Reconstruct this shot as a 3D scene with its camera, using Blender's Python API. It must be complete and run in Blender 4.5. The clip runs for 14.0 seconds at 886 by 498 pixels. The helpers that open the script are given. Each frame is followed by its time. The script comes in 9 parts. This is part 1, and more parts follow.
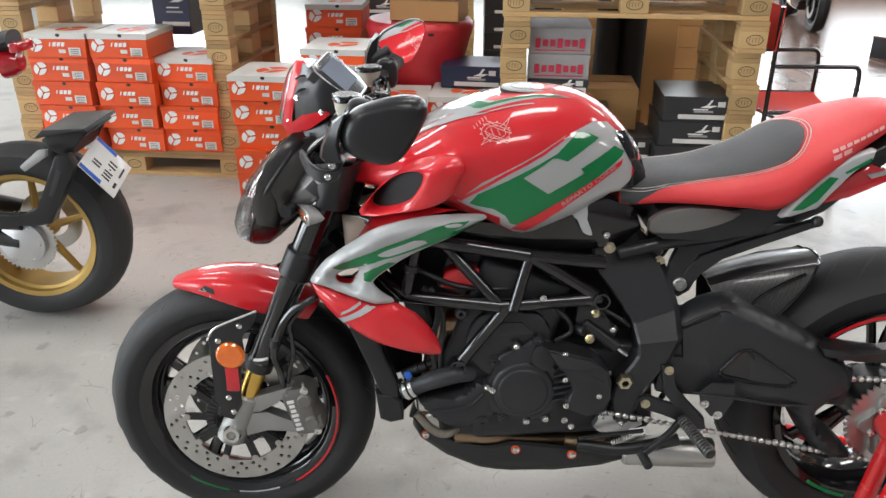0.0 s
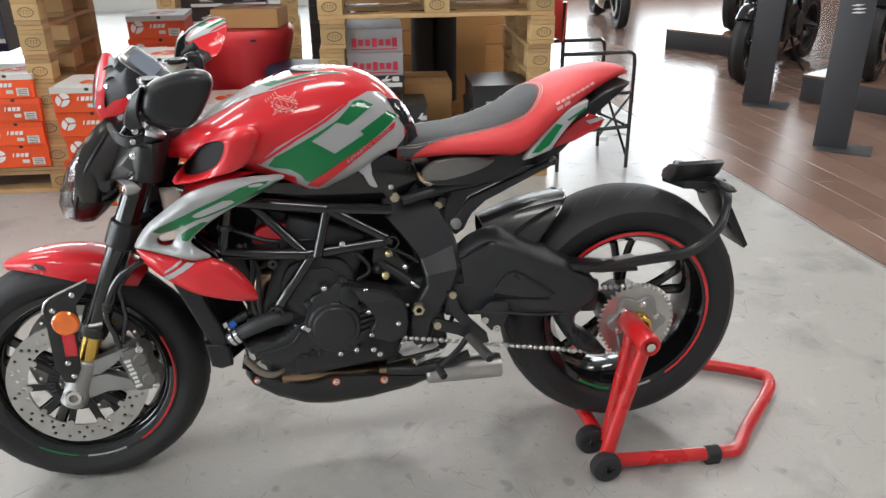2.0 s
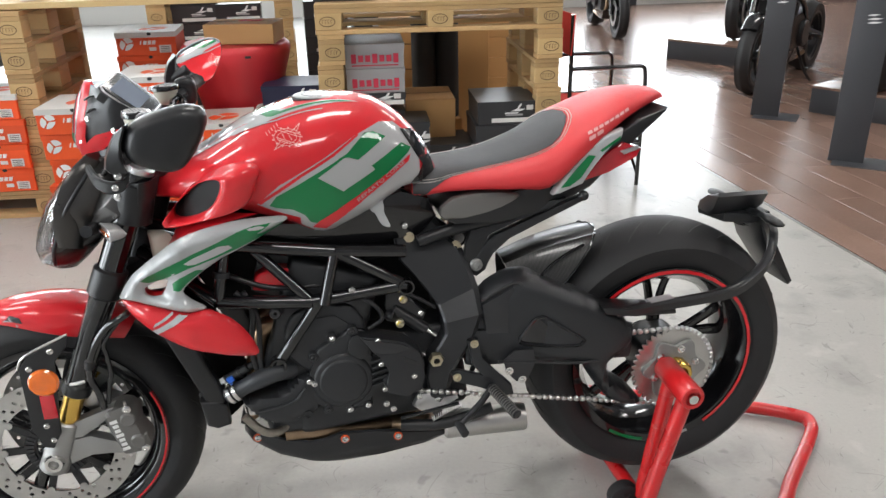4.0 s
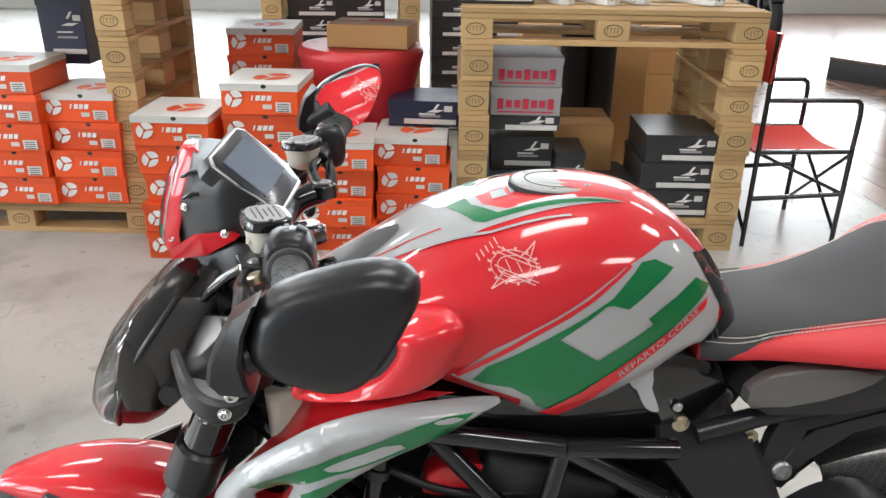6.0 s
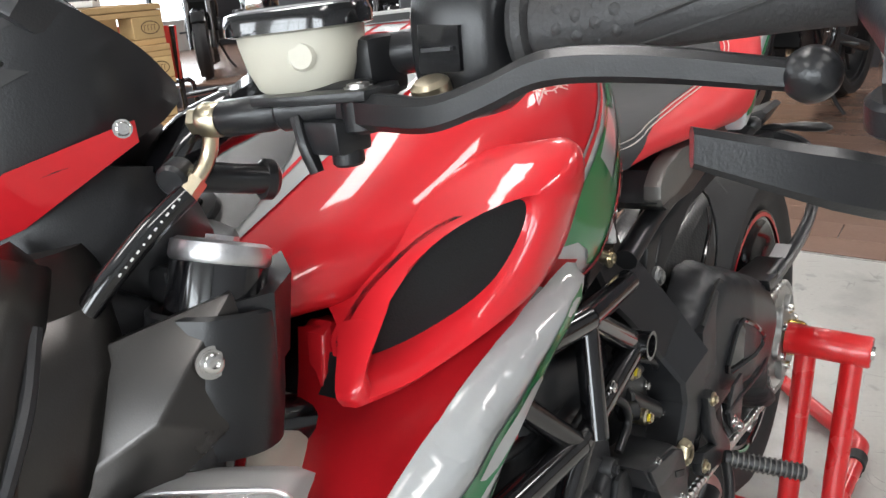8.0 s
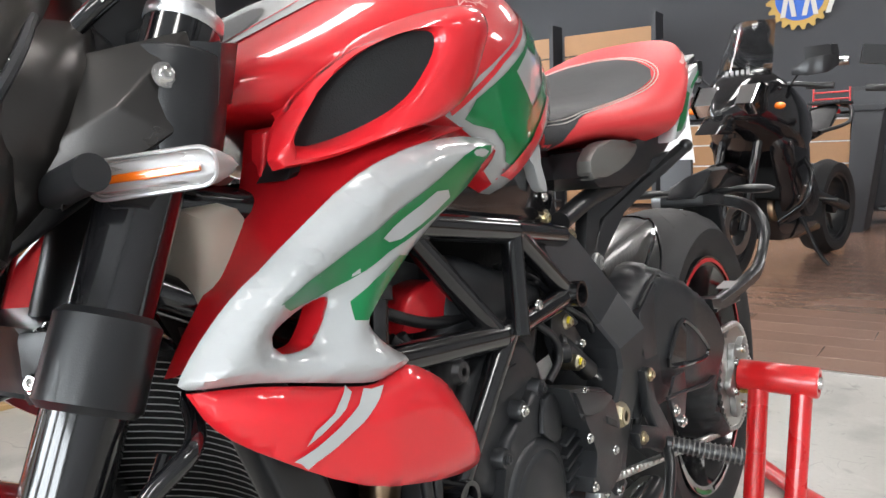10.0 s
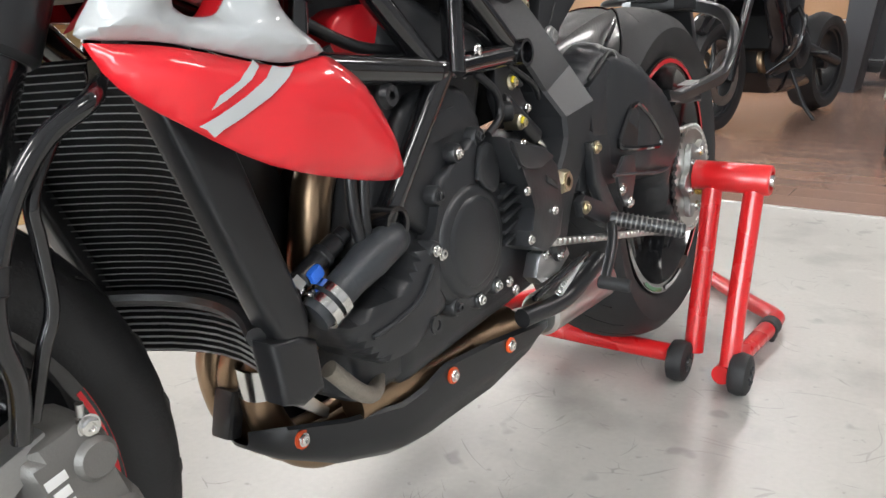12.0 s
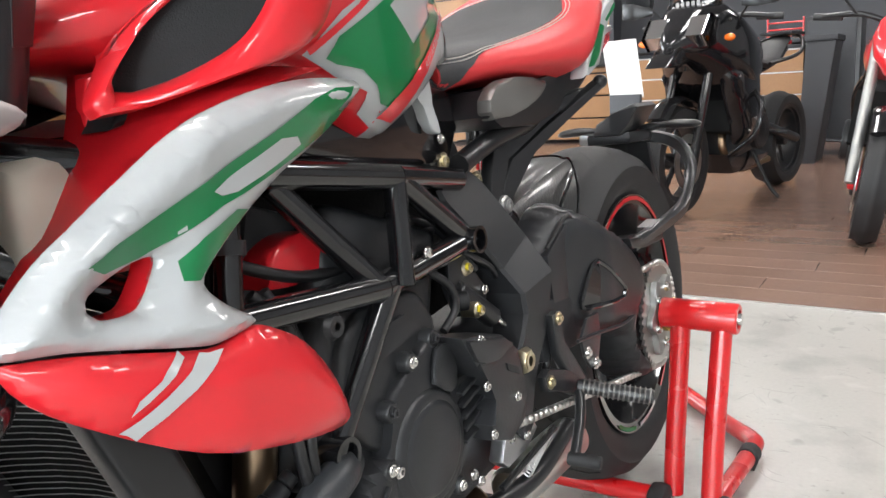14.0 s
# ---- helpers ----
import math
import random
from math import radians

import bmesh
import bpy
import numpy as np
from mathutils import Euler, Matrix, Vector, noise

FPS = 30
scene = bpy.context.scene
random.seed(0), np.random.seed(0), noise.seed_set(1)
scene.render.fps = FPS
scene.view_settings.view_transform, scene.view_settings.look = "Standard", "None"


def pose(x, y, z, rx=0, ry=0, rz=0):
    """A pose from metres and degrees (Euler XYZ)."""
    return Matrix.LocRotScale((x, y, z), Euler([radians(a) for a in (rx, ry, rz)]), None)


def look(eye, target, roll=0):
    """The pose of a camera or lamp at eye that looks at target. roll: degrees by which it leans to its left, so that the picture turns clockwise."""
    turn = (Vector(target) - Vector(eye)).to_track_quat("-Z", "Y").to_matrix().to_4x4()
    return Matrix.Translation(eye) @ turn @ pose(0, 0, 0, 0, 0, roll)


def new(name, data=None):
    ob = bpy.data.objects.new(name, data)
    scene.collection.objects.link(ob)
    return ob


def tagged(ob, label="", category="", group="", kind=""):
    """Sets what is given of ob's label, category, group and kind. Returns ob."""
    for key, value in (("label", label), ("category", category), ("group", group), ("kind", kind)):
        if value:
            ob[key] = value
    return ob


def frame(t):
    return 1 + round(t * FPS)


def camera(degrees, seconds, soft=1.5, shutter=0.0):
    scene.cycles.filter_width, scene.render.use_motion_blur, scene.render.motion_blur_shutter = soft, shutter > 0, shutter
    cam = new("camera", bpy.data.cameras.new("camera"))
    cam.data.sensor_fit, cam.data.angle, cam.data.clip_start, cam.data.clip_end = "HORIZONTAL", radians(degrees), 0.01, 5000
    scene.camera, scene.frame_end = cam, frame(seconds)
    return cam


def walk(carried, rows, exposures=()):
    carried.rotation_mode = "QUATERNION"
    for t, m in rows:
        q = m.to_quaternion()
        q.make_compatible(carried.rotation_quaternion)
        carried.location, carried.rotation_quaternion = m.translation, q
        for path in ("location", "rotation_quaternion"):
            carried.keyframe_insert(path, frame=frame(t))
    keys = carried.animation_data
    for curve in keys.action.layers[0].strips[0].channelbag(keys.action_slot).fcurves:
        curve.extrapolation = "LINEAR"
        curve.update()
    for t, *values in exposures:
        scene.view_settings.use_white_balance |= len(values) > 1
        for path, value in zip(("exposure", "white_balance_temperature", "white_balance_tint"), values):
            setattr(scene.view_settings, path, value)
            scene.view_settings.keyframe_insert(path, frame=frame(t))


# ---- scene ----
cam = camera(59.4, 14.0)
PATH = [
    (0, (-0.21, -1.538, 1.373), (-0.236, 0.283, 0.545), 0.2),
    (0.5, (-0.186, -1.629, 1.371), (-0.045, 0.18, 0.528), -0.4),
    (1, (-0.128, -1.76, 1.362), (0.081, 0.039, 0.513), -0.8),
    (1.5, (-0.11, -1.848, 1.367), (0.144, -0.046, 0.536), -0.7),
    (2, (-0.091, -1.864, 1.364), (0.23, -0.06, 0.563), -0.6),
    (2.2, (-0.087, -1.865, 1.363), (0.25, -0.062, 0.568), -0.6),
    (4.3, (-0.124, -1.577, 1.366), (0.21, 0.234, 0.587), -1.1),
    (4.5, (-0.144, -1.511, 1.367), (0.177, 0.303, 0.589), -1.2),
    (5, (-0.159, -1.328, 1.341), (0.023, 0.492, 0.531), -0.1),
    (5.5, (-0.133, -1.133, 1.349), (-0.154, 0.676, 0.496), 1.1),
    (6, (-0.27, -0.935, 1.342), (-0.14, 0.895, 0.547), 0.9),
    (6.5, (-0.507, -0.723, 1.355), (0.215, 0.961, 0.555), -3.8),
    (7, (-0.723, -0.675, 1.302), (0.362, 0.807, 0.509), -4.8),
    (7.5, (-0.754, -0.514, 1.157), (0.627, 0.71, 0.385), -4.0),
    (8, (-0.692, -0.443, 1.063), (0.842, 0.644, 0.38), -4.1),
    (8.2, (-0.682, -0.438, 1.052), (0.892, 0.61, 0.401), -4.1),
    (10.3, (-0.807, -0.606, 0.786), (0.812, 0.548, 0.565), -1.9),
    (10.5, (-0.809, -0.616, 0.77), (0.806, 0.536, 0.517), -1.4),
    (11, (-0.812, -0.628, 0.722), (0.784, 0.515, 0.339), -1.0),
    (11.5, (-0.796, -0.64, 0.685), (0.787, 0.476, 0.188), -1.0),
    (12, (-0.788, -0.646, 0.679), (0.79, 0.445, 0.115), -1.1),
    (12.5, (-0.789, -0.643, 0.679), (0.782, 0.442, 0.082), -1.0),
    (13, (-0.773, -0.647, 0.703), (0.822, 0.428, 0.154), -1.2),
    (13.5, (-0.746, -0.646, 0.743), (0.889, 0.424, 0.314), -2.0),
    (14, (-0.715, -0.636, 0.817), (0.932, 0.427, 0.421), -3.2),
]
walk(cam, [(t, look(eye, target, roll)) for t, eye, target, roll in PATH], ((0.0, -0.1), (2.2, -0.12), (4.5, 0.0), (6.5, 0.0), (7.0, -0.17), (7.5, -0.13), (8.2, 0.13), (10.5, 0.4), (12.0, 0.5), (12.8, 0.44), (14.0, 0.53)))

# ---- daylight and lamps ----
world = bpy.data.worlds.new("daylight")
scene.world = world
world.use_nodes = True
wn = world.node_tree.nodes
sky = wn.new("ShaderNodeTexSky")
sky.sky_type, sky.sun_disc = "NISHITA", False
sky.sun_elevation, sky.sun_rotation = radians(38), radians(-20)
wn["Background"].inputs["Strength"].default_value = 0.12
world.node_tree.links.new(sky.outputs["Color"], wn["Background"].inputs["Color"])


def area_lamp(name, at, target, sx, sy, watts, colour):
    data = bpy.data.lights.new(name, "AREA")
    data.shape, data.size, data.size_y, data.energy, data.color = "RECTANGLE", sx, sy, watts, colour
    ob = new(name, data)
    ob.matrix_world = look(at, target)
    return ob


CEIL = 4.2
DAY = (0.88, 0.95, 1.0)
LED = (1.0, 0.98, 0.98)
# the glazed front of the shop, far behind the pallets
for wx in (-4.2, -0.4, 3.4, 7.2):
    area_lamp("window_light", (wx, 10.75, 2.1), (wx, 0, 1.2), 3.2, 2.8, 140, DAY)
# the windows of the west side
for wy in (-3.4, -0.2, 3.0):
    area_lamp("window_light", (-6.85, wy, 1.9), (0, wy, 0.9), 2.2, 2.4, 140, DAY)
# rows of ceiling panels
PANELS = [(-3.2, -2.6), (0.4, -2.6), (4.0, -2.6), (-3.2, 0.9), (0.4, 0.9), (4.0, 0.9), (-3.2, 4.4), (0.4, 4.4), (4.0, 4.4), (7.6, 0.9), (7.6, -2.6), (7.6, 4.4)]
for px, py in PANELS:
    area_lamp("panel_light", (px, py, CEIL - 0.1), (px, py + 0.001, 0), 1.5, 0.6, 39, LED)

# ---- materials ----
def material(name, colour, rough=0.5, metal=0.0, coat=0.0, vary=0.12, scale=8.0, bump=0.0, bscale=60.0, spec=0.5, stain=0.0, per=False, trans=0.0, emit=0.0):
    """A surface with grain at two scales: slow stains and fine speckle, in object space."""
    m = bpy.data.materials.new(name)
    m.use_nodes = True
    nt = m.node_tree
    p = nt.nodes["Principled BSDF"]
    p.inputs["Roughness"].default_value = rough
    p.inputs["Metallic"].default_value = metal
    p.inputs["Coat Weight"].default_value = coat
    p.inputs["Coat Roughness"].default_value = 0.04
    p.inputs["Specular IOR Level"].default_value = spec
    p.inputs["Transmission Weight"].default_value = trans
    tc = nt.nodes.new("ShaderNodeTexCoord")
    big = nt.nodes.new("ShaderNodeTexNoise")
    big.inputs["Scale"].default_value, big.inputs["Detail"].default_value = scale, 5
    nt.links.new(tc.outputs["Object"], big.inputs["Vector"])
    fine = nt.nodes.new("ShaderNodeTexNoise")
    fine.inputs["Scale"].default_value, fine.inputs["Detail"].default_value = bscale, 3
    nt.links.new(tc.outputs["Object"], fine.inputs["Vector"])
    ramp = nt.nodes.new("ShaderNodeMapRange")
    ramp.inputs["To Min"].default_value, ramp.inputs["To Max"].default_value = 1 - vary, 1 + vary
    add = nt.nodes.new("ShaderNodeMath")
    add.operation = "MULTIPLY_ADD"
    add.inputs[1].default_value = 0.35
    nt.links.new(fine.outputs["Fac"], add.inputs[0])
    sub = nt.nodes.new("ShaderNodeMath")
    sub.operation = "MULTIPLY"
    sub.inputs[1].default_value = 0.65
    nt.links.new(big.outputs["Fac"], sub.inputs[0])
    nt.links.new(sub.outputs[0], add.inputs[2])
    nt.links.new(add.outputs[0], ramp.inputs["Value"])
    mul = nt.nodes.new("ShaderNodeVectorMath")
    mul.operation = "SCALE"
    mul.inputs[0].default_value = colour[:3]
    nt.links.new(ramp.outputs["Result"], mul.inputs["Scale"])
    out = mul.outputs["Vector"]
    if per:
        info = nt.nodes.new("ShaderNodeObjectInfo")
        r2 = nt.nodes.new("ShaderNodeMapRange")
        r2.inputs["To Min"].default_value, r2.inputs["To Max"].default_value = 1 - 0.22 * per, 1 + 0.15 * per
        nt.links.new(info.outputs["Random"], r2.inputs["Value"])
        mul2 = nt.nodes.new("ShaderNodeVectorMath")
        mul2.operation = "SCALE"
        nt.links.new(out, mul2.inputs[0])
        nt.links.new(r2.outputs["Result"], mul2.inputs["Scale"])
        out = mul2.outputs["Vector"]
    nt.links.new(out, p.inputs["Base Color"])
    rr = nt.nodes.new("ShaderNodeMapRange")
    rr.inputs["To Min"].default_value, rr.inputs["To Max"].default_value = max(0.02, rough * 0.8), min(1, rough * 1.2)
    nt.links.new(big.outputs["Fac"], rr.inputs["Value"])
    nt.links.new(rr.outputs["Result"], p.inputs["Roughness"])
    if bump:
        b = nt.nodes.new("ShaderNodeBump")
        b.inputs["Strength"].default_value, b.inputs["Distance"].default_value = bump, 0.002
        nt.links.new(fine.outputs["Fac"], b.inputs["Height"])
        nt.links.new(b.outputs["Normal"], p.inputs["Normal"])
    if emit:
        p.inputs["Emission Color"].default_value = (*colour[:3], 1)
        p.inputs["Emission Strength"].default_value = emit
    return m


RED = material("red_paint", (0.63, 0.016, 0.024), 0.36, coat=0.85, spec=0.2, vary=0.05, scale=3, bscale=400)
WHITE = material("white_paint", (0.39, 0.40, 0.40), 0.35, coat=0.85, spec=0.25, vary=0.04, scale=3, bscale=400)
GREEN = material("green_paint", (0.0, 0.16, 0.045), 0.38, coat=0.85, spec=0.2, vary=0.05, scale=3, bscale=400)
BLACKP = material("satin_black_plastic", (0.014, 0.0143, 0.0155), 0.3, spec=0.45, vary=0.2, bump=0.08, bscale=900)
BLACKG = material("gloss_black_paint", (0.007, 0.007, 0.008), 0.14, coat=0.7, spec=0.4, vary=0.1)
CAST = material("cast_black_engine_case", (0.021, 0.022, 0.024), 0.33, vary=0.25, bump=0.2, bscale=700, spec=0.42)
GREYP = material("dark_grey_plastic", (0.022, 0.0225, 0.0245), 0.34, vary=0.15, bump=0.1, bscale=800)
GUNMETAL = material("gunmetal_satin_paint", (0.078, 0.074, 0.071), 0.28, metal=0.88, vary=0.06, bump=0.04, bscale=900)
CAPM = material("satin_grey_alloy", (0.36, 0.36, 0.355), 0.48, metal=0.45, vary=0.08)
RUBBER = material("tyre_rubber", (0.014, 0.014, 0.015), 0.62, vary=0.3, bump=0.25, bscale=300)
GRIP = material("grip_rubber", (0.03, 0.03, 0.031), 0.55, vary=0.2, bump=0.3, bscale=500)
SATINAL = material("satin_grey_alloy_plate", (0.36, 0.36, 0.35), 0.42, metal=0.85, vary=0.15, scale=18, bump=0.1, bscale=400)
STEEL = material("brushed_steel", (0.55, 0.54, 0.52), 0.32, metal=1.0, vary=0.15, scale=20, bscale=300)
ALLOY = material("cast_alloy", (0.62, 0.62, 0.63), 0.35, metal=1.0, vary=0.12, bump=0.15, bscale=500)
CHROMEF = material("mirror_chrome", (0.8, 0.8, 0.8), 0.05, metal=1.0, vary=0.02)
CHROME = material("bright_bolt_steel", (0.75, 0.74, 0.72), 0.18, metal=1.0, vary=0.08)
GOLD = material("gold_anodised", (0.75, 0.48, 0.12), 0.25, metal=1.0, vary=0.06)
GOLDRIM = material("gold_wheel_paint", (0.42, 0.27, 0.08), 0.4, metal=0.6, vary=0.1)
# Lighter and bluer than the tyre rubber.
HOSE = material("blue_grey_rubber_hose", (0.03, 0.033, 0.037), 0.42, vary=0.3, scale=30, bump=0.2, bscale=300)
BRAID = material("braided_hose", (0.24, 0.215, 0.18), 0.45, metal=0.5, vary=0.5, scale=90, bump=0.6, bscale=500)
HEADER = material("heat_tinted_steel", (0.34, 0.235, 0.15), 0.36, metal=1.0, vary=0.35, scale=14)
CALIPER = material("grey_caliper", (0.17, 0.165, 0.155), 0.45, metal=0.5, vary=0.12, bump=0.2, bscale=500)
LEATHER = material("black_grippy_seat_cover", (0.028, 0.028, 0.03), 0.62, vary=0.15, bump=0.4, bscale=500)
REDVINYL = material("red_seat_vinyl", (0.60, 0.03, 0.035), 0.5, vary=0.07, bump=0.25, bscale=700)
THREAD = material("pale_thread", (0.65, 0.6, 0.55), 0.8)
ORANGE = material("orange_reflector", (0.8, 0.16, 0.01), 0.15, coat=1.0, vary=0.25, scale=60)
TAILRED = material("red_lens", (0.5, 0.005, 0.015), 0.12, coat=1.0, vary=0.3, scale=40)
WEAVE = material("gloss_carbon_weave", (0.02, 0.0195, 0.019), 0.32, coat=0.35, vary=0.1)
wnt = WEAVE.node_tree
wtc, wch, wmx = wnt.nodes.new("ShaderNodeTexCoord"), wnt.nodes.new("ShaderNodeTexChecker"), wnt.nodes.new("ShaderNodeMix")
wmx.data_type = "RGBA"
wch.inputs["Scale"].default_value = 260
wnt.links.new(wtc.outputs["Object"], wch.inputs["Vector"])
wnt.links.new(wch.outputs["Fac"], wmx.inputs[0])
wmx.inputs[6].default_value, wmx.inputs[7].default_value = (0.009, 0.009, 0.009, 1), (0.035, 0.034, 0.032, 1)
wnt.links.new(wmx.outputs[2], wnt.nodes["Principled BSDF"].inputs["Base Color"])
STANDRED = material("red_powder_coat", (0.55, 0.012, 0.014), 0.28, coat=0.4, vary=0.1, bump=0.1, bscale=200)
MILKY = material("milky_reservoir_plastic", (0.5, 0.48, 0.4), 0.4, vary=0.08, scale=25)
SCREEN = material("dashboard_glass", (0.02, 0.022, 0.026), 0.2, coat=0.3, vary=0.1)
GRILLE = material("fine_black_wire_grille", (0.009, 0.009, 0.0095), 0.5, spec=0.25, vary=0.35, scale=420, bump=0.25, bscale=700)
MESH = material("black_mesh_grille", (0.005, 0.005, 0.005), 0.7, spec=0.15, bump=0.5, bscale=300)
BLUE = material("blue_hose_clip", (0.02, 0.12, 0.55), 0.35)
BRASS = material("zinc_yellow_fitting", (0.62, 0.55, 0.40), 0.3, metal=1.0, vary=0.2, scale=60)
YELLOW = material("yellow_paint_mark", (0.7, 0.55, 0.02), 0.6)
PINE = material("pallet_pine", (0.42, 0.27, 0.12), 0.75, vary=0.28, scale=6, bump=0.4, bscale=120, per=True)
PINE2 = material("pallet_block_chipwood", (0.46, 0.31, 0.14), 0.8, vary=0.22, scale=12, bump=0.5, bscale=200, per=True)
BURN = material("burnt_stamp", (0.07, 0.04, 0.02), 0.9)
BOXOR = material("orange_printed_card", (0.75, 0.085, 0.012), 0.5, vary=0.08, scale=5, per=True)
BOXWH = material("white_printed_card", (0.58, 0.57, 0.54), 0.5, vary=0.05)
BOXBK = material("black_printed_card", (0.025, 0.026, 0.028), 0.35, vary=0.25, scale=5)
BOXNAVY = material("navy_printed_card", (0.014, 0.018, 0.05), 0.4, vary=0.2)
BOXGR = material("grey_printed_card", (0.30, 0.29, 0.29), 0.5, vary=0.08)
KRAFT = material("brown_cardboard", (0.47, 0.26, 0.1), 0.75, vary=0.1, scale=4, bump=0.1, bscale=200)
INKW = material("white_ink", (0.7, 0.7, 0.68), 0.6)
INKR = material("dark_red_ink", (0.45, 0.02, 0.05), 0.6)
# Flat black: print and small parts; also stands for shade in slots and holes.
BLACKFLAT = material("flat_black", (0.02, 0.02, 0.02), 0.6)
CANVAS = material("red_canvas", (0.58, 0.04, 0.03), 0.8, vary=0.1, bump=0.3, bscale=900)
POUF = material("red_pouf_leatherette", (0.56, 0.03, 0.04), 0.42, vary=0.06, bump=0.15, bscale=400)
CHARCOAL = material("charcoal_display_panel", (0.035, 0.037, 0.042), 0.5, vary=0.12)
WALLDK = material("dark_grey_wall_paint", (0.05, 0.052, 0.058), 0.7, vary=0.12, scale=1.5)
WALLLT = material("pale_wall_paint", (0.62, 0.61, 0.58), 0.8, vary=0.06, scale=1.2)
WALLMID = material("mid_grey_wall_paint", (0.27, 0.27, 0.275), 0.75, vary=0.08, scale=1.3)
CEILM = material("ceiling_paint", (0.3, 0.3, 0.3), 0.85, vary=0.06, scale=1.0)
VENEER = material("walnut_veneer", (0.36, 0.19, 0.085), 0.4, vary=0.25, scale=3)
PLYWOOD = material("pale_table_boards", (0.5, 0.36, 0.17), 0.6, vary=0.2, scale=4, per=True)
SHOEK = material("black_shoe_leather", (0.02, 0.02, 0.022), 0.45, vary=0.2)
SOLE = material("white_shoe_sole", (0.6, 0.58, 0.55), 0.6)
FARWHITE = material("bright_street_haze", (0.9, 0.95, 1.0), 0.9, emit=4.0)
LEDM = material("lit_panel_diffuser", (1.0, 0.95, 0.88), 0.6, emit=5.0)
PAPER = material("white_paper", (0.75, 0.75, 0.73), 0.7, vary=0.03)
PLATEW = material("white_number_plate", (0.7, 0.7, 0.68), 0.3, coat=0.5)


def glass_material(name, colour, rough=0.02):
    m = bpy.data.materials.new(name)
    m.use_nodes = True
    p = m.node_tree.nodes["Principled BSDF"]
    p.inputs["Base Color"].default_value = (*colour, 1)
    p.inputs["Roughness"].default_value = rough
    p.inputs["Transmission Weight"].default_value = 1.0
    p.inputs["IOR"].default_value = 1.45
    return m


def lens_material(name):
    """Thin clear plastic: see-through, with gloss that grows towards its edges."""
    m = bpy.data.materials.new(name)
    m.use_nodes = True
    nt = m.node_tree
    clear = nt.nodes.new("ShaderNodeBsdfTransparent")
    gloss = nt.nodes.new("ShaderNodeBsdfGlossy")
    gloss.inputs["Roughness"].default_value = 0.03
    fres = nt.nodes.new("ShaderNodeFresnel")
    fres.inputs["IOR"].default_value = 1.5
    mix = nt.nodes.new("ShaderNodeMixShader")
    nt.links.new(fres.outputs[0], mix.inputs[0])
    nt.links.new(clear.outputs[0], mix.inputs[1])
    nt.links.new(gloss.outputs[0], mix.inputs[2])
    nt.links.new(mix.outputs[0], nt.nodes["Material Output"].inputs["Surface"])
    return m


SCREENG = material("unlit_screen", (0.13, 0.16, 0.21), 0.25, coat=0.3, vary=0.1)
LENS = lens_material("thin_clear_lens")
PALEFOIL = material("pale_silver_foil", (0.72, 0.36, 0.34), 0.35, vary=0.05)
GLASS = glass_material("clear_lens", (0.95, 0.96, 0.97))
SMOKE = glass_material("smoked_windscreen", (0.25, 0.26, 0.27))
MIRROR = material("mirror_glass", (0.9, 0.9, 0.9), 0.02, metal=1.0, vary=0.0)


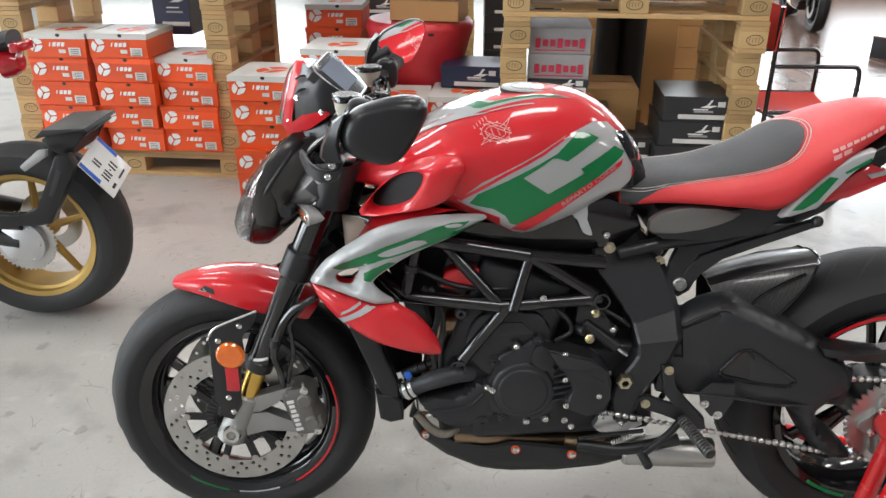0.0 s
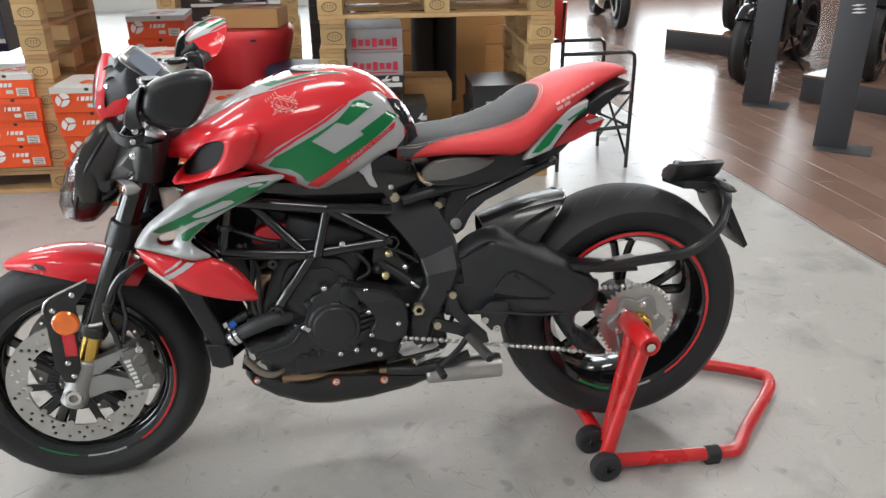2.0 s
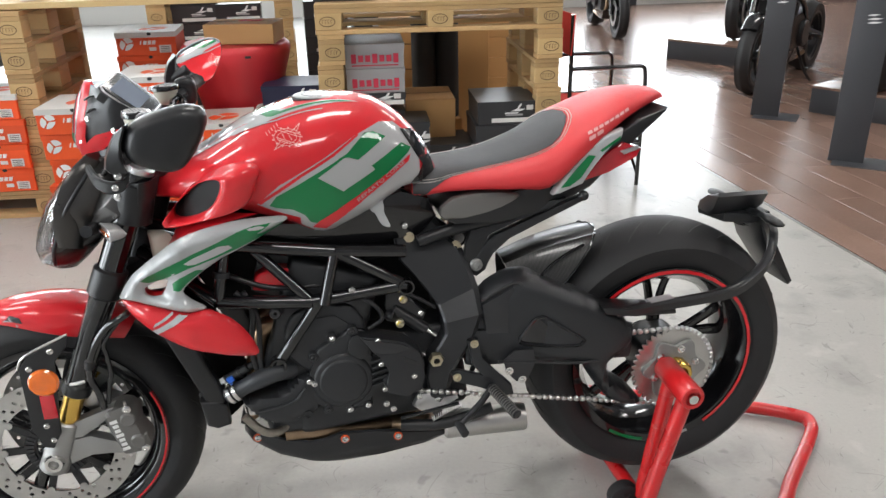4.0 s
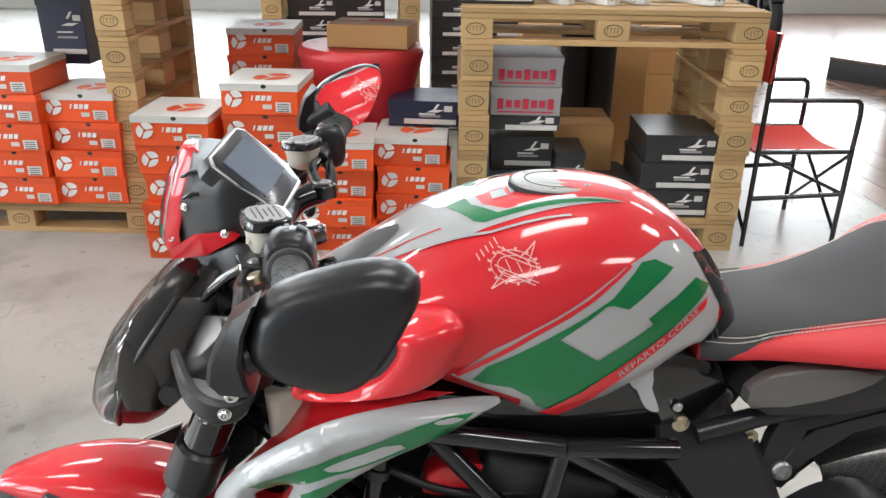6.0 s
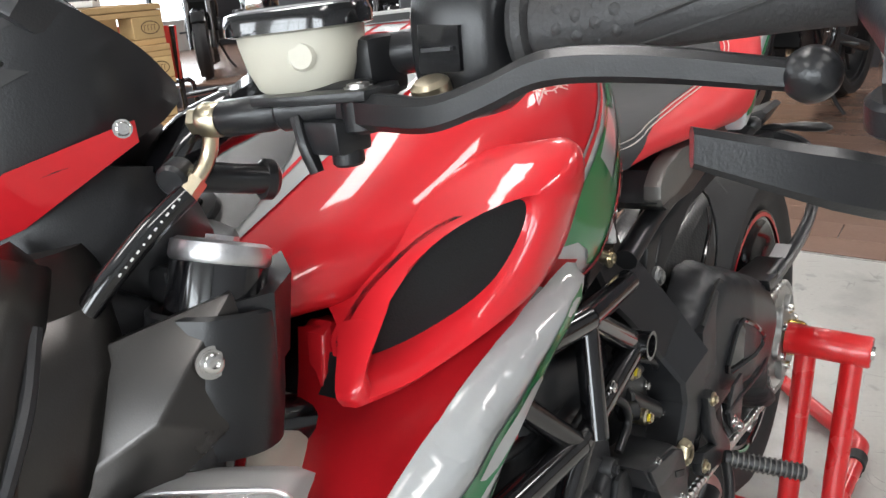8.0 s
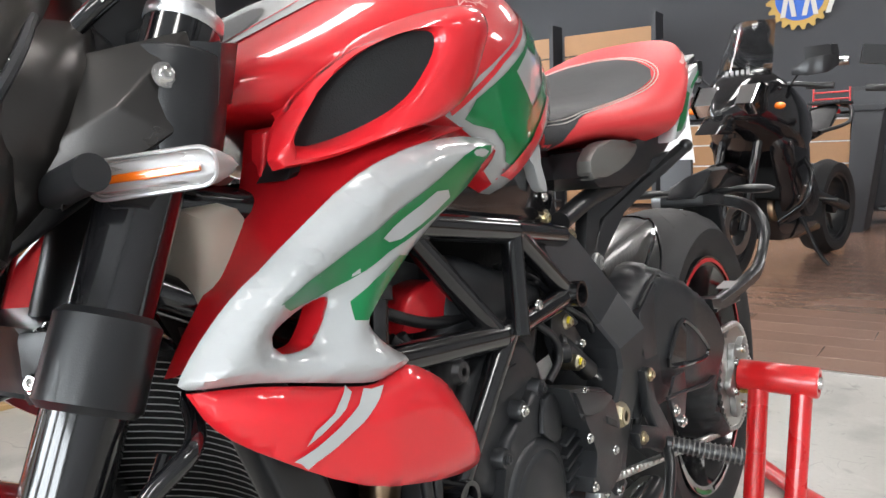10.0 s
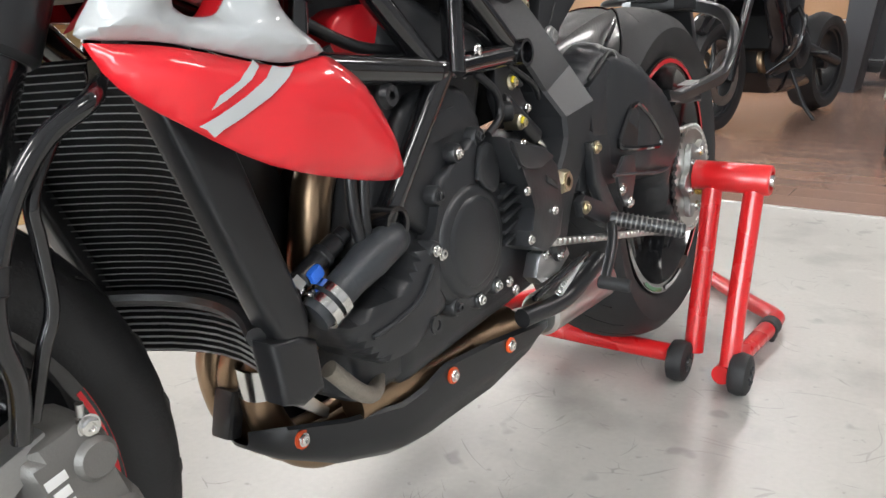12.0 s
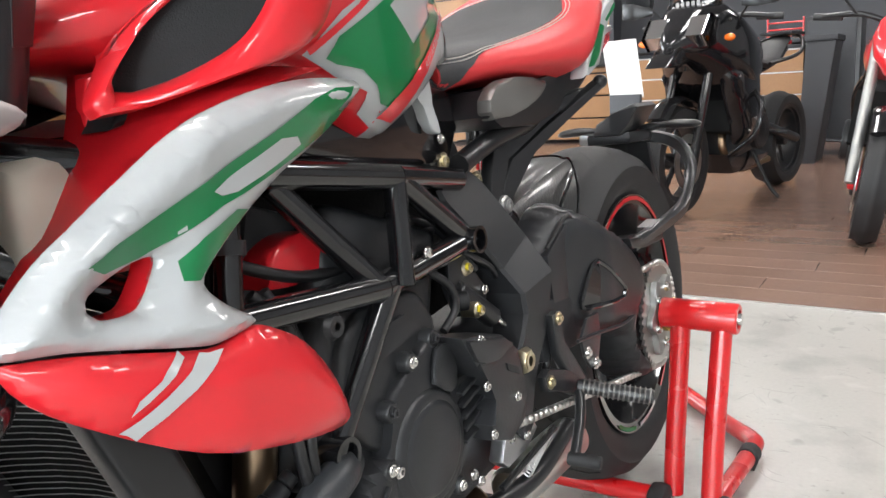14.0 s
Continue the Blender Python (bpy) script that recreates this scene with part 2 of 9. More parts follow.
def floor_material():
    """Pale painted screed: soft clouds, darker stains, thin scratches and hairline cracks."""
    m = material("pale_screed_floor", (0.38, 0.37, 0.345), 0.3, vary=0.22, scale=1.3, bscale=90, bump=0.06, spec=0.5)
    nt = m.node_tree
    p = nt.nodes["Principled BSDF"]
    src = p.inputs["Base Color"].links[0].from_socket
    tc = nt.nodes.new("ShaderNodeTexCoord")
    dist = nt.nodes.new("ShaderNodeTexNoise")
    dist.inputs["Scale"].default_value = 2.3
    nt.links.new(tc.outputs["Object"], dist.inputs["Vector"])
    mixv = nt.nodes.new("ShaderNodeVectorMath")
    mixv.operation = "MULTIPLY_ADD"
    mixv.inputs[1].default_value = (0.5, 0.5, 0)
    nt.links.new(dist.outputs["Color"], mixv.inputs[0])
    nt.links.new(tc.outputs["Object"], mixv.inputs[2])
    for sx, sy, width, dark in ((2.2, 3.1, 0.0045, 0.76), (7.0, 1.6, 0.007, 0.78), (2.0, 8.0, 0.007, 0.8), (19.0, 7.0, 0.018, 0.72)):
        sc = nt.nodes.new("ShaderNodeVectorMath")
        sc.operation = "MULTIPLY"
        sc.inputs[1].default_value = (sx, sy, 1)
        nt.links.new(mixv.outputs[0], sc.inputs[0])
        vor = nt.nodes.new("ShaderNodeTexVoronoi")
        vor.feature = "DISTANCE_TO_EDGE"
        vor.inputs["Scale"].default_value = 1.0
        nt.links.new(sc.outputs[0], vor.inputs["Vector"])
        mask = nt.nodes.new("ShaderNodeTexNoise")
        mask.inputs["Scale"].default_value = 2.6 + min(sx, 9.0) * 0.8
        nt.links.new(tc.outputs["Object"], mask.inputs["Vector"])
        thr = nt.nodes.new("ShaderNodeMapRange")
        thr.inputs["From Min"].default_value, thr.inputs["From Max"].default_value = 0.575, 0.68
        thr.inputs["To Min"].default_value, thr.inputs["To Max"].default_value = 0.0, width
        nt.links.new(mask.outputs["Fac"], thr.inputs["Value"])
        less = nt.nodes.new("ShaderNodeMath")
        less.operation = "LESS_THAN"
        nt.links.new(vor.outputs["Distance"], less.inputs[0])
        nt.links.new(thr.outputs["Result"], less.inputs[1])
        mr = nt.nodes.new("ShaderNodeMapRange")
        mr.inputs["To Min"].default_value, mr.inputs["To Max"].default_value = 1.0, dark
        nt.links.new(less.outputs[0], mr.inputs["Value"])
        mul = nt.nodes.new("ShaderNodeVectorMath")
        mul.operation = "SCALE"
        nt.links.new(src, mul.inputs[0])
        nt.links.new(mr.outputs["Result"], mul.inputs["Scale"])
        src = mul.outputs["Vector"]
    blot = nt.nodes.new("ShaderNodeTexNoise")
    blot.inputs["Scale"].default_value, blot.inputs["Detail"].default_value = 3.4, 6
    nt.links.new(tc.outputs["Object"], blot.inputs["Vector"])
    br = nt.nodes.new("ShaderNodeMapRange")
    br.inputs["From Min"].default_value, br.inputs["From Max"].default_value = 0.54, 0.74
    br.inputs["To Min"].default_value, br.inputs["To Max"].default_value = 1.0, 0.6
    nt.links.new(blot.outputs["Fac"], br.inputs["Value"])
    mul = nt.nodes.new("ShaderNodeVectorMath")
    mul.operation = "SCALE"
    nt.links.new(src, mul.inputs[0])
    nt.links.new(br.outputs["Result"], mul.inputs["Scale"])
    src = mul.outputs["Vector"]
    for size, lo, hi, dark in ((11.0, 0.66, 0.72, 0.72), (42.0, 0.68, 0.74, 0.74), (7.0, 0.30, 0.36, 1.0)):
        spot = nt.nodes.new("ShaderNodeTexNoise")
        spot.inputs["Scale"].default_value, spot.inputs["Detail"].default_value = size, 2
        nt.links.new(tc.outputs["Object"], spot.inputs["Vector"])
        sr = nt.nodes.new("ShaderNodeMapRange")
        sr.inputs["From Min"].default_value, sr.inputs["From Max"].default_value = lo, hi
        sr.inputs["To Min"].default_value, sr.inputs["To Max"].default_value = (1.0, dark) if dark < 1 else (1.12, 1.0)
        nt.links.new(spot.outputs["Fac"], sr.inputs["Value"])
        mul = nt.nodes.new("ShaderNodeVectorMath")
        mul.operation = "SCALE"
        nt.links.new(src, mul.inputs[0])
        nt.links.new(sr.outputs["Result"], mul.inputs["Scale"])
        src = mul.outputs["Vector"]
    nt.links.new(src, p.inputs["Base Color"])
    return m


def plank_material():
    """Dark oak vinyl planks with long grain; each plank object has its own tone."""
    m = material("oak_vinyl_plank", (0.21, 0.13, 0.098), 0.25, vary=0.3, scale=2.5, bump=0.1, bscale=60, per=0.5)
    return m


FLOORM = floor_material()
PLANK = plank_material()

# ---- mesh tools ----
def V(*a):
    return Vector(a)


def merge(*bms):
    out = bmesh.new()
    for b in bms:
        me = bpy.data.meshes.new("tmp")
        b.to_mesh(me)
        b.free()
        out.from_mesh(me)
        bpy.data.meshes.remove(me)
    return out


def to_mesh(name, bm, mats, smooth=38):
    bmesh.ops.recalc_face_normals(bm, faces=bm.faces)
    for f in bm.faces:
        f.smooth = True
    for e in bm.edges:
        e.smooth = len(e.link_faces) == 2 and e.calc_face_angle(0) < radians(smooth)
    me = bpy.data.meshes.new(name)
    bm.to_mesh(me)
    bm.free()
    for m in mats if isinstance(mats, (list, tuple)) else [mats]:
        me.materials.append(m)
    return me


def part(name, bm, mat, parent=None, label="", smooth=38):
    ob = new(name, to_mesh(name, bm, mat, smooth))
    if parent:
        ob.parent = parent
    if label:
        ob["label"] = label
    return ob


def thing(name, label, category, group="", kind="", at=None):
    ob = new(name)
    ob.empty_display_size = 0.05
    if at:
        ob.location = at
    return tagged(ob, label, category, group, kind)


def bevel(bm, w, seg=2, angle=30):
    es = [e for e in bm.edges if len(e.link_faces) == 2 and e.calc_face_angle(0) > radians(angle)]
    if es and w > 0:
        bmesh.ops.bevel(bm, geom=es, offset=w, segments=seg, profile=0.6, affect="EDGES", clamp_overlap=True)
    return bm


def box(size, at=(0, 0, 0), rot=None, bev=0.0, seg=2):
    bm = bmesh.new()
    bmesh.ops.create_cube(bm, size=1)
    bmesh.ops.scale(bm, vec=size, verts=bm.verts)
    bevel(bm, bev, seg)
    m = pose(*at, *(rot or (0, 0, 0)))
    bmesh.ops.transform(bm, matrix=m, verts=bm.verts)
    return bm


def frame_along(d):
    return Vector(d).normalized().to_track_quat("Z", "Y").to_matrix().to_4x4()


def lathe(profile, at, axis=(0, 1, 0), seg=48, closed=False):
    """Turn (radius, height) pairs about an axis through at."""
    bm = bmesh.new()
    m = Matrix.Translation(at) @ frame_along(axis)
    rings = []
    for r, h in profile:
        if r < 1e-6:
            rings.append([bm.verts.new(m @ V(0, 0, h))])
        else:
            rings.append([bm.verts.new(m @ V(r * math.cos(a), r * math.sin(a), h)) for a in (2 * math.pi * k / seg for k in range(seg))])
    pairs = list(zip(rings, rings[1:])) + ([(rings[-1], rings[0])] if closed else [])
    for a, b in pairs:
        for k in range(seg):
            q = [a[k % len(a)], a[(k + 1) % len(a)], b[(k + 1) % len(b)], b[k % len(b)]]
            q = list(dict.fromkeys(q))
            if len(q) > 2:
                try:
                    bm.faces.new(q)
                except ValueError:
                    pass
    return bm


def rod(p, q, r, r2=None, seg=16, bev=0.0):
    p, q = Vector(p), Vector(q)
    d = (q - p).length
    r2 = r if r2 is None else r2
    b = min(bev, d / 3, r / 2, r2 / 2)
    prof = [(0, 0), (r - b, 0), (r, b), (r2, d - b), (r2 - b, d), (0, d)] if b else [(0, 0), (r, 0), (r2, d), (0, d)]
    return lathe(prof, p, q - p, seg)


def spline(pts, n=8):
    """Catmull-Rom through the points."""
    pts = [Vector(p) for p in pts]
    if len(pts) < 3:
        return pts
    out = []
    ext = [2 * pts[0] - pts[1]] + pts + [2 * pts[-1] - pts[-2]]
    for a, b, c, d in zip(ext, ext[1:], ext[2:], ext[3:]):
        for k in range(n):
            t = k / n
            out.append(0.5 * ((2 * b) + (c - a) * t + (2 * a - 5 * b + 4 * c - d) * t * t + (3 * b - a - 3 * c + d) * t**3))
    return out + [pts[-1]]


def tube(pts, r, seg=10, n=6, smooth=True, flat=1.0, cap=True, rad=None):
    """A swept pipe; flat squeezes its section; rad gives radii from start to end."""
    line = spline(pts, n) if smooth else [Vector(p) for p in pts]
    bm = bmesh.new()
    rings, up = [], None
    for i, p in enumerate(line):
        d = (line[min(i + 1, len(line) - 1)] - line[max(i - 1, 0)]).normalized()
        if up is None:
            up = d.orthogonal().normalized() if abs(d.z) > 0.9 else V(0, 0, 1)
        side = d.cross(up).normalized()
        up = side.cross(d).normalized()
        rr = r if rad is None else float(np.interp(i / (len(line) - 1), np.linspace(0, 1, len(rad)), rad))
        rings.append([bm.verts.new(p + side * (rr * math.cos(a)) + up * (rr * flat * math.sin(a))) for a in (2 * math.pi * k / seg for k in range(seg))])
    for a, b in zip(rings, rings[1:]):
        for k in range(seg):
            bm.faces.new((a[k], a[(k + 1) % seg], b[(k + 1) % seg], b[k]))
    if cap:
        bm.faces.new(rings[0])
        bm.faces.new(list(reversed(rings[-1])))
    return bm


def loft(sections, close=True, caps=True):
    bm = bmesh.new()
    rings = [[bm.verts.new(p) for p in s] for s in sections]
    n = len(rings[0])
    for a, b in zip(rings, rings[1:]):
        for k in range(n if close else n - 1):
            bm.faces.new((a[k], a[(k + 1) % n], b[(k + 1) % n], b[k]))
    if caps and close:
        bm.faces.new(rings[0])
        bm.faces.new(list(reversed(rings[-1])))
    return bm


def slab(outline, y0, y1, bev=0.004, seg=2, axis="y", curve=0):
    """A plate: an outline of (x, z) pairs drawn out from y0 to y1, its rim rounded. curve: points per side where the outline is smooth."""
    if curve:
        loop = [Vector((a, b, 0)) for a, b in outline]
        outline = [(p.x, p.y) for p in spline(loop + [loop[0]], curve)[:-1]]
    bm = bmesh.new()
    place = {"y": lambda a, b, c: (a, c, b), "x": lambda a, b, c: (c, a, b), "z": lambda a, b, c: (a, b, c)}[axis]
    lo = [bm.verts.new(place(a, b, y0)) for a, b in outline]
    hi = [bm.verts.new(place(a, b, y1)) for a, b in outline]
    n = len(outline)
    bm.faces.new(lo)
    bm.faces.new(list(reversed(hi)))
    for k in range(n):
        bm.faces.new((lo[k], lo[(k + 1) % n], hi[(k + 1) % n], hi[k]))
    if bev:
        es = [e for e in bm.edges if all(v in hi for v in e.verts) or all(v in lo for v in e.verts)]
        bmesh.ops.bevel(bm, geom=es, offset=bev, segments=seg, profile=0.6, affect="EDGES", clamp_overlap=True)
    return bm


def grid_face(outline, step):
    """A flat face with the outline (u, v), cut into a grid of about step."""
    bm = bmesh.new()
    f = bm.faces.new([bm.verts.new((a, b, 0)) for a, b in outline])
    us, vs = [a for a, _ in outline], [b for _, b in outline]
    for lo, hi, no in ((min(us), max(us), (1, 0, 0)), (min(vs), max(vs), (0, 1, 0))):
        x = lo + step
        while x < hi - step * 0.2:
            co = Vector(no) * x
            bmesh.ops.bisect_plane(bm, geom=bm.verts[:] + bm.edges[:] + bm.faces[:], plane_co=co, plane_no=no, dist=1e-6)
            x += step
    bmesh.ops.triangulate(bm, faces=[f for f in bm.faces if len(f.verts) > 4])
    return bm


from mathutils.bvhtree import BVHTree


def tree_of(*obs):
    bm = bmesh.new()
    for o in obs:
        bm.from_mesh(o.data)
    return BVHTree.FromBMesh(bm)


def decal(outline, tree, way="y", start=-1.0, lift=0.0012, step=0.012, curve=0):
    """Paint film: an outline laid on a body, seen along y (from the left if start < 0) or down z."""
    if curve:
        loop = [Vector((a, b, 0)) for a, b in outline]
        outline = [(p.x, p.y) for p in spline(loop + [loop[0]], curve)[:-1]]
    bm = grid_face(outline, step)
    gone = []
    for v in bm.verts:
        if way == "y":
            o, d = V(v.co.x, start, v.co.y), V(0, -math.copysign(1, start), 0)
        elif way == "z":
            o, d = V(v.co.x, v.co.y, start), V(0, 0, -1)
        else:
            o, d = V(start, v.co.x, v.co.y), V(-math.copysign(1, start), 0, 0)
        hit, no, _, _ = tree.ray_cast(o, d)
        if hit is None:
            gone.append(v)
            continue
        if no.dot(d) > 0:
            no = -no
        v.co = hit + no * lift
    if gone:
        bmesh.ops.delete(bm, geom=gone, context="VERTS")
    return bm


def flat_bar(pts, heights, thick, way=(0, 0, 1), n=5, cut=0.3):
    """A curved flat bar: eight-cornered sections, tall along way."""
    line = spline(pts, n)
    up = Vector(way).normalized()
    sec = []
    for i, p in enumerate(line):
        d = (line[min(i + 1, len(line) - 1)] - line[max(i - 1, 0)]).normalized()
        side = d.cross(up).normalized() * thick / 2
        h = up * float(np.interp(i / (len(line) - 1), np.linspace(0, 1, len(heights)), heights)) / 2
        c = 1 - cut
        sec.append([p + side * a + h * b for a, b in ((1, c), (c * 0.6, 1), (-c * 0.6, 1), (-1, c), (-1, -c), (-c * 0.6, -1), (c * 0.6, -1), (1, -c))])
    return loft(sec)


def oval(c, u, v, a, b, n=24, power=0.75):
    """A rounded-square ring about c with half sizes a along u and b along v."""
    out = []
    for k in range(n):
        t = 2 * math.pi * (k + 0.5) / n
        x, y = math.cos(t), math.sin(t)
        out.append(Vector(c) + Vector(u) * (a * math.copysign(abs(x) ** power, x)) + Vector(v) * (b * math.copysign(abs(y) ** power, y)))
    return out


def pillow(outline, s, base, height, wide, back, step=0.012, curve=2, shape=None):
    """A rounded shell on an (x, z) outline: its face stands height off base, falling round over wide at the rim, down to back. shape(x, z) adds to the face."""
    bm = grid_face(lens_loop(outline, curve) if curve else outline, step)
    co = [v.co.copy() for v in bm.verts if v.is_boundary]
    r = bmesh.ops.extrude_face_region(bm, geom=bm.faces[:])
    top = [g for g in r["geom"] if isinstance(g, bmesh.types.BMVert)]
    keep = set(top)
    for v in bm.verts:
        x, z = v.co.x, v.co.y
        if v in keep:
            d = min(1.0, min((v.co - c).length for c in co) / wide)
            y = base + height * math.sqrt(max(0.0, 1 - (1 - d) ** 2)) + (shape(x, z) if shape else 0)
        else:
            y = back
        v.co = V(x, s * y, z)
    return bm


def lens_loop(pts, n=5):
    loop = [Vector((a, b, 0)) for a, b in pts]
    return [(p.x, p.y) for p in spline(loop + [loop[0]], n)[:-1]]


def holed_face(loops):
    """A flat face in (u, v): the first loop is its rim, the rest are holes."""
    bm = bmesh.new()
    edges = []
    for loop in loops:
        vs = [bm.verts.new((a, b, 0)) for a, b in loop]
        edges += [bm.edges.new((p, q)) for p, q in zip(vs, vs[1:] + vs[:1])]
    bmesh.ops.triangle_fill(bm, edges=edges, use_beauty=True, use_dissolve=False)
    return bm


def ring_gear(r0, r1, teeth, y0, y1, at, hole=0.0):
    """A toothed wheel facing -y."""
    pts = []
    for k in range(teeth):
        for f, r in ((0.0, r0), (0.25, r1), (0.5, r1), (0.75, r0)):
            a = 2 * math.pi * (k + f) / teeth
            pts.append((at[0] + r * math.cos(a), at[2] + r * math.sin(a)))
    return slab(pts, at[1] + y0, at[1] + y1, bev=0)


def bolt(at, r=0.006, axis=(0, -1, 0), h=0.004):
    """A socket-head bolt with its washer."""
    d = Vector(axis).normalized()
    p = Vector(at)
    return lathe([(0, 0), (r * 1.3, 0), (r * 1.3, h * 0.35), (r, h * 0.35), (r, h), (r * 0.8, h * 1.2), (r * 0.5, h * 1.2), (r * 0.45, h * 0.6), (0, h * 0.6)], p, d, 12)


def arc_band(at, r0, r1, a0, a1, y, lift=0.0, seg=24):
    bm = bmesh.new()
    v = []
    for k in range(seg + 1):
        a = radians(a0 + (a1 - a0) * k / seg)
        v.append([bm.verts.new((at[0] + r * math.cos(a), y, at[2] + r * math.sin(a))) for r in (r0, r1)])
    for a, b in zip(v, v[1:]):
        bm.faces.new((a[0], a[1], b[1], b[0]))
    return bm


def flat_text(body, size, width):
    """Letters of the built-in font as a flat mesh, scaled to the given width, centred."""
    cu = bpy.data.curves.new("letters", "FONT")
    cu.body, cu.size, cu.align_x, cu.align_y, cu.resolution_u = body, size, "CENTER", "CENTER", 2
    ob = bpy.data.objects.new("letters", cu)
    me = bpy.data.meshes.new_from_object(ob)
    bpy.data.objects.remove(ob)
    bpy.data.curves.remove(cu)
    bm = bmesh.new()
    bm.from_mesh(me)
    bpy.data.meshes.remove(me)
    xs = [v.co.x for v in bm.verts]
    s = width / (max(xs) - min(xs))
    bmesh.ops.scale(bm, vec=(s, 1, 1), verts=bm.verts)
    return bm

# ---- the room ----
X0, X1, Y0, Y1 = -7.0, 10.5, -5.5, 11.0
EDGE = 2.2


def setting(name, bm, mat, label, category, smooth=38):
    return tagged(part(name, bm, mat, None, "", smooth), label, category, "", "structure")


setting("floor", box((EDGE - X0, Y1 - Y0, 0.1), ((EDGE + X0) / 2, (Y0 + Y1) / 2, -0.05)), FLOORM, "pale grey painted screed floor with scratches and stains", "floor")
wood_floor = setting("floor_wood", box((X1 - EDGE, Y1 - Y0, 0.1), ((X1 + EDGE) / 2, (Y0 + Y1) / 2, -0.056)), CHARCOAL, "brown oak vinyl plank floor beside the pale screed", "floor")
setting("trim", box((0.012, Y1 - Y0, 0.006), (EDGE, (Y0 + Y1) / 2, 0.0)), STEEL, "thin metal strip between the two floors", "floor trim")
# Out of view; greyed to hold down its reflection in the bike.
setting("ceiling", box((X1 - X0, Y1 - Y0, 0.2), ((X0 + X1) / 2, (Y0 + Y1) / 2, CEIL + 0.1)), CEILM, "unseen grey ceiling of the shop, its tone set to limit reflections", "ceiling")
# west wall with three window openings
setting("wall_west", box((0.2, Y1 - 4.3, CEIL), (X0 - 0.1, (Y1 + 4.3) / 2, CEIL / 2)), WALLLT, "pale painted wall", "wall")
setting("wall_west", box((0.2, 4.3 - Y0, 0.6), (X0 - 0.1, (4.3 + Y0) / 2, 0.3)), WALLLT, "pale low wall under the windows", "wall")
setting("wall_west", box((0.2, 4.3 - Y0, CEIL - 3.2), (X0 - 0.1, (4.3 + Y0) / 2, (CEIL + 3.2) / 2)), WALLLT, "pale wall over the windows", "wall")
for y0, y1 in ((Y0, -4.6), (-2.2, -1.4), (1.0, 1.8), (4.2, 4.3)):
    setting("wall_west", box((0.2, y1 - y0, 2.6), (X0 - 0.1, (y0 + y1) / 2, 1.9)), WALLLT, "pale pier between windows", "wall")
for wy in (-3.4, -0.2, 3.0):
    win = thing("window_2", "dark framed side window with bright daylight outside", "window", "side windows", "structure")
    part("frame", box((0.06, 2.4, 0.06), (X0 - 0.06, wy, 2.4)), CHARCOAL, win)
    for k in (-0.4, 0.4):
        part("mullion", box((0.06, 0.05, 2.6), (X0 - 0.06, wy + k, 1.9)), CHARCOAL, win)
setting("backdrop", box((0.05, 14, 5), (X0 - 1.5, 0, 2)), FARWHITE, "bright hazy daylight outside the side windows", "backdrop")
# Out of view; its grey is chosen for how much light it throws back.
setting("wall_south", box((X1 - X0, 0.2, CEIL), ((X0 + X1) / 2, Y0 - 0.1, CEIL / 2)), WALLMID, "unseen mid-grey wall, its tone set for the light it returns", "wall")
setting("wall_east", box((0.2, Y1 - Y0, CEIL), (X1 + 0.1, (Y0 + Y1) / 2, CEIL / 2)), WALLDK, "dark grey painted wall behind the counter", "wall")
# glazed north wall: piers, sill and lintel with three openings
for px, w in ((-6.5, 1.0), (-2.3, 0.6), (1.5, 0.6), (5.3, 0.6), (9.65, 1.7)):
    setting("wall_north", box((w, 0.25, CEIL), (px, Y1 + 0.125, CEIL / 2)), WALLDK if px > 4 else WALLLT, "wall pier between shop windows", "wall")
for px in (-4.3, -0.4, 3.4, 7.2):
    w = 3.4 if px < -1 else 3.2
    setting("wall_north", box((w, 0.25, 0.5), (px, Y1 + 0.125, 0.25)), WALLLT, "low wall under the shop window", "wall")
    setting("wall_north", box((w, 0.25, 0.7), (px, Y1 + 0.125, CEIL - 0.35)), WALLLT, "wall over the shop window", "wall")
    win = tagged(part("window_1", merge(*[box((0.06, 0.08, 3.0), (px + k * w / 3 - w / 2, Y1 + 0.1, 2.0)) for k in range(1, 3)], box((w, 0.08, 0.06), (px, Y1 + 0.1, 2.6))), CHARCOAL), "dark framed shop window with bright daylight outside", "window", "shop windows", "structure")
setting("backdrop", box((24, 0.05, 5), (1, Y1 + 1.5, 2)), FARWHITE, "bright hazy daylight outside the shop", "backdrop")

for i, (px, py) in enumerate(PANELS):
    lamp = thing("ceiling_light", "flat white ceiling light panel with a thin frame", "ceiling light", "ceiling lights")
    part("frame", merge(box((1.6, 0.03, 0.06), (px, py - 0.33, CEIL - 0.03)), box((1.6, 0.03, 0.06), (px, py + 0.33, CEIL - 0.03)), box((0.03, 0.66, 0.06), (px - 0.79, py, CEIL - 0.03)), box((0.03, 0.66, 0.06), (px + 0.79, py, CEIL - 0.03))), GREYP, lamp)
    part("diffuser", box((1.54, 0.62, 0.02), (px, py, CEIL - 0.03)), LEDM, lamp)

# ---- the motorcycle: nose towards -x, rear wheel lifted by the stand ----
FW = (-0.692, 0.0, 0.312)
RW = (0.712, -0.035, 0.377)
LEAN = Matrix.Translation((0, -0.054, -0.010)) @ pose(0, 0, 0, -3.6)
moto = thing("motorcycle", "red, white and green naked sports motorcycle on a red paddock stand", "motorcycle")


def mp(name, bm, mat, label="", parent=None, smooth=38):
    return part(name, bm, mat, parent or moto, label, smooth)


def both(name, make, mat, label="", parent=None):
    """A part on the left and its twin on the right."""
    for s in (-1, 1):
        mp(name, make(s), mat, label, parent)


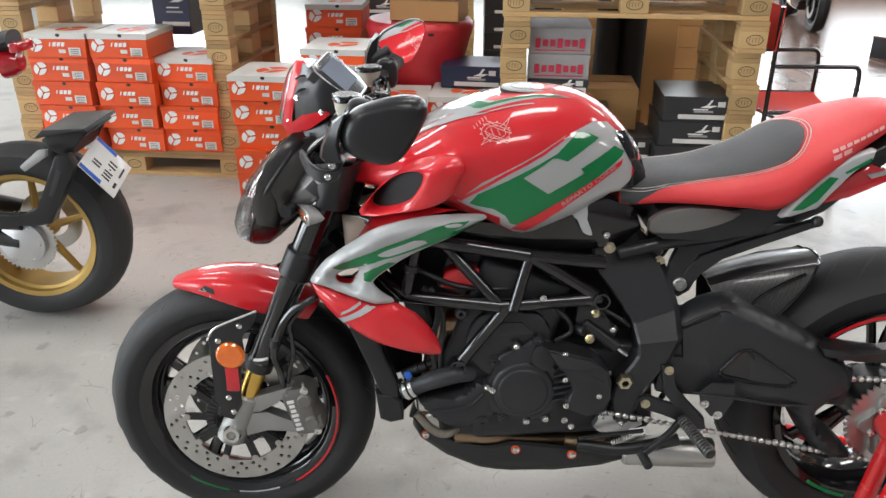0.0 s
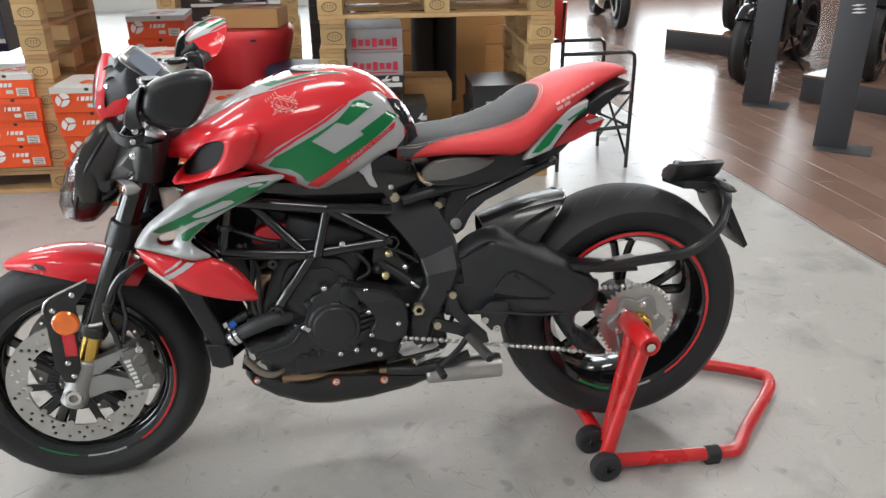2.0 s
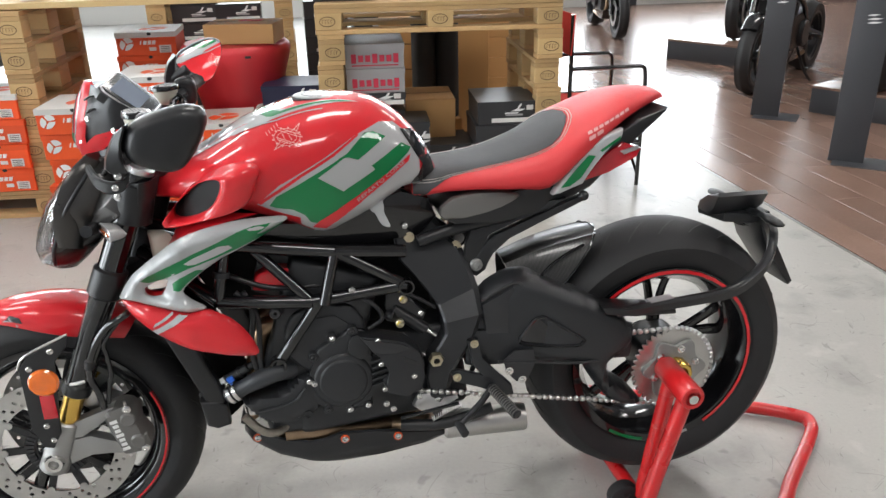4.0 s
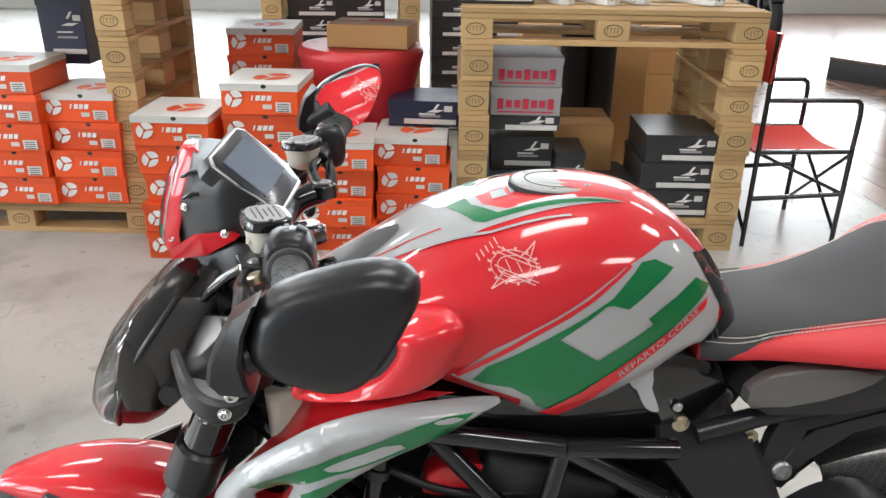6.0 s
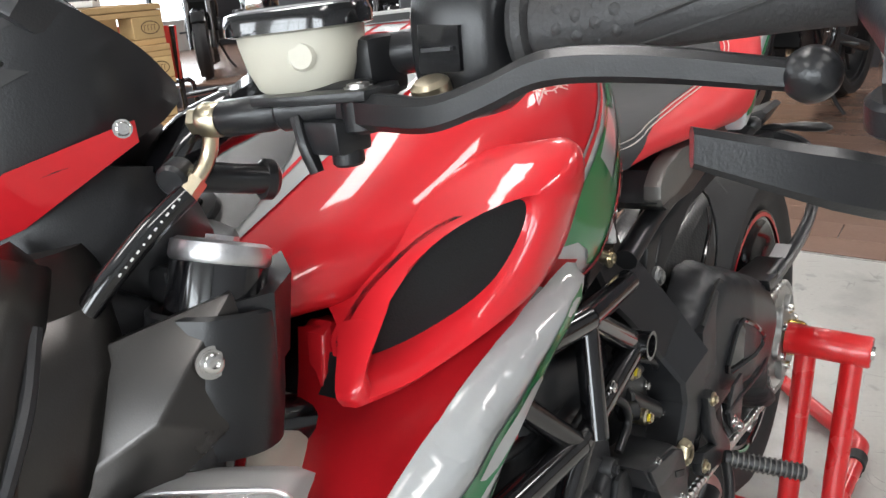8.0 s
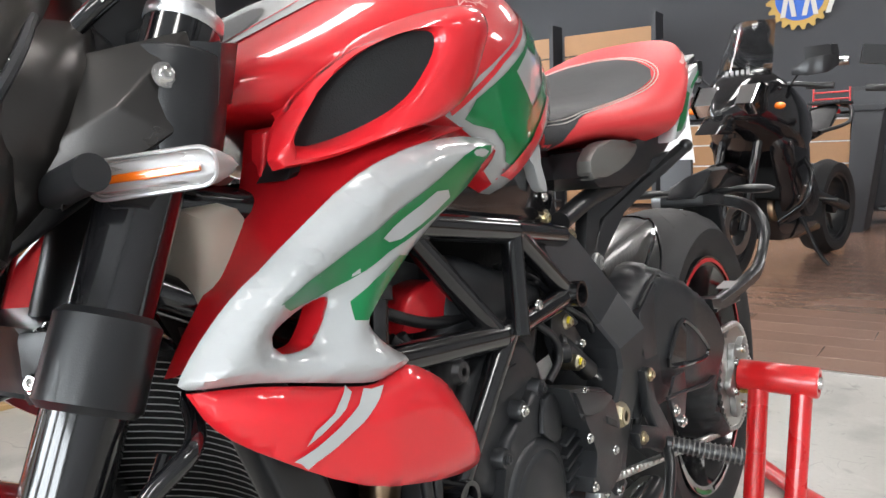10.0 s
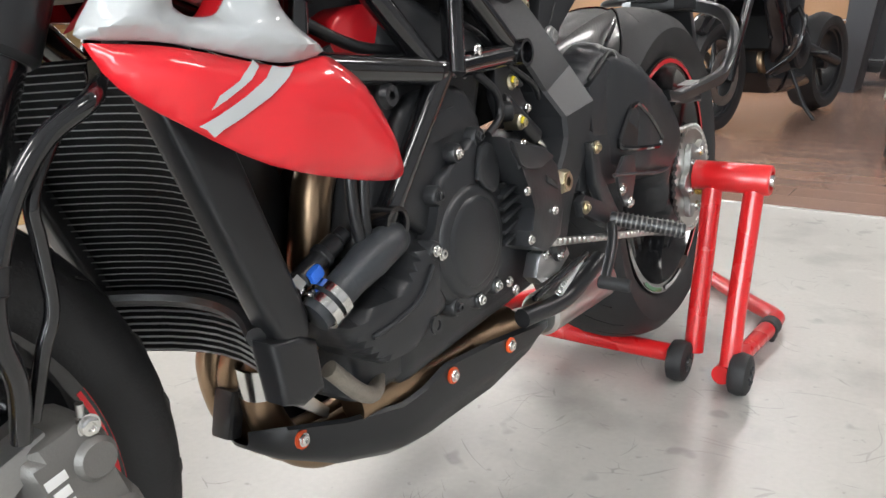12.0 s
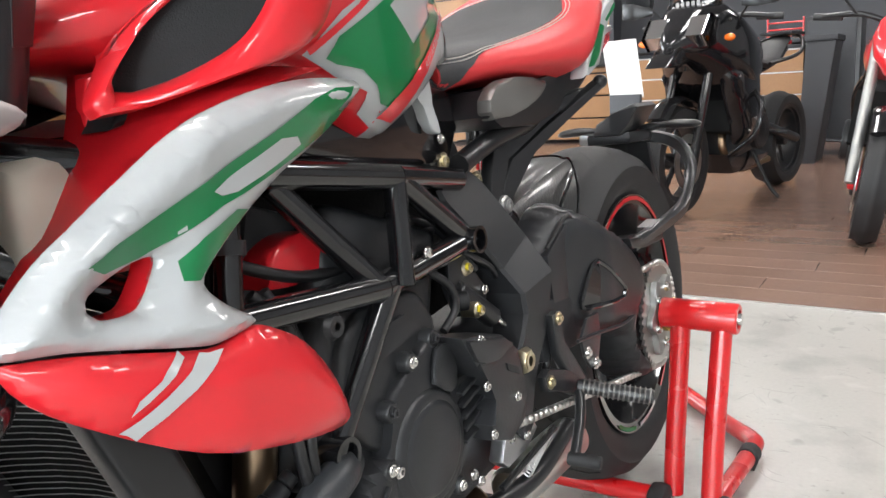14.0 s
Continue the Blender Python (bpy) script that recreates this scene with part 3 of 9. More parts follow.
# -- wheels
def moto_wheel(name, at, R, width, rim, red0, spokes):
    h = width / 2
    prof = [(rim - 0.006, -h * 0.72), (rim + 0.012, -h * 0.86), (rim + 0.03, -h * 0.98), (R - 0.045, -h), (R - 0.022, -h * 0.82), (R - 0.009, -h * 0.55), (R - 0.002, -h * 0.25), (R, 0)]
    tyre = mp(name, lathe(prof + [(r, -y) for r, y in reversed(prof[:-1])], at, (0, 1, 0), 80, True), RUBBER, "black sport tyre with sipes")
    rimp = [(rim - 0.012, -h * 0.86), (rim + 0.006, -h * 0.9), (rim + 0.006, -h * 0.76), (rim - 0.018, -h * 0.6), (rim - 0.026, 0), (rim - 0.018, h * 0.6), (rim + 0.006, h * 0.76), (rim + 0.006, h * 0.9), (rim - 0.012, h * 0.86), (rim - 0.034, h * 0.5), (rim - 0.04, 0), (rim - 0.034, -h * 0.5)]
    part("rim", lathe(rimp, at, (0, 1, 0), 72, True), BLACKG, tyre, "gloss black rim")
    for k in range(spokes):
        a = 2 * math.pi * k / spokes + 0.25
        for o in (-0.17, 0.17):
            d = V(math.cos(a + o * 0.35), 0, math.sin(a + o * 0.35))
            e = V(math.cos(a + o), 0, math.sin(a + o))
            c = Vector(at)
            part("spoke", tube([c + d * 0.035 + V(0, -h * 0.15, 0), c + (d + e) * 0.5 * (rim * 0.6), c + e * (rim - 0.028)], 0.01, 8, 3, flat=1.5), BLACKG, tyre)
    part("hub", rod(V(*at) + V(0, -0.05, 0), V(*at) + V(0, 0.05, 0), 0.042, None, 28, 0.006), BLACKG, tyre)
    # tread cuts: thin dark beads stand for the shade in them
    for k in range(26):
        a = 2 * math.pi * k / 26
        for s in (-1, 1):
            pts = []
            for j in range(5):
                w, aa = s * h * (0.12 + 0.14 * j), a + 0.05 * j + (0.06 if s > 0 else 0)
                rr = float(np.interp(abs(w) / h, [0, 0.25, 0.55, 0.82, 1], [R, R - 0.002, R - 0.009, R - 0.022, R - 0.045])) - 0.0004
                pts.append(V(*at) + V(rr * math.cos(aa), w, rr * math.sin(aa)))
            part("tread_cut_bead", tube(pts, 0.0024, 5, 1, smooth=False, flat=0.4), BLACKFLAT, tyre)
    return tyre


ft = moto_wheel("front_tyre", FW, 0.305, 0.122, 0.222, 0, 5)
rt = moto_wheel("rear_tyre", RW, 0.33, 0.2, 0.226, 0, 5)
for at, t, y in ((FW, ft, -0.0545), (RW, rt, -0.1255)):
    part("red_stripe", arc_band(at, 0.2205, 0.2285, -58, 25 if t is ft else 160, y), RED, t, "red rim stripe")
    part("white_stripe", arc_band(at, 0.2205, 0.2285, -95, -70, y), WHITE, t, "white rim stripe")
    part("green_stripe", arc_band(at, 0.2205, 0.2285, -126, -101, y), GREEN, t, "green rim stripe")

# -- front brakes
for s in (-1, 1):
    y = s * 0.078
    circle = lambda cx, cz, r, n: [(cx + r * math.cos(2 * math.pi * q / n), cz + r * math.sin(2 * math.pi * q / n)) for q in range(n)]
    loops = [circle(FW[0], FW[2], 0.163, 72), circle(FW[0], FW[2], 0.116, 60)]
    for k in range(28):
        for r, o in ((0.124, 0), (0.1375, 0.075), (0.151, 0.15)):
            if (k + int(o * 20)) % 4:
                a = 2 * math.pi * k / 28 + o
                loops.append(circle(FW[0] + r * math.cos(a), FW[2] + r * math.sin(a), 0.0046, 8))
    bm = holed_face(loops)
    for f in [f for f in bm.faces if math.hypot(f.calc_center_median().x - FW[0], f.calc_center_median().y - FW[2]) < 0.1155]:
        bm.faces.remove(f)
    for v in bm.verts:
        v.co = V(v.co.x, y - 0.0025, v.co.y)
    r = bmesh.ops.extrude_face_region(bm, geom=bm.faces[:])
    for v in (g for g in r["geom"] if isinstance(g, bmesh.types.BMVert)):
        v.co.y += 0.005
    d = mp("brake_disc", bm, STEEL, "drilled steel brake disc")
    part("carrier", lathe([(0.045, -0.004), (0.07, -0.004), (0.07, 0.004), (0.045, 0.004)], (FW[0], y, FW[2]), (0, 1, 0), 40, True), BLACKP, d)
    for k in range(10):
        a = 2 * math.pi * k / 10
        part("carrier_arm", box((0.05, 0.007, 0.016), (FW[0] + 0.091 * math.cos(a), y, FW[2] + 0.091 * math.sin(a)), (0, -math.degrees(a), 0)), BLACKP, d)
    for k in range(10):
        a = 2 * math.pi * k / 10
        part("bobbin", rod((FW[0] + 0.112 * math.cos(a), y - 0.006, FW[2] + 0.112 * math.sin(a)), (FW[0] + 0.112 * math.cos(a), y + 0.006, FW[2] + 0.112 * math.sin(a)), 0.008, None, 12), STEEL, d)
    part("sensor_ring", merge(*[box((0.016, 0.003, 0.007), (FW[0] + 0.058 * math.cos(a), y + s * 0.006, FW[2] + 0.058 * math.sin(a)), (0, -math.degrees(a), 0)) for a in (2 * math.pi * k / 36 for k in range(36))]), GREYP, d)


# -- fork
def fork_point(z, y):
    """On a fork leg's axis at height z."""
    return V(-0.70 + (z - 0.28) * 0.425, y, z)


for s in (-1, 1):
    y = s * 0.105
    leg = mp("fork_leg", rod(fork_point(0.46, y), fork_point(0.922, y), 0.0275, None, 28, 0.003), BLACKG, "gloss black upside-down fork leg")
    part("stanchion", rod(fork_point(0.31, y), fork_point(0.47, y), 0.0215, None, 24), GOLD, leg, "gold fork stanchion")
    part("dust_seal", rod(fork_point(0.452, y), fork_point(0.478, y), 0.0305, None, 28, 0.004), BLACKP, leg)
    part("brand_bars", tube([fork_point(0.485, y) + V(-0.014, s * 0.0245, 0), fork_point(0.487, y) + V(0, s * 0.0282, 0), fork_point(0.489, y) + V(0.014, s * 0.0245, 0)], 0.004, 4, 2), INKW, leg)
    clamp = part("lower_clamp", rod(fork_point(0.667, y), fork_point(0.727, y), 0.0345, None, 32, 0.005), BLACKP, leg, "black lower fork clamp")
    part("fork_cap", merge(lathe([(0, 0.004), (0.012, 0.004), (0.013, 0.006), (0.024, 0.006), (0.028, 0.004), (0.0285, 0.0), (0.0285, -0.005), (0.027, -0.007), (0, -0.007)], fork_point(0.926, y), (0.425, 0, 1), 32), rod(fork_point(0.927, y), fork_point(0.934, y), 0.0095, None, 6)), ALLOY, leg, "silver fork cap")
    part("fork_foot", merge(rod(fork_point(0.275, y), fork_point(0.392, y), 0.031, 0.0285, 28, 0.004), rod((FW[0] + 0.004, s * 0.075, FW[2] - 0.006), (FW[0] + 0.004, s * 0.128, FW[2] - 0.006), 0.027, None, 28, 0.004),
                           slab([(-0.650, 0.385), (-0.602, 0.401), (-0.553, 0.418), (-0.546, 0.402), (-0.598, 0.375), (-0.625, 0.352), (-0.645, 0.352)], s * 0.092, s * 0.122, 0.004), slab([(-0.665, 0.345), (-0.612, 0.352), (-0.548, 0.326), (-0.545, 0.299), (-0.615, 0.310), (-0.66, 0.288)], s * 0.090, s * 0.1205, 0.004)), SATINAL, leg, "machined alloy fork foot with caliper arms")
    part("axle_nut", lathe([(0, 0.004), (0.009, 0.004), (0.011, 0.014), (0.018, 0.014), (0.02, 0.006), (0.02, -0.01), (0, -0.01)], (FW[0] + 0.004, s * 0.13, FW[2] - 0.006), (0, s, 0), 24), CHROME, leg)
    cal = mp("brake_caliper", merge(pillow([(-0.03, -0.052), (-0.034, -0.01), (-0.036, 0.03), (-0.03, 0.056), (0.0, 0.064), (0.026, 0.054), (0.034, 0.03), (0.028, 0.004), (0.036, -0.024), (0.034, -0.05), (0.01, -0.062)], s, 0.012, 0.014, 0.012, -0.03, 0.01, 2), lathe([(0, 0.005), (0.013, 0.005), (0.016, 0.002), (0.017, 0)], (0.014, s * 0.026, 0.028), (0, s, 0), 24), lathe([(0, 0.005), (0.013, 0.005), (0.016, 0.002), (0.017, 0)], (0.014, s * 0.026, -0.028), (0, s, 0), 24)), CALIPER, "grey radial brake caliper with pale lettering bars")
    cal.location, cal.rotation_euler = (-0.533, s * 0.105, 0.356), Euler((0, radians(-14), 0))
    part("brand_bars", merge(*[box((0.012 if k % 3 else 0.016, 0.001, 0.0075), (-0.016, s * 0.0262, -0.036 + 0.0115 * k)) for k in range(7)]), INKW, cal)
    for bz in (-0.05, 0.052):
        part("bolt", bolt((0.02, s * 0.024, bz), 0.007, (0, s, 0)), CHROME, cal)
    part("bleed_nipple", rod((0.02, s * 0.02, 0.06), (0.022, s * 0.022, 0.07), 0.003), STEEL, cal)
# upper and lower yokes
mp("lower_yoke", slab([(-0.553, -0.066), (-0.535, -0.10), (-0.50, -0.12), (-0.46, -0.05), (-0.46, 0.05), (-0.50, 0.12), (-0.535, 0.10), (-0.553, 0.066), (-0.535, 0.04), (-0.535, -0.04)], 0.672, 0.722, 0.006, axis="z"), BLACKP)
mp("upper_yoke", slab([(-0.455, -0.09), (-0.42, -0.10), (-0.375, -0.06), (-0.355, 0), (-0.375, 0.06), (-0.42, 0.10), (-0.455, 0.09), (-0.45, 0)], 0.90, 0.922, 0.006, axis="z"), BLACKP)
mp("steering_head", rod((-0.49, 0, 0.67), (-0.405, 0, 0.91), 0.035, None, 24), BLACKP)
for z in (0.688, 0.716):
    both("clamp_bolt", lambda s: merge(bolt(V(-0.548 + (z - 0.69) * 0.3, s * 0.074, z), 0.006, (-1, s * 0.35, 0.3), 0.005), rod(V(-0.53, s * 0.078, z), V(-0.548 + (z - 0.69) * 0.3, s * 0.074, z), 0.0105, None, 16, 0.002)), CHROME)

# reflector plate beside the left and right fork legs
for s in (-1, 1):
    y = s * 0.14
    pl = mp("fork_guard_plate", slab([(-0.715, 0.535), (-0.695, 0.562), (-0.61, 0.602), (-0.618, 0.575), (-0.645, 0.545), (-0.66, 0.38), (-0.68, 0.345), (-0.70, 0.35), (-0.715, 0.40)], y - s * 0.004, y, 0.0015), BLACKP, "black plate with orange round reflector")
    part("edge_trim", tube([(-0.717, y, 0.535), (-0.697, y, 0.565), (-0.61, y, 0.604)], 0.0025, 6, 4), STEEL, pl)
    part("reflector", lathe([(0, 0.008), (0.026, 0.007), (0.0305, 0.003), (0.0305, 0), (0, 0)], (-0.672, y, 0.502), (0, s, 0), 36), ORANGE, pl, "round orange reflector")
    part("red_reflector", box((0.028, 0.003, 0.055), (-0.672, y + s * 0.002, 0.445), None, 0.001), TAILRED, pl)
    for bx, bz in ((-0.695, 0.535), (-0.648, 0.57), (-0.685, 0.40), (-0.677, 0.365)):
        part("bolt", bolt((bx, y, bz), 0.005, (0, s, 0)), CHROME, pl)

# -- front mudguard
sec = []
for k in range(19):
    a = radians(113 - 59 * k / 18)
    f = k / 18
    w = 0.076 * math.sin(math.pi * min(1, 0.07 + f * 0.72)) ** 0.7
    drop = 0.012 + 0.05 * math.sin(math.pi * min(1.0, f * 0.8))
    ring = []
    for j in range(13):
        u = -1 + 2 * j / 12
        ring.append((w * math.copysign(abs(math.sin(u * math.pi / 2)) ** 0.9, u), 0.332 - drop * abs(u) ** 2.6))
    sec.append([V(FW[0] + r * math.cos(a), yy, FW[2] + r * math.sin(a)) for yy, r in ring] + [V(FW[0] + (r - 0.004) * math.cos(a), yy * 0.97, FW[2] + (r - 0.004) * math.sin(a)) for yy, r in reversed(ring)])
fender = mp("front_mudguard", loft(sec), RED, "glossy red front mudguard")
ftree = tree_of(fender)
part("white_flash", decal([(-0.765, 0.605), (-0.735, 0.585), (-0.725, 0.60), (-0.742, 0.617)], ftree), BOXGR, fender, "grey mudguard lettering block")
part("lettering_bars", merge(decal([(-0.75, 0.612), (-0.715, 0.605), (-0.72, 0.617), (-0.74, 0.622)], ftree), decal([(-0.765, 0.592), (-0.755, 0.585), (-0.747, 0.60), (-0.757, 0.607)], ftree)), BLACKP, fender)

# -- tank
TANK = [  # x, half width, top, widest height, bottom
    (-0.43, 0.06, 0.885, 0.868, 0.852), (-0.40, 0.09, 0.900, 0.875, 0.852), (-0.35, 0.128, 0.925, 0.885, 0.850), (-0.29, 0.158, 0.958, 0.892, 0.838),
    (-0.22, 0.178, 0.997, 0.895, 0.815), (-0.15, 0.187, 1.022, 0.90, 0.795), (-0.08, 0.183, 1.038, 0.90, 0.766), (-0.02, 0.170, 1.041, 0.895, 0.785),
    (0.04, 0.151, 1.031, 0.888, 0.816), (0.09, 0.130, 1.004, 0.885, 0.846), (0.13, 0.111, 0.965, 0.878, 0.850), (0.16, 0.092, 0.92, 0.862, 0.838), (0.175, 0.075, 0.885, 0.855, 0.838)]


def tank_ring(x, w, zt, zm, zb):
    ring = []
    for k in range(40):
        a = 2 * math.pi * k / 40
        c, s = math.cos(a), math.sin(a)
        n = 2.7 if s > 0 else 3.2 + 2.4 * max(0.0, min(1.0, (x + 0.24) / 0.14))
        yy = w * math.copysign(abs(c) ** (2 / n), c)
        zz = zm + (zt - zm if s > 0 else zm - zb) * math.copysign(abs(s) ** (2 / n * (1.18 if s > 0 else 1)), s)
        if s < 0:
            yy *= 1 - (0.16 if x < -0.05 else max(0.06, 0.16 - (x + 0.05) * 0.9)) * abs(s) ** 1.5
        ring.append(V(x, yy, zz))
    return ring


xs = [r[0] for r in TANK]
fine_x = np.linspace(xs[0], xs[-1], 30)
cols = []
for j in range(1, 5):
    line = spline([V(r[0], 0, r[j]) for r in TANK], 8)
    cols.append(np.interp(fine_x, [p.x for p in line], [p.z for p in line]))
tank = mp("fuel_tank", loft([tank_ring(float(x), *[float(c[i]) for c in cols]) for i, x in enumerate(fine_x)]), RED, "glossy red fuel tank with white and green graphics", smooth=60)
ttree = tree_of(tank)
# white lower flank behind the banner
tank.data.materials.append(WHITE)
for p in tank.data.polygons:
    if -0.11 < p.center.x < 0.14 and p.center.z < 0.793 + 0.646 * (p.center.x + 0.074) + 0.004:
        p.material_index = 1


def film(name, pts, mat, label="", way="y", start=-1.0, lift=0.0010, curve=0, parent=None, tree=None, step=0.012):
    return part(name, decal(pts, tree or ttree, way, start, lift, step, curve), mat, parent or tank, label, 60)


SIDE = [(-0.204, 0.855), (-0.158, 0.892), (-0.069, 0.937), (-0.004, 0.973), (0.050, 0.992), (0.080, 0.988), (0.106, 0.966), (0.128, 0.925), (0.133, 0.900), (0.122, 0.883), (0.070, 0.842), (0.039, 0.815), (0.052, 0.795), (0.060, 0.775), (0.041, 0.779), (0.026, 0.810), (0.008, 0.817), (-0.043, 0.792), (-0.056, 0.779), (-0.099, 0.790), (-0.121, 0.803), (-0.122, 0.822), (-0.165, 0.837)]
BLOCK_GREEN = [(-0.180, 0.852), (-0.165, 0.870), (-0.070, 0.917), (-0.021, 0.942), (0.017, 0.976), (0.035, 0.977), (0.061, 0.964), (0.000, 0.927), (-0.019, 0.934), (-0.028, 0.934), (-0.082, 0.901), (-0.034, 0.868), (0.034, 0.903), (0.027, 0.912), (0.093, 0.947), (0.114, 0.935), (0.109, 0.927), (-0.054, 0.811), (-0.082, 0.805), (-0.102, 0.811), (-0.113, 0.828), (-0.135, 0.842), (-0.167, 0.847)]
RED_LINE = [(-0.201, 0.860), (-0.116, 0.911), (-0.051, 0.944), (0.002, 0.976), (0.005, 0.973), (-0.047, 0.940), (-0.113, 0.906), (-0.197, 0.855)]
CORSE = [(-0.100, 0.799), (-0.086, 0.812), (-0.006, 0.855), (0.111, 0.922), (0.107, 0.910), (0.008, 0.846), (-0.048, 0.809), (-0.073, 0.793)]
for s in (-1.0, 1.0):
    film("white_side_panel", SIDE, WHITE, "white tank side panel", start=s, step=0.008)
    part("white_hook", slab([(0.012, 0.822), (0.050, 0.846), (0.047, 0.818), (0.053, 0.797), (0.062, 0.776), (0.058, 0.772), (0.044, 0.778), (0.034, 0.798), (0.026, 0.812)], s * 0.121, s * 0.136, 0.003, 2, curve=2), WHITE, tank, "white hooked tip of the tank panel")
    film("green_block", BLOCK_GREEN, GREEN, "green tank graphic", start=s, lift=0.0024, step=0.008)
    film("red_banner", CORSE, RED, "red banner with white lettering", start=s, lift=0.0038, step=0.008)
    film("pinstripe", RED_LINE, RED, "", start=s, lift=0.0024, step=0.008)
words = flat_text("REPARTO CORSE", 0.0115, 0.122)
bmesh.ops.transform(words, matrix=pose(0.046, 0.878, 0, 0, 0, 32.5), verts=words.verts)
bmesh.ops.subdivide_edges(words, edges=[e for e in words.edges if e.calc_length() > 0.01], cuts=1)
for v in words.verts:
    hit, no, _, _ = ttree.ray_cast(V(v.co.x, -1, v.co.y), V(0, 1, 0))
    v.co = (hit if hit else V(v.co.x, -0.15, v.co.y)) + V(0, -0.0056, 0)
part("lettering", words, WHITE, tank, "white lettering reading reparto corse")
# black trim along the rear of the tank
for s in (-1.0, 1.0):
    film("rear_trim", [(0.094, 0.972), (0.124, 0.92), (0.139, 0.896), (0.127, 0.876), (0.075, 0.832), (0.05, 0.812), (0.07, 0.79), (0.12, 0.805), (0.155, 0.83), (0.168, 0.87), (0.160, 0.915), (0.142, 0.945), (0.122, 0.965)], BLACKG, "gloss black trim behind the tank", start=s, lift=0.002)
# cogwheel emblem drawn as plain strokes
def emblem(s):
    out = []
    cx, cz = -0.134, 0.980

    def stroke(a, b, w=0.0011):
        d = (V(*b) - V(*a)).normalized() * w / 2
        q = [(a[0] - d.y, a[1] + d.x), (a[0] + d.y, a[1] - d.x), (b[0] + d.y, b[1] - d.x), (b[0] - d.y, b[1] + d.x)]
        out.append(decal([(cx + u * 0.88, cz + v * 0.8) for u, v in q], ttree, "y", s))

    for rx, rz in ((0.029, 0.018), (0.021, 0.0125)):
        for k in range(16):
            a, b = 2 * math.pi * k / 16, 2 * math.pi * (k + 1) / 16
            stroke((rx * math.cos(a), rz * math.sin(a)), (rx * math.cos(b), rz * math.sin(b)))
    for k in range(13):
        a = 2 * math.pi * k / 13
        stroke((0.029 * math.cos(a), 0.018 * math.sin(a)), (0.0335 * math.cos(a), 0.021 * math.sin(a)), 0.003)
    for a, b in (((-0.03, -0.026), (-0.012, -0.004)), ((-0.03, -0.026), (0.002, -0.008)), ((0.03, 0.028), (0.008, 0.01)), ((0.03, 0.028), (0.018, 0.004)), ((-0.018, 0.02), (0.032, 0.004)), ((-0.02, 0.015), (0.032, -0.001)), ((-0.024, 0.001), (0.03, -0.018)), ((-0.02, -0.004), (0.026, -0.021)), ((-0.01, 0.008), (-0.004, -0.006)), ((0.004, 0.006), (0.01, -0.006))):
        stroke(a, b, 0.0014)
    for k in range(5):
        stroke((-0.042 + 0.006 * k, 0.004 + 0.0045 * k), (-0.046 + 0.006 * k, 0.010 + 0.0045 * k), 0.0018)
    return merge(*out)


for s in (-1.0, 1.0):
    part("emblem", emblem(s), PALEFOIL, tank, "pale cogwheel emblem outline")
# top graphics: white nose, green chevron
def mirrored(half):
    """Close a half outline (x, y <= 0) by its mirror image."""
    return half + [(a, -b) for a, b in reversed(half) if abs(b) > 1e-6]


film("white_nose", mirrored([(-0.163, 0.0), (-0.157, -0.045), (-0.132, -0.074), (-0.02, -0.071), (0.014, -0.074), (-0.045, -0.088), (-0.105, -0.097), (-0.163, -0.104), (-0.179, -0.108), (-0.247, -0.090), (-0.302, -0.075), (-0.36, -0.06), (-0.425, -0.045)]), WHITE, "white tank nose", "z", 2.0, 0.0012)
film("green_chevron", mirrored([(-0.176, 0.0), (-0.170, -0.035), (-0.143, -0.079), (-0.02, -0.0755), (0.006, -0.0755), (-0.02, -0.081), (-0.160, -0.092), (-0.172, -0.083), (-0.206, 0.0)]), GREEN, "green chevron on the tank", "z", 2.0, 0.0018)
for s in (-1, 1):
    film("pinstripe", [(-0.37, s * 0.045), (-0.29, s * 0.06), (-0.21, s * 0.075), (-0.21, s * 0.071), (-0.29, s * 0.056), (-0.37, s * 0.041)], RED, "", "z", 2.0, 0.0018)
    film("pinstripe", [(-0.24, s * 0.098), (-0.155, s * 0.115), (-0.06, s * 0.108), (-0.06, s * 0.105), (-0.155, s * 0.111), (-0.24, s * 0.094)], WHITE, "", "z", 2.0, 0.0018)
for x0, x1, y0, y1 in ((-0.144, -0.126, -0.034, -0.004), (-0.144, -0.126, 0.002, 0.03), (-0.121, -0.116, -0.03, 0.03), (-0.111, -0.104, -0.034, 0.034)):
    part("model_lettering_bar", decal([(x0, y0), (x1, y0), (x1, y1), (x0, y1)], ttree, "z", 2.0), WHITE if x0 < -0.112 else GREYP, tank, "model lettering drawn as a bar")
# ignition key behind the steering head; a dark film replaces its hollow
hollow = mp("key_hollow_film", decal(lens_loop([(-0.415, -0.035), (-0.36, -0.05), (-0.30, -0.045), (-0.265, -0.02), (-0.26, 0.0), (-0.265, 0.02), (-0.30, 0.045), (-0.36, 0.05), (-0.415, 0.035)], 3), ttree, "z", 2.0, 0.0022, 0.012), GREYP, "dark grey film in place of the hollow around the ignition lock", smooth=60)
part("key_ring", lathe([(0.009, 0.0), (0.021, 0.0), (0.023, 0.006), (0.021, 0.012), (0.012, 0.014), (0.009, 0.01)], (-0.36, 0, 0.915), (-0.45, 0, 1), 28, True), BLACKG, hollow, "black ignition lock ring")
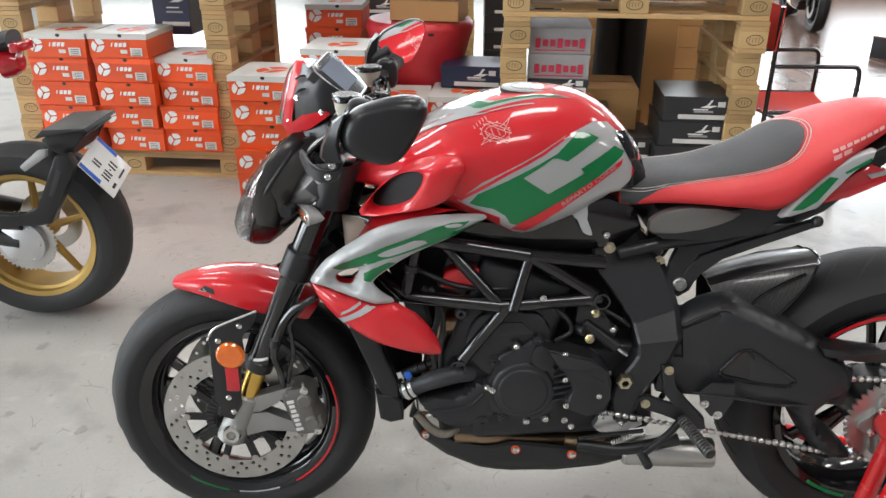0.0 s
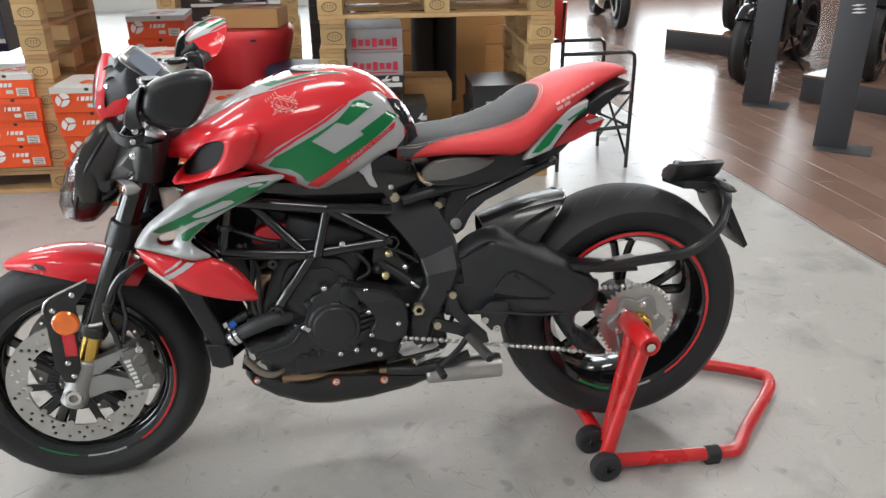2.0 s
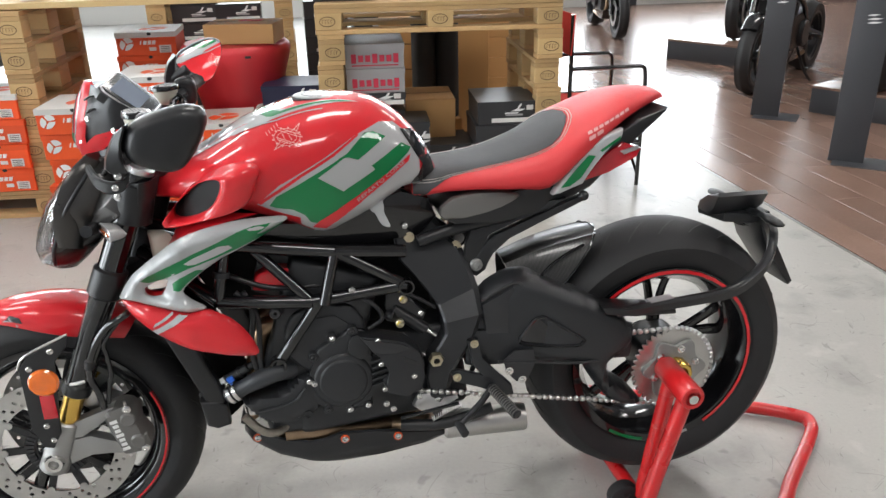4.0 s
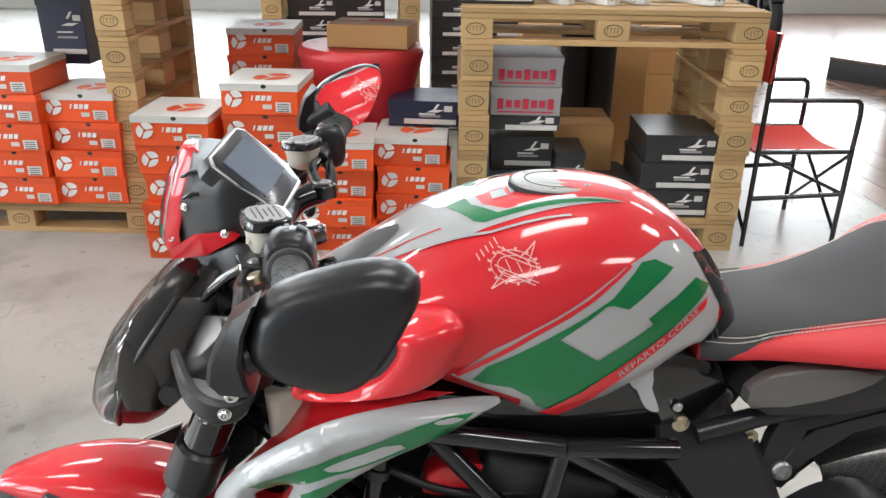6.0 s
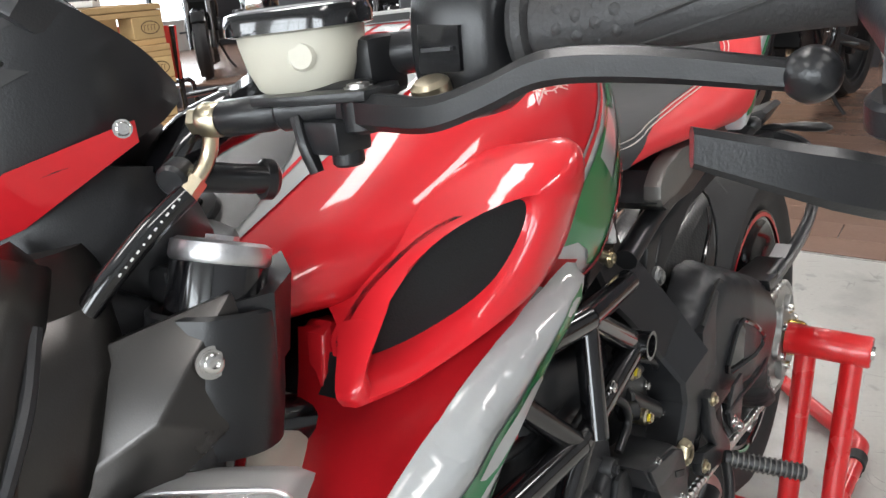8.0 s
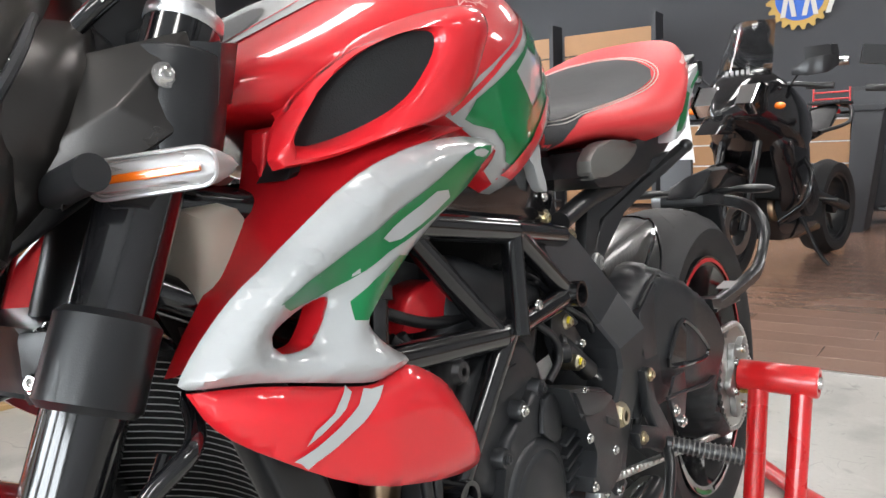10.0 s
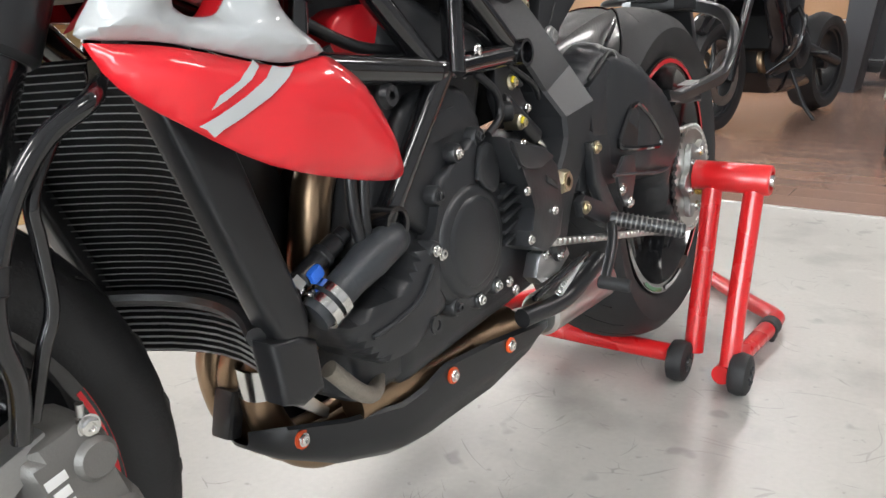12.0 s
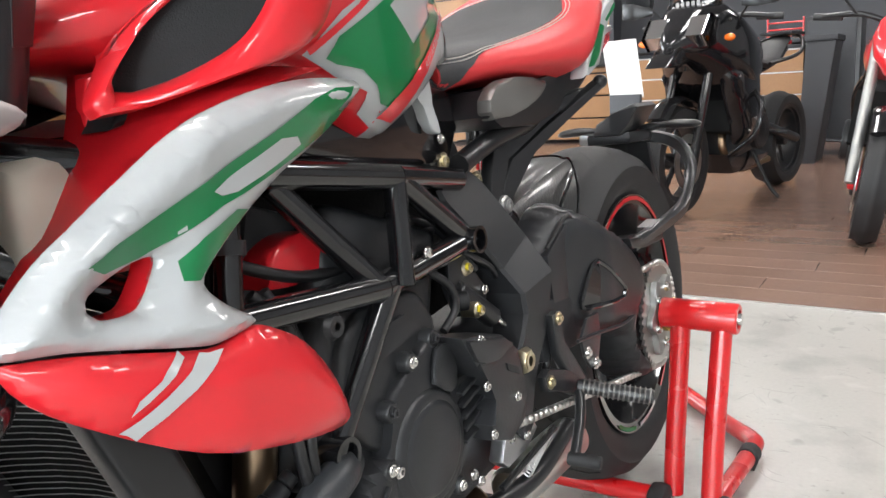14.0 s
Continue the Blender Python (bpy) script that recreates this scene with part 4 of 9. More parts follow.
# filler cap
cap = mp("filler_cap", lathe([(0, 0.0042), (0.0535, 0.0042), (0.0565, 0.003), (0.058, 0.0), (0.058, -0.014), (0, -0.014)], (-0.059, 0, 1.0355), (0.02, 0, 1), 56), CAPM, "round flush satin grey filler cap")
part("gasket", lathe([(0.058, -0.012), (0.0605, -0.012), (0.0605, 0.001), (0.058, 0.001)], (-0.059, 0, 1.0355), (0.02, 0, 1), 56, True), BLACKFLAT, cap)
# Thin black ring stands for the dark of a groove in the cap.
part("ring_groove_shade", lathe([(0.0385, 0.0035), (0.0402, 0.0035), (0.0402, 0.0047), (0.0385, 0.0047)], (-0.059, 0, 1.0355), (0.02, 0, 1), 48, True), BLACKFLAT, cap)
part("emblem", slab([(-0.085, -0.014), (-0.062, -0.024), (-0.035, -0.02), (-0.028, 0.006), (-0.045, 0.024), (-0.074, 0.02)], 1.0392, 1.0403, 0.0005, axis="z"), SATINAL, cap, "low relief emblem")
for k in range(6):
    a = 2 * math.pi * k / 6 + 0.3
    part("bolt", bolt((-0.059 + 0.047 * math.cos(a), 0.047 * math.sin(a), 1.0397), 0.0034, (0, 0, 1), 0.001), SATINAL, cap)


# -- air scoops beside the tank
def interp(table, x):
    return float(np.interp(x, [a for a, _ in table], [b for _, b in table]))


SC_OUT = [  # x, distance from the middle, z, depth of the wall behind the rim
    (-0.388, 0.156, 0.815, 0.012), (-0.390, 0.154, 0.827, 0.012), (-0.363, 0.146, 0.857, 0.02), (-0.336, 0.120, 0.876, 0.03), (-0.302, 0.138, 0.912, 0.03), (-0.25, 0.185, 0.938, 0.05), (-0.21, 0.218, 0.945, 0.075),
    (-0.192, 0.224, 0.93, 0.075), (-0.2, 0.222, 0.905, 0.075), (-0.216, 0.216, 0.872, 0.06), (-0.25, 0.21, 0.85, 0.03), (-0.30, 0.198, 0.836, 0.012), (-0.355, 0.175, 0.82, 0.012)]
SC_IN = [(-0.366, 0.834), (-0.364, 0.85), (-0.348, 0.876), (-0.32, 0.902), (-0.295, 0.914), (-0.275, 0.918), (-0.266, 0.914), (-0.268, 0.898), (-0.279, 0.876), (-0.29, 0.862), (-0.306, 0.85), (-0.33, 0.838), (-0.352, 0.832)]


def mouth_y(x):
    return 0.149 + (x + 0.352) * 0.867


def scoop(s):
    ends = spline([V(*r[:3]) for r in SC_OUT + SC_OUT[:1]], 4)[:-1]
    deep = spline([V(r[3], 0, 0) for r in SC_OUT + SC_OUT[:1]], 4)[:-1]
    inner = lens_loop(SC_IN, 4)
    rings = []
    for f, dy, wall in ((0.0, -0.004, 1), (0.0, -0.005, 0), (0.06, 0.0, 0), (0.25, 0.007, 0), (0.5, 0.010, 0), (0.75, 0.008, 0), (0.92, 0.003, 0), (0.985, -0.003, 0), (1.0, -0.007, 0), (1.0, -0.02, 0)):
        ring = []
        for a, d, b in zip(ends, deep, inner):
            q = V(b[0], mouth_y(b[0]), b[1])
            p = a.lerp(q, f)
            ring.append(V(p.x, s * (p.y + dy - wall * d.x), p.z - wall * d.x * 0.12))
        rings.append(ring)
    return loft(rings, True, False)


for s in (-1, 1):
    sc = mp("air_scoop", scoop(s), RED, "glossy red air scoop with a dark mouth", smooth=50)
    part("mesh_grille", loft([[V(x, s * (mouth_y(x) + dy), z) for x, z in lens_loop(SC_IN, 4)] for dy in (-0.011, -0.016)]), GRILLE, sc, "black mesh in the scoop mouth")
    # Black slab put where the gap under the scoop lies in shade.
    part("filler", slab([(-0.372, 0.806), (-0.30, 0.822), (-0.2, 0.85), (-0.2, 0.872), (-0.3, 0.85), (-0.36, 0.832)], s * 0.09, s * 0.138, 0.004), BLACKP, sc, "black slab standing for the shaded gap under the scoop lip")
    brk = mp("scoop_bracket", slab([(-0.374, 0.70), (-0.372, 0.80), (-0.363, 0.846), (-0.352, 0.851), (-0.335, 0.846), (-0.322, 0.84), (-0.325, 0.78), (-0.34, 0.70)], s * 0.086, s * 0.108, 0.004, 2), RED, "red inner bracket beside the scoop")
    part("bolt", bolt((-0.3475, s * 0.108, 0.835), 0.006, (0, s, 0.2)), CHROME, brk)
    part("washer_dish", lathe([(0.0085, 0.0012), (0.0115, 0.0012), (0.0115, 0), (0.0085, 0)], (-0.3475, s * 0.108, 0.835), (0, s, 0), 20, True), TAILRED, brk)

# -- radiator shrouds: white arm over a red blade
SHR_Y = [(-0.52, 0.135), (-0.49, 0.152), (-0.44, 0.178), (-0.36, 0.200), (-0.30, 0.203), (-0.22, 0.2), (-0.14, 0.187)]


def near(p, line):
    """Distance of a flat point from a run of points."""
    best = 9.0
    for a, b in zip(line, line[1:]):
        ax, az, bx, bz = a[0], a[1], b[0] - a[0], b[1] - a[1]
        f = max(0.0, min(1.0, ((p.x - ax) * bx + (p.y - az) * bz) / (bx * bx + bz * bz)))
        best = min(best, math.hypot(p.x - ax - f * bx, p.y - az - f * bz))
    return best


def shroud_shell(outline, s, step, bulge, thick=0.006, curve=3, hole=None, ridges=(), cut=0.5):
    """A shell over an (x, z) outline, standing off the bike by the side curve, with raised ridges and a dished opening."""
    loop = lens_loop(outline, curve)
    rim = lens_loop(hole, 3) if hole else None
    bm = holed_face([loop, rim]) if hole else grid_face(loop, step)
    if hole:
        for axis, no in ((0, (1, 0, 0)), (1, (0, 1, 0))):
            lo, hi = min(p[axis] for p in loop), max(p[axis] for p in loop)
            for k in range(1, int((hi - lo) / step)):
                bmesh.ops.bisect_plane(bm, geom=bm.verts[:] + bm.edges[:] + bm.faces[:], plane_co=Vector(no) * (lo + k * step), plane_no=no, dist=1e-6)
        bmesh.ops.triangulate(bm, faces=[f for f in bm.faces if len(f.verts) > 4])
    ring = loop + loop[:1]
    for v in bm.verts:
        d = near(v.co, ring)
        lift = bulge * min(1.0, d / 0.017) ** 0.7
        for line, h, w in ridges:
            f = max(0.0, 1 - near(v.co, line) / w)
            lift += h * f * f * (3 - 2 * f) * min(1.0, d / 0.01)
        if rim:
            lift -= 0.012 * max(0.0, 1 - near(v.co, rim + rim[:1]) / 0.02)
        x, z = v.co.x, v.co.y
        v.co = V(x, s * (interp(SHR_Y, x) + lift), z)
    bmesh.ops.recalc_face_normals(bm, faces=bm.faces)
    r = bmesh.ops.extrude_face_region(bm, geom=bm.faces[:])
    for v in (g for g in r["geom"] if isinstance(g, bmesh.types.BMVert)):
        v.co.y -= s * thick
    return bm


ARM = [(-0.491, 0.684), (-0.479, 0.703), (-0.459, 0.728), (-0.435, 0.749), (-0.402, 0.774), (-0.365, 0.800), (-0.328, 0.815), (-0.275, 0.828), (-0.222, 0.833), (-0.165, 0.832), (-0.148, 0.827), (-0.158, 0.818), (-0.201, 0.796), (-0.243, 0.776), (-0.273, 0.763), (-0.310, 0.742), (-0.349, 0.712), (-0.363, 0.694), (-0.347, 0.675), (-0.323, 0.657), (-0.356, 0.650), (-0.380, 0.653), (-0.416, 0.662), (-0.452, 0.670), (-0.491, 0.674)]
VENT = [(-0.438, 0.692), (-0.436, 0.703), (-0.412, 0.716), (-0.392, 0.720), (-0.392, 0.711), (-0.403, 0.691), (-0.412, 0.685), (-0.43, 0.685)]
RIDGE_UP = [(-0.49, 0.683), (-0.452, 0.722), (-0.40, 0.762), (-0.34, 0.797), (-0.27, 0.816), (-0.17, 0.828)]
RIDGE_LOW = [(-0.49, 0.678), (-0.44, 0.677), (-0.39, 0.668), (-0.345, 0.664), (-0.325, 0.659)]
BLADE = [(-0.490, 0.671), (-0.475, 0.642), (-0.44, 0.612), (-0.38, 0.575), (-0.31, 0.553), (-0.255, 0.542), (-0.234, 0.544), (-0.233, 0.556), (-0.248, 0.59), (-0.275, 0.625), (-0.305, 0.645), (-0.325, 0.653), (-0.356, 0.647), (-0.38, 0.650), (-0.416, 0.659), (-0.452, 0.667)]
for s in (-1, 1):
    arm = mp("shroud_arm", shroud_shell(ARM, s, 0.006, 0.009, 0.006, 3, VENT, ((RIDGE_UP, 0.009, 0.034), (RIDGE_LOW, 0.006, 0.018))), WHITE, "white radiator shroud arm with green graphics", smooth=62)
    atree = tree_of(arm)
    film("green_flash", [(-0.442, 0.722), (-0.424, 0.734), (-0.390, 0.750), (-0.341, 0.773), (-0.281, 0.798), (-0.245, 0.815), (-0.213, 0.823), (-0.180, 0.824), (-0.208, 0.806), (-0.198, 0.806), (-0.157, 0.822), (-0.164, 0.815), (-0.212, 0.793), (-0.261, 0.773), (-0.325, 0.752), (-0.345, 0.746), (-0.402, 0.721), (-0.428, 0.716)], GREEN, "green shroud graphic", start=float(s), parent=arm, tree=atree)
    film("white_bar", [(-0.352, 0.757), (-0.338, 0.765), (-0.283, 0.788), (-0.264, 0.788), (-0.258, 0.782), (-0.278, 0.773), (-0.331, 0.754), (-0.345, 0.753)], WHITE, "white bar inside the green graphic", start=float(s), parent=arm, tree=atree, lift=0.0018)
    film("green_patch", [(-0.380, 0.714), (-0.364, 0.727), (-0.332, 0.742), (-0.318, 0.740), (-0.350, 0.716), (-0.368, 0.698), (-0.380, 0.700)], GREEN, "green shroud graphic", start=float(s), parent=arm, tree=atree, step=0.006)
    part("vent_wall", loft([[V(x, s * (interp(SHR_Y, x) + dy), z) for x, z in lens_loop(VENT, 3)] for dy in (-0.006, -0.03)], True, False), RED, arm, "red wall inside the shroud vent")
    blade = mp("shroud_blade", shroud_shell(BLADE, s, 0.011, 0.009, 0.006, 3, None, (([(-0.46, 0.652), (-0.38, 0.632), (-0.30, 0.612), (-0.25, 0.575)], 0.004, 0.035),)), RED, "red lower radiator shroud blade", smooth=60)
    btree = tree_of(blade)
    film("white_stripe", [(-0.430, 0.622), (-0.425, 0.631), (-0.386, 0.654), (-0.377, 0.654), (-0.420, 0.628)], WHITE, "white slash on the blade", start=float(s), lift=0.0024, step=0.006, parent=blade, tree=btree)
    film("white_stripe", [(-0.442, 0.602), (-0.435, 0.612), (-0.371, 0.650), (-0.358, 0.645), (-0.420, 0.608), (-0.43, 0.597)], WHITE, "white slash on the blade", start=float(s), lift=0.0024, step=0.006, parent=blade, tree=btree)
    inner = []
    for i, (x0, z0, x1, z1) in enumerate(((-0.487, 0.678, -0.484, 0.694), (-0.458, 0.70, -0.456, 0.731), (-0.415, 0.735, -0.40, 0.775), (-0.385, 0.78, -0.34, 0.811), (-0.372, 0.82, -0.27, 0.829), (-0.365, 0.85, -0.2, 0.842))):
        row = []
        for k in range(9):
            f = k / 8
            x, z = x0 + (x1 - x0) * f, z0 + (z1 - z0) * f
            y0 = 0.088 if i > 1 else 0.12 - 0.016 * i
            row.append(V(x, s * (y0 + (interp(SHR_Y, x1) - 0.004 - y0) * math.sin(f * math.pi / 2) ** 0.62), z))
        inner.append(row)
    bm = loft(inner, False, False)
    bmesh.ops.solidify(bm, geom=bm.faces, thickness=0.004)
    mp("shroud_inner", bm, RED, "red inner shroud under the scoop", smooth=60)

# -- headlight and cowl
HL = [(0.705, -0.645, -0.60, 0.022), (0.725, -0.665, -0.575, 0.052), (0.76, -0.668, -0.54, 0.08), (0.80, -0.655, -0.51, 0.1), (0.85, -0.63, -0.485, 0.11), (0.89, -0.598, -0.465, 0.105), (0.92, -0.568, -0.46, 0.09), (0.945, -0.53, -0.46, 0.065)]


def egg(z, xf, xb, w, k0=0, k1=36, n=36, grow=0.0):
    out = []
    for k in range(k0, k1):
        a = 2 * math.pi * k / n
        c, s = math.cos(a), math.sin(a)
        out.append(V((xf + xb) / 2 - ((xb - xf) / 2 + grow) * math.copysign(abs(c) ** 0.75, c), (w + grow) * math.copysign(abs(s) ** 0.85, s), z))
    return out


back = [egg(*r, 8, 29) for r in HL]
shell = mp("headlight_shell", merge(loft(back, False, False), loft([egg(*r) for r in HL[-2:]]), loft([egg(*r) for r in HL[:2]])), GUNMETAL, "dark gunmetal headlight shell")
bm = loft([egg(*r, -8, 9, 36, 0.004) for r in HL[1:-1]], False, False)
bmesh.ops.solidify(bm, geom=bm.faces, thickness=0.0025)
part("lens", bm, LENS, shell, "clear headlight lens", 60).visible_shadow = False
bm = loft([egg(*r, -9, 10, 36, -0.022) for r in HL[1:-1]], False, False)
bmesh.ops.solidify(bm, geom=bm.faces, thickness=0.001)
part("bowl", bm, BLACKG, shell, "black headlight bowl")
part("rim", tube([p for p in [egg(*r, -8, -7, 36, 0.001)[0] for r in HL[1:-1]]], 0.004, 8, 4), GREYP, shell)
part("rim", tube([p for p in [egg(*r, 8, 9, 36, 0.001)[0] for r in HL[1:-1]]], 0.004, 8, 4), GREYP, shell)


def facet(quad, name="reflector", mat=None):
    """A flat mirror facet inside the lamp."""
    bm = bmesh.new()
    bm.faces.new([bm.verts.new(p) for p in quad])
    bmesh.ops.solidify(bm, geom=bm.faces, thickness=0.0015)
    part(name, bm, mat or CHROMEF, shell, "", 5)


for s in (-1, 1):
    facet([(-0.610, s * 0.012, 0.845), (-0.600, s * 0.060, 0.850), (-0.575, s * 0.055, 0.892), (-0.585, s * 0.012, 0.895)])
    facet([(-0.600, s * 0.062, 0.848), (-0.560, s * 0.090, 0.842), (-0.548, s * 0.080, 0.885), (-0.574, s * 0.058, 0.890)])
    facet([(-0.630, s * 0.010, 0.800), (-0.618, s * 0.055, 0.806), (-0.602, s * 0.058, 0.845), (-0.612, s * 0.010, 0.840)])
    facet([(-0.618, s * 0.058, 0.806), (-0.585, s * 0.082, 0.800), (-0.566, s * 0.088, 0.838), (-0.602, s * 0.062, 0.844)])
    facet([(-0.640, s * 0.010, 0.760), (-0.628, s * 0.040, 0.762), (-0.622, s * 0.050, 0.798), (-0.634, s * 0.010, 0.795)])
    facet([(-0.624, s * 0.044, 0.762), (-0.600, s * 0.062, 0.760), (-0.590, s * 0.078, 0.796), (-0.620, s * 0.056, 0.800)], "lamp_cup", GREYP)
    # Red trim inside the headlight; it gives no light.
    part("red_trim_line", tube([(-0.648, s * 0.008, 0.748), (-0.636, s * 0.035, 0.757), (-0.612, s * 0.064, 0.785), (-0.584, s * 0.09, 0.84)], 0.003, 6), RED, shell, "thin red V-shaped trim line")
both("blinker_stem", lambda s: rod((-0.53, s * 0.09, 0.81), (-0.535, s * 0.145, 0.818), 0.012), BLACKP)
for s in (-1, 1):
    # indicator: a flat capsule, its outer end swept back
    axis = V(0.036, s * 0.076, 0.004).normalized()
    p0, p1 = V(-0.513, s * 0.108, 0.813), V(-0.477, s * 0.19, 0.817)
    fwd, up = V(-axis.y, axis.x, 0) * s, V(0, 0, 1)
    fwd = fwd if fwd.x < 0 else -fwd
    sec, lensec = [], []
    for f, k in ((0.0, 0.25), (0.02, 0.62), (0.08, 0.9), (0.2, 1.0), (0.5, 1.02), (0.8, 1.0), (0.92, 0.9), (0.98, 0.62), (1.0, 0.25)):
        c = p0.lerp(p1, f)
        sec.append([c + fwd * (a * 0.9) + up * (b * k) for a, b in ((0.004, 0.013), (-0.012, 0.0125), (-0.024, 0.009), (-0.03, 0.0), (-0.024, -0.008), (-0.012, -0.0115), (0.004, -0.012))])
        lensec.append([c + fwd * a + up * (b * k * 0.98) for a, b in ((0.004, 0.0125), (0.010, 0.009), (0.012, 0.0), (0.010, -0.008), (0.004, -0.0115))])
    bl = mp("indicator", loft(sec), CAPM, "silver indicator with a clear lens and orange bulb", smooth=50)
    bm = loft(lensec, False, False)
    bmesh.ops.solidify(bm, geom=bm.faces, thickness=0.0012)
    part("lens", bm, LENS, bl, "clear indicator lens", 60).visible_shadow = False
    part("bulb", flat_bar([p0.lerp(p1, 0.12) + fwd * 0.006, p0.lerp(p1, 0.5) + fwd * 0.0065, p0.lerp(p1, 0.88) + fwd * 0.006], [0.005, 0.006, 0.005], 0.003), ORANGE, bl, "orange bulb strip")
    part("rim", tube([p0.lerp(p1, f) + fwd * 0.005 + up * (0.0128 * k) for f, k in ((0.0, 0.2), (0.02, 0.62), (0.08, 0.9), (0.2, 1), (0.8, 1), (0.92, 0.9), (0.98, 0.62), (1.0, 0.2), (1.0, -0.2), (0.98, -0.62), (0.92, -0.88), (0.8, -0.95), (0.2, -0.95), (0.08, -0.88), (0.02, -0.62), (0.0, -0.2), (0.0, 0.2))], 0.0014, 6, 2), ALLOY, bl)
    # smooth band behind the lamp rim
    cols = []
    for outer, inner in (((-0.530, 0.070, 0.955), (-0.500, 0.066, 0.935)), ((-0.553, 0.090, 0.935), (-0.512, 0.078, 0.912)), ((-0.578, 0.104, 0.900), (-0.524, 0.086, 0.88)), ((-0.596, 0.112, 0.860), (-0.540, 0.09, 0.842)), ((-0.606, 0.110, 0.815), (-0.556, 0.096, 0.80)), ((-0.604, 0.098, 0.775), (-0.566, 0.094, 0.768))):
        o, q = V(*outer), V(*inner)
        mid = (o + q) / 2 + V(-0.004, 0.010, 0.004)
        quart = (o * 3 + q) / 4 + V(-0.004, 0.0065, 0.003)
        edge = (o + q * 3) / 4 + V(0, 0.0085, 0.003)
        cols.append([V(p.x, s * p.y, p.z) for p in (o + V(0.004, -0.012, 0), o, quart, mid, edge, q, q + V(0.002, -0.016, -0.004), o + V(0.02, -0.02, 0))])
    mp("lamp_side_band", loft(cols), GUNMETAL, "satin gunmetal band beside the headlight", smooth=50)
    # raised plate with two facets beside the fork
    A, B, C = V(-0.509, 0.088, 0.897), V(-0.447, 0.134, 0.913), V(-0.542, 0.088, 0.833)
    D, E, F, G = V(-0.436, 0.135, 0.874), V(-0.470, 0.137, 0.842), V(-0.535, 0.108, 0.800), V(-0.500, 0.125, 0.86)
    bm = bmesh.new()
    vs = {k: bm.verts.new((p.x, s * p.y, p.z)) for k, p in zip("ABCDEFG", (A, B, C, D, E, F, G))}
    for q in ("ABG", "AGC", "GBDE", "CGEF"):
        bm.faces.new([vs[k] for k in q])
    r = bmesh.ops.extrude_face_region(bm, geom=bm.faces[:])
    for v in (g for g in r["geom"] if isinstance(g, bmesh.types.BMVert)):
        v.co += V(0.006, -s * 0.012, -0.004)
    bevel(bm, 0.0022, 2, 14)
    cov = mp("fork_cover", bm, GUNMETAL, "gunmetal faceted headlight side cover", smooth=20)
    part("bolt", merge(bolt((-0.468, s * 0.1335, 0.881), 0.0055, (-0.25, s, 0.1)), lathe([(0, 0.001), (0.009, 0.001), (0.009, 0), (0, 0)], (-0.468, s * 0.133, 0.881), (-0.25, s, 0.1), 20)), CHROME, cov)
    mp("fork_collar", lathe([(0.0315, -0.075), (0.0355, -0.078), (0.0375, -0.05), (0.038, -0.012), (0.0375, 0.0), (0.035, 0.002), (0.032, -0.012)], fork_point(0.897, s * 0.105), (0.2, 0, 1), 36, True), BLACKP, "black collar round the fork top")
    mp("collar_web", loft([[V(-0.449, s * 0.132, 0.906), V(-0.440, s * 0.134, 0.873), V(-0.452, s * 0.12, 0.868), V(-0.458, s * 0.118, 0.905)], [V(-0.425, s * 0.142, 0.905), V(-0.432, s * 0.141, 0.862), V(-0.44, s * 0.125, 0.862), V(-0.436, s * 0.125, 0.902)], [V(-0.402, s * 0.133, 0.908), V(-0.414, s * 0.133, 0.864), V(-0.418, s * 0.12, 0.864), V(-0.41, s * 0.12, 0.904)], [V(-0.388, s * 0.112, 0.914), V(-0.402, s * 0.112, 0.868), V(-0.408, s * 0.108, 0.868), V(-0.396, s * 0.106, 0.91)]]), BLACKP, "satin black web round the fork", smooth=50)
    mp("lamp_back_cover", slab([(-0.535, 0.935), (-0.49, 0.93), (-0.45, 0.90), (-0.45, 0.845), (-0.50, 0.80), (-0.57, 0.76), (-0.59, 0.80), (-0.57, 0.87)], s * 0.03, s * 0.082, 0.012, 3), BLACKP, "black inner cover behind the headlight")
# dash cowl
Cy = 0.014


def six(rows):
    """A six-sided section from its left bottom, middle and top corners."""
    left = [V(x, Cy - y, z) for x, y, z in rows]
    right = [V(x, Cy + y * 0.5, z) for x, y, z in reversed(rows)]
    return left + right


COWL = (
    [(-0.550, 0.018, 0.945), (-0.550, 0.030, 1.02), (-0.518, 0.028, 1.088)],
    [(-0.528, 0.045, 0.962), (-0.530, 0.052, 1.02), (-0.502, 0.056, 1.086)],
    [(-0.505, 0.070, 0.980), (-0.506, 0.076, 1.03), (-0.484, 0.080, 1.078)],
    [(-0.468, 0.094, 0.990), (-0.468, 0.097, 1.034), (-0.460, 0.094, 1.062)],
    [(-0.432, 0.096, 0.998), (-0.430, 0.096, 1.02), (-0.428, 0.092, 1.040)],
    [(-0.406, 0.086, 1.008), (-0.406, 0.087, 1.013), (-0.406, 0.085, 1.019)])
lines = [spline([V(*row[k]) for row in COWL], 4) for k in range(3)]
bm = loft([six([lines[k][i] for k in range(3)]) for i in range(len(lines[0]))])
bevel(bm, 0.004, 3, 25)
cowl = mp("dash_cowl", bm, BLACKP, "satin black instrument cowl", smooth=46)
ctree = tree_of(cowl)
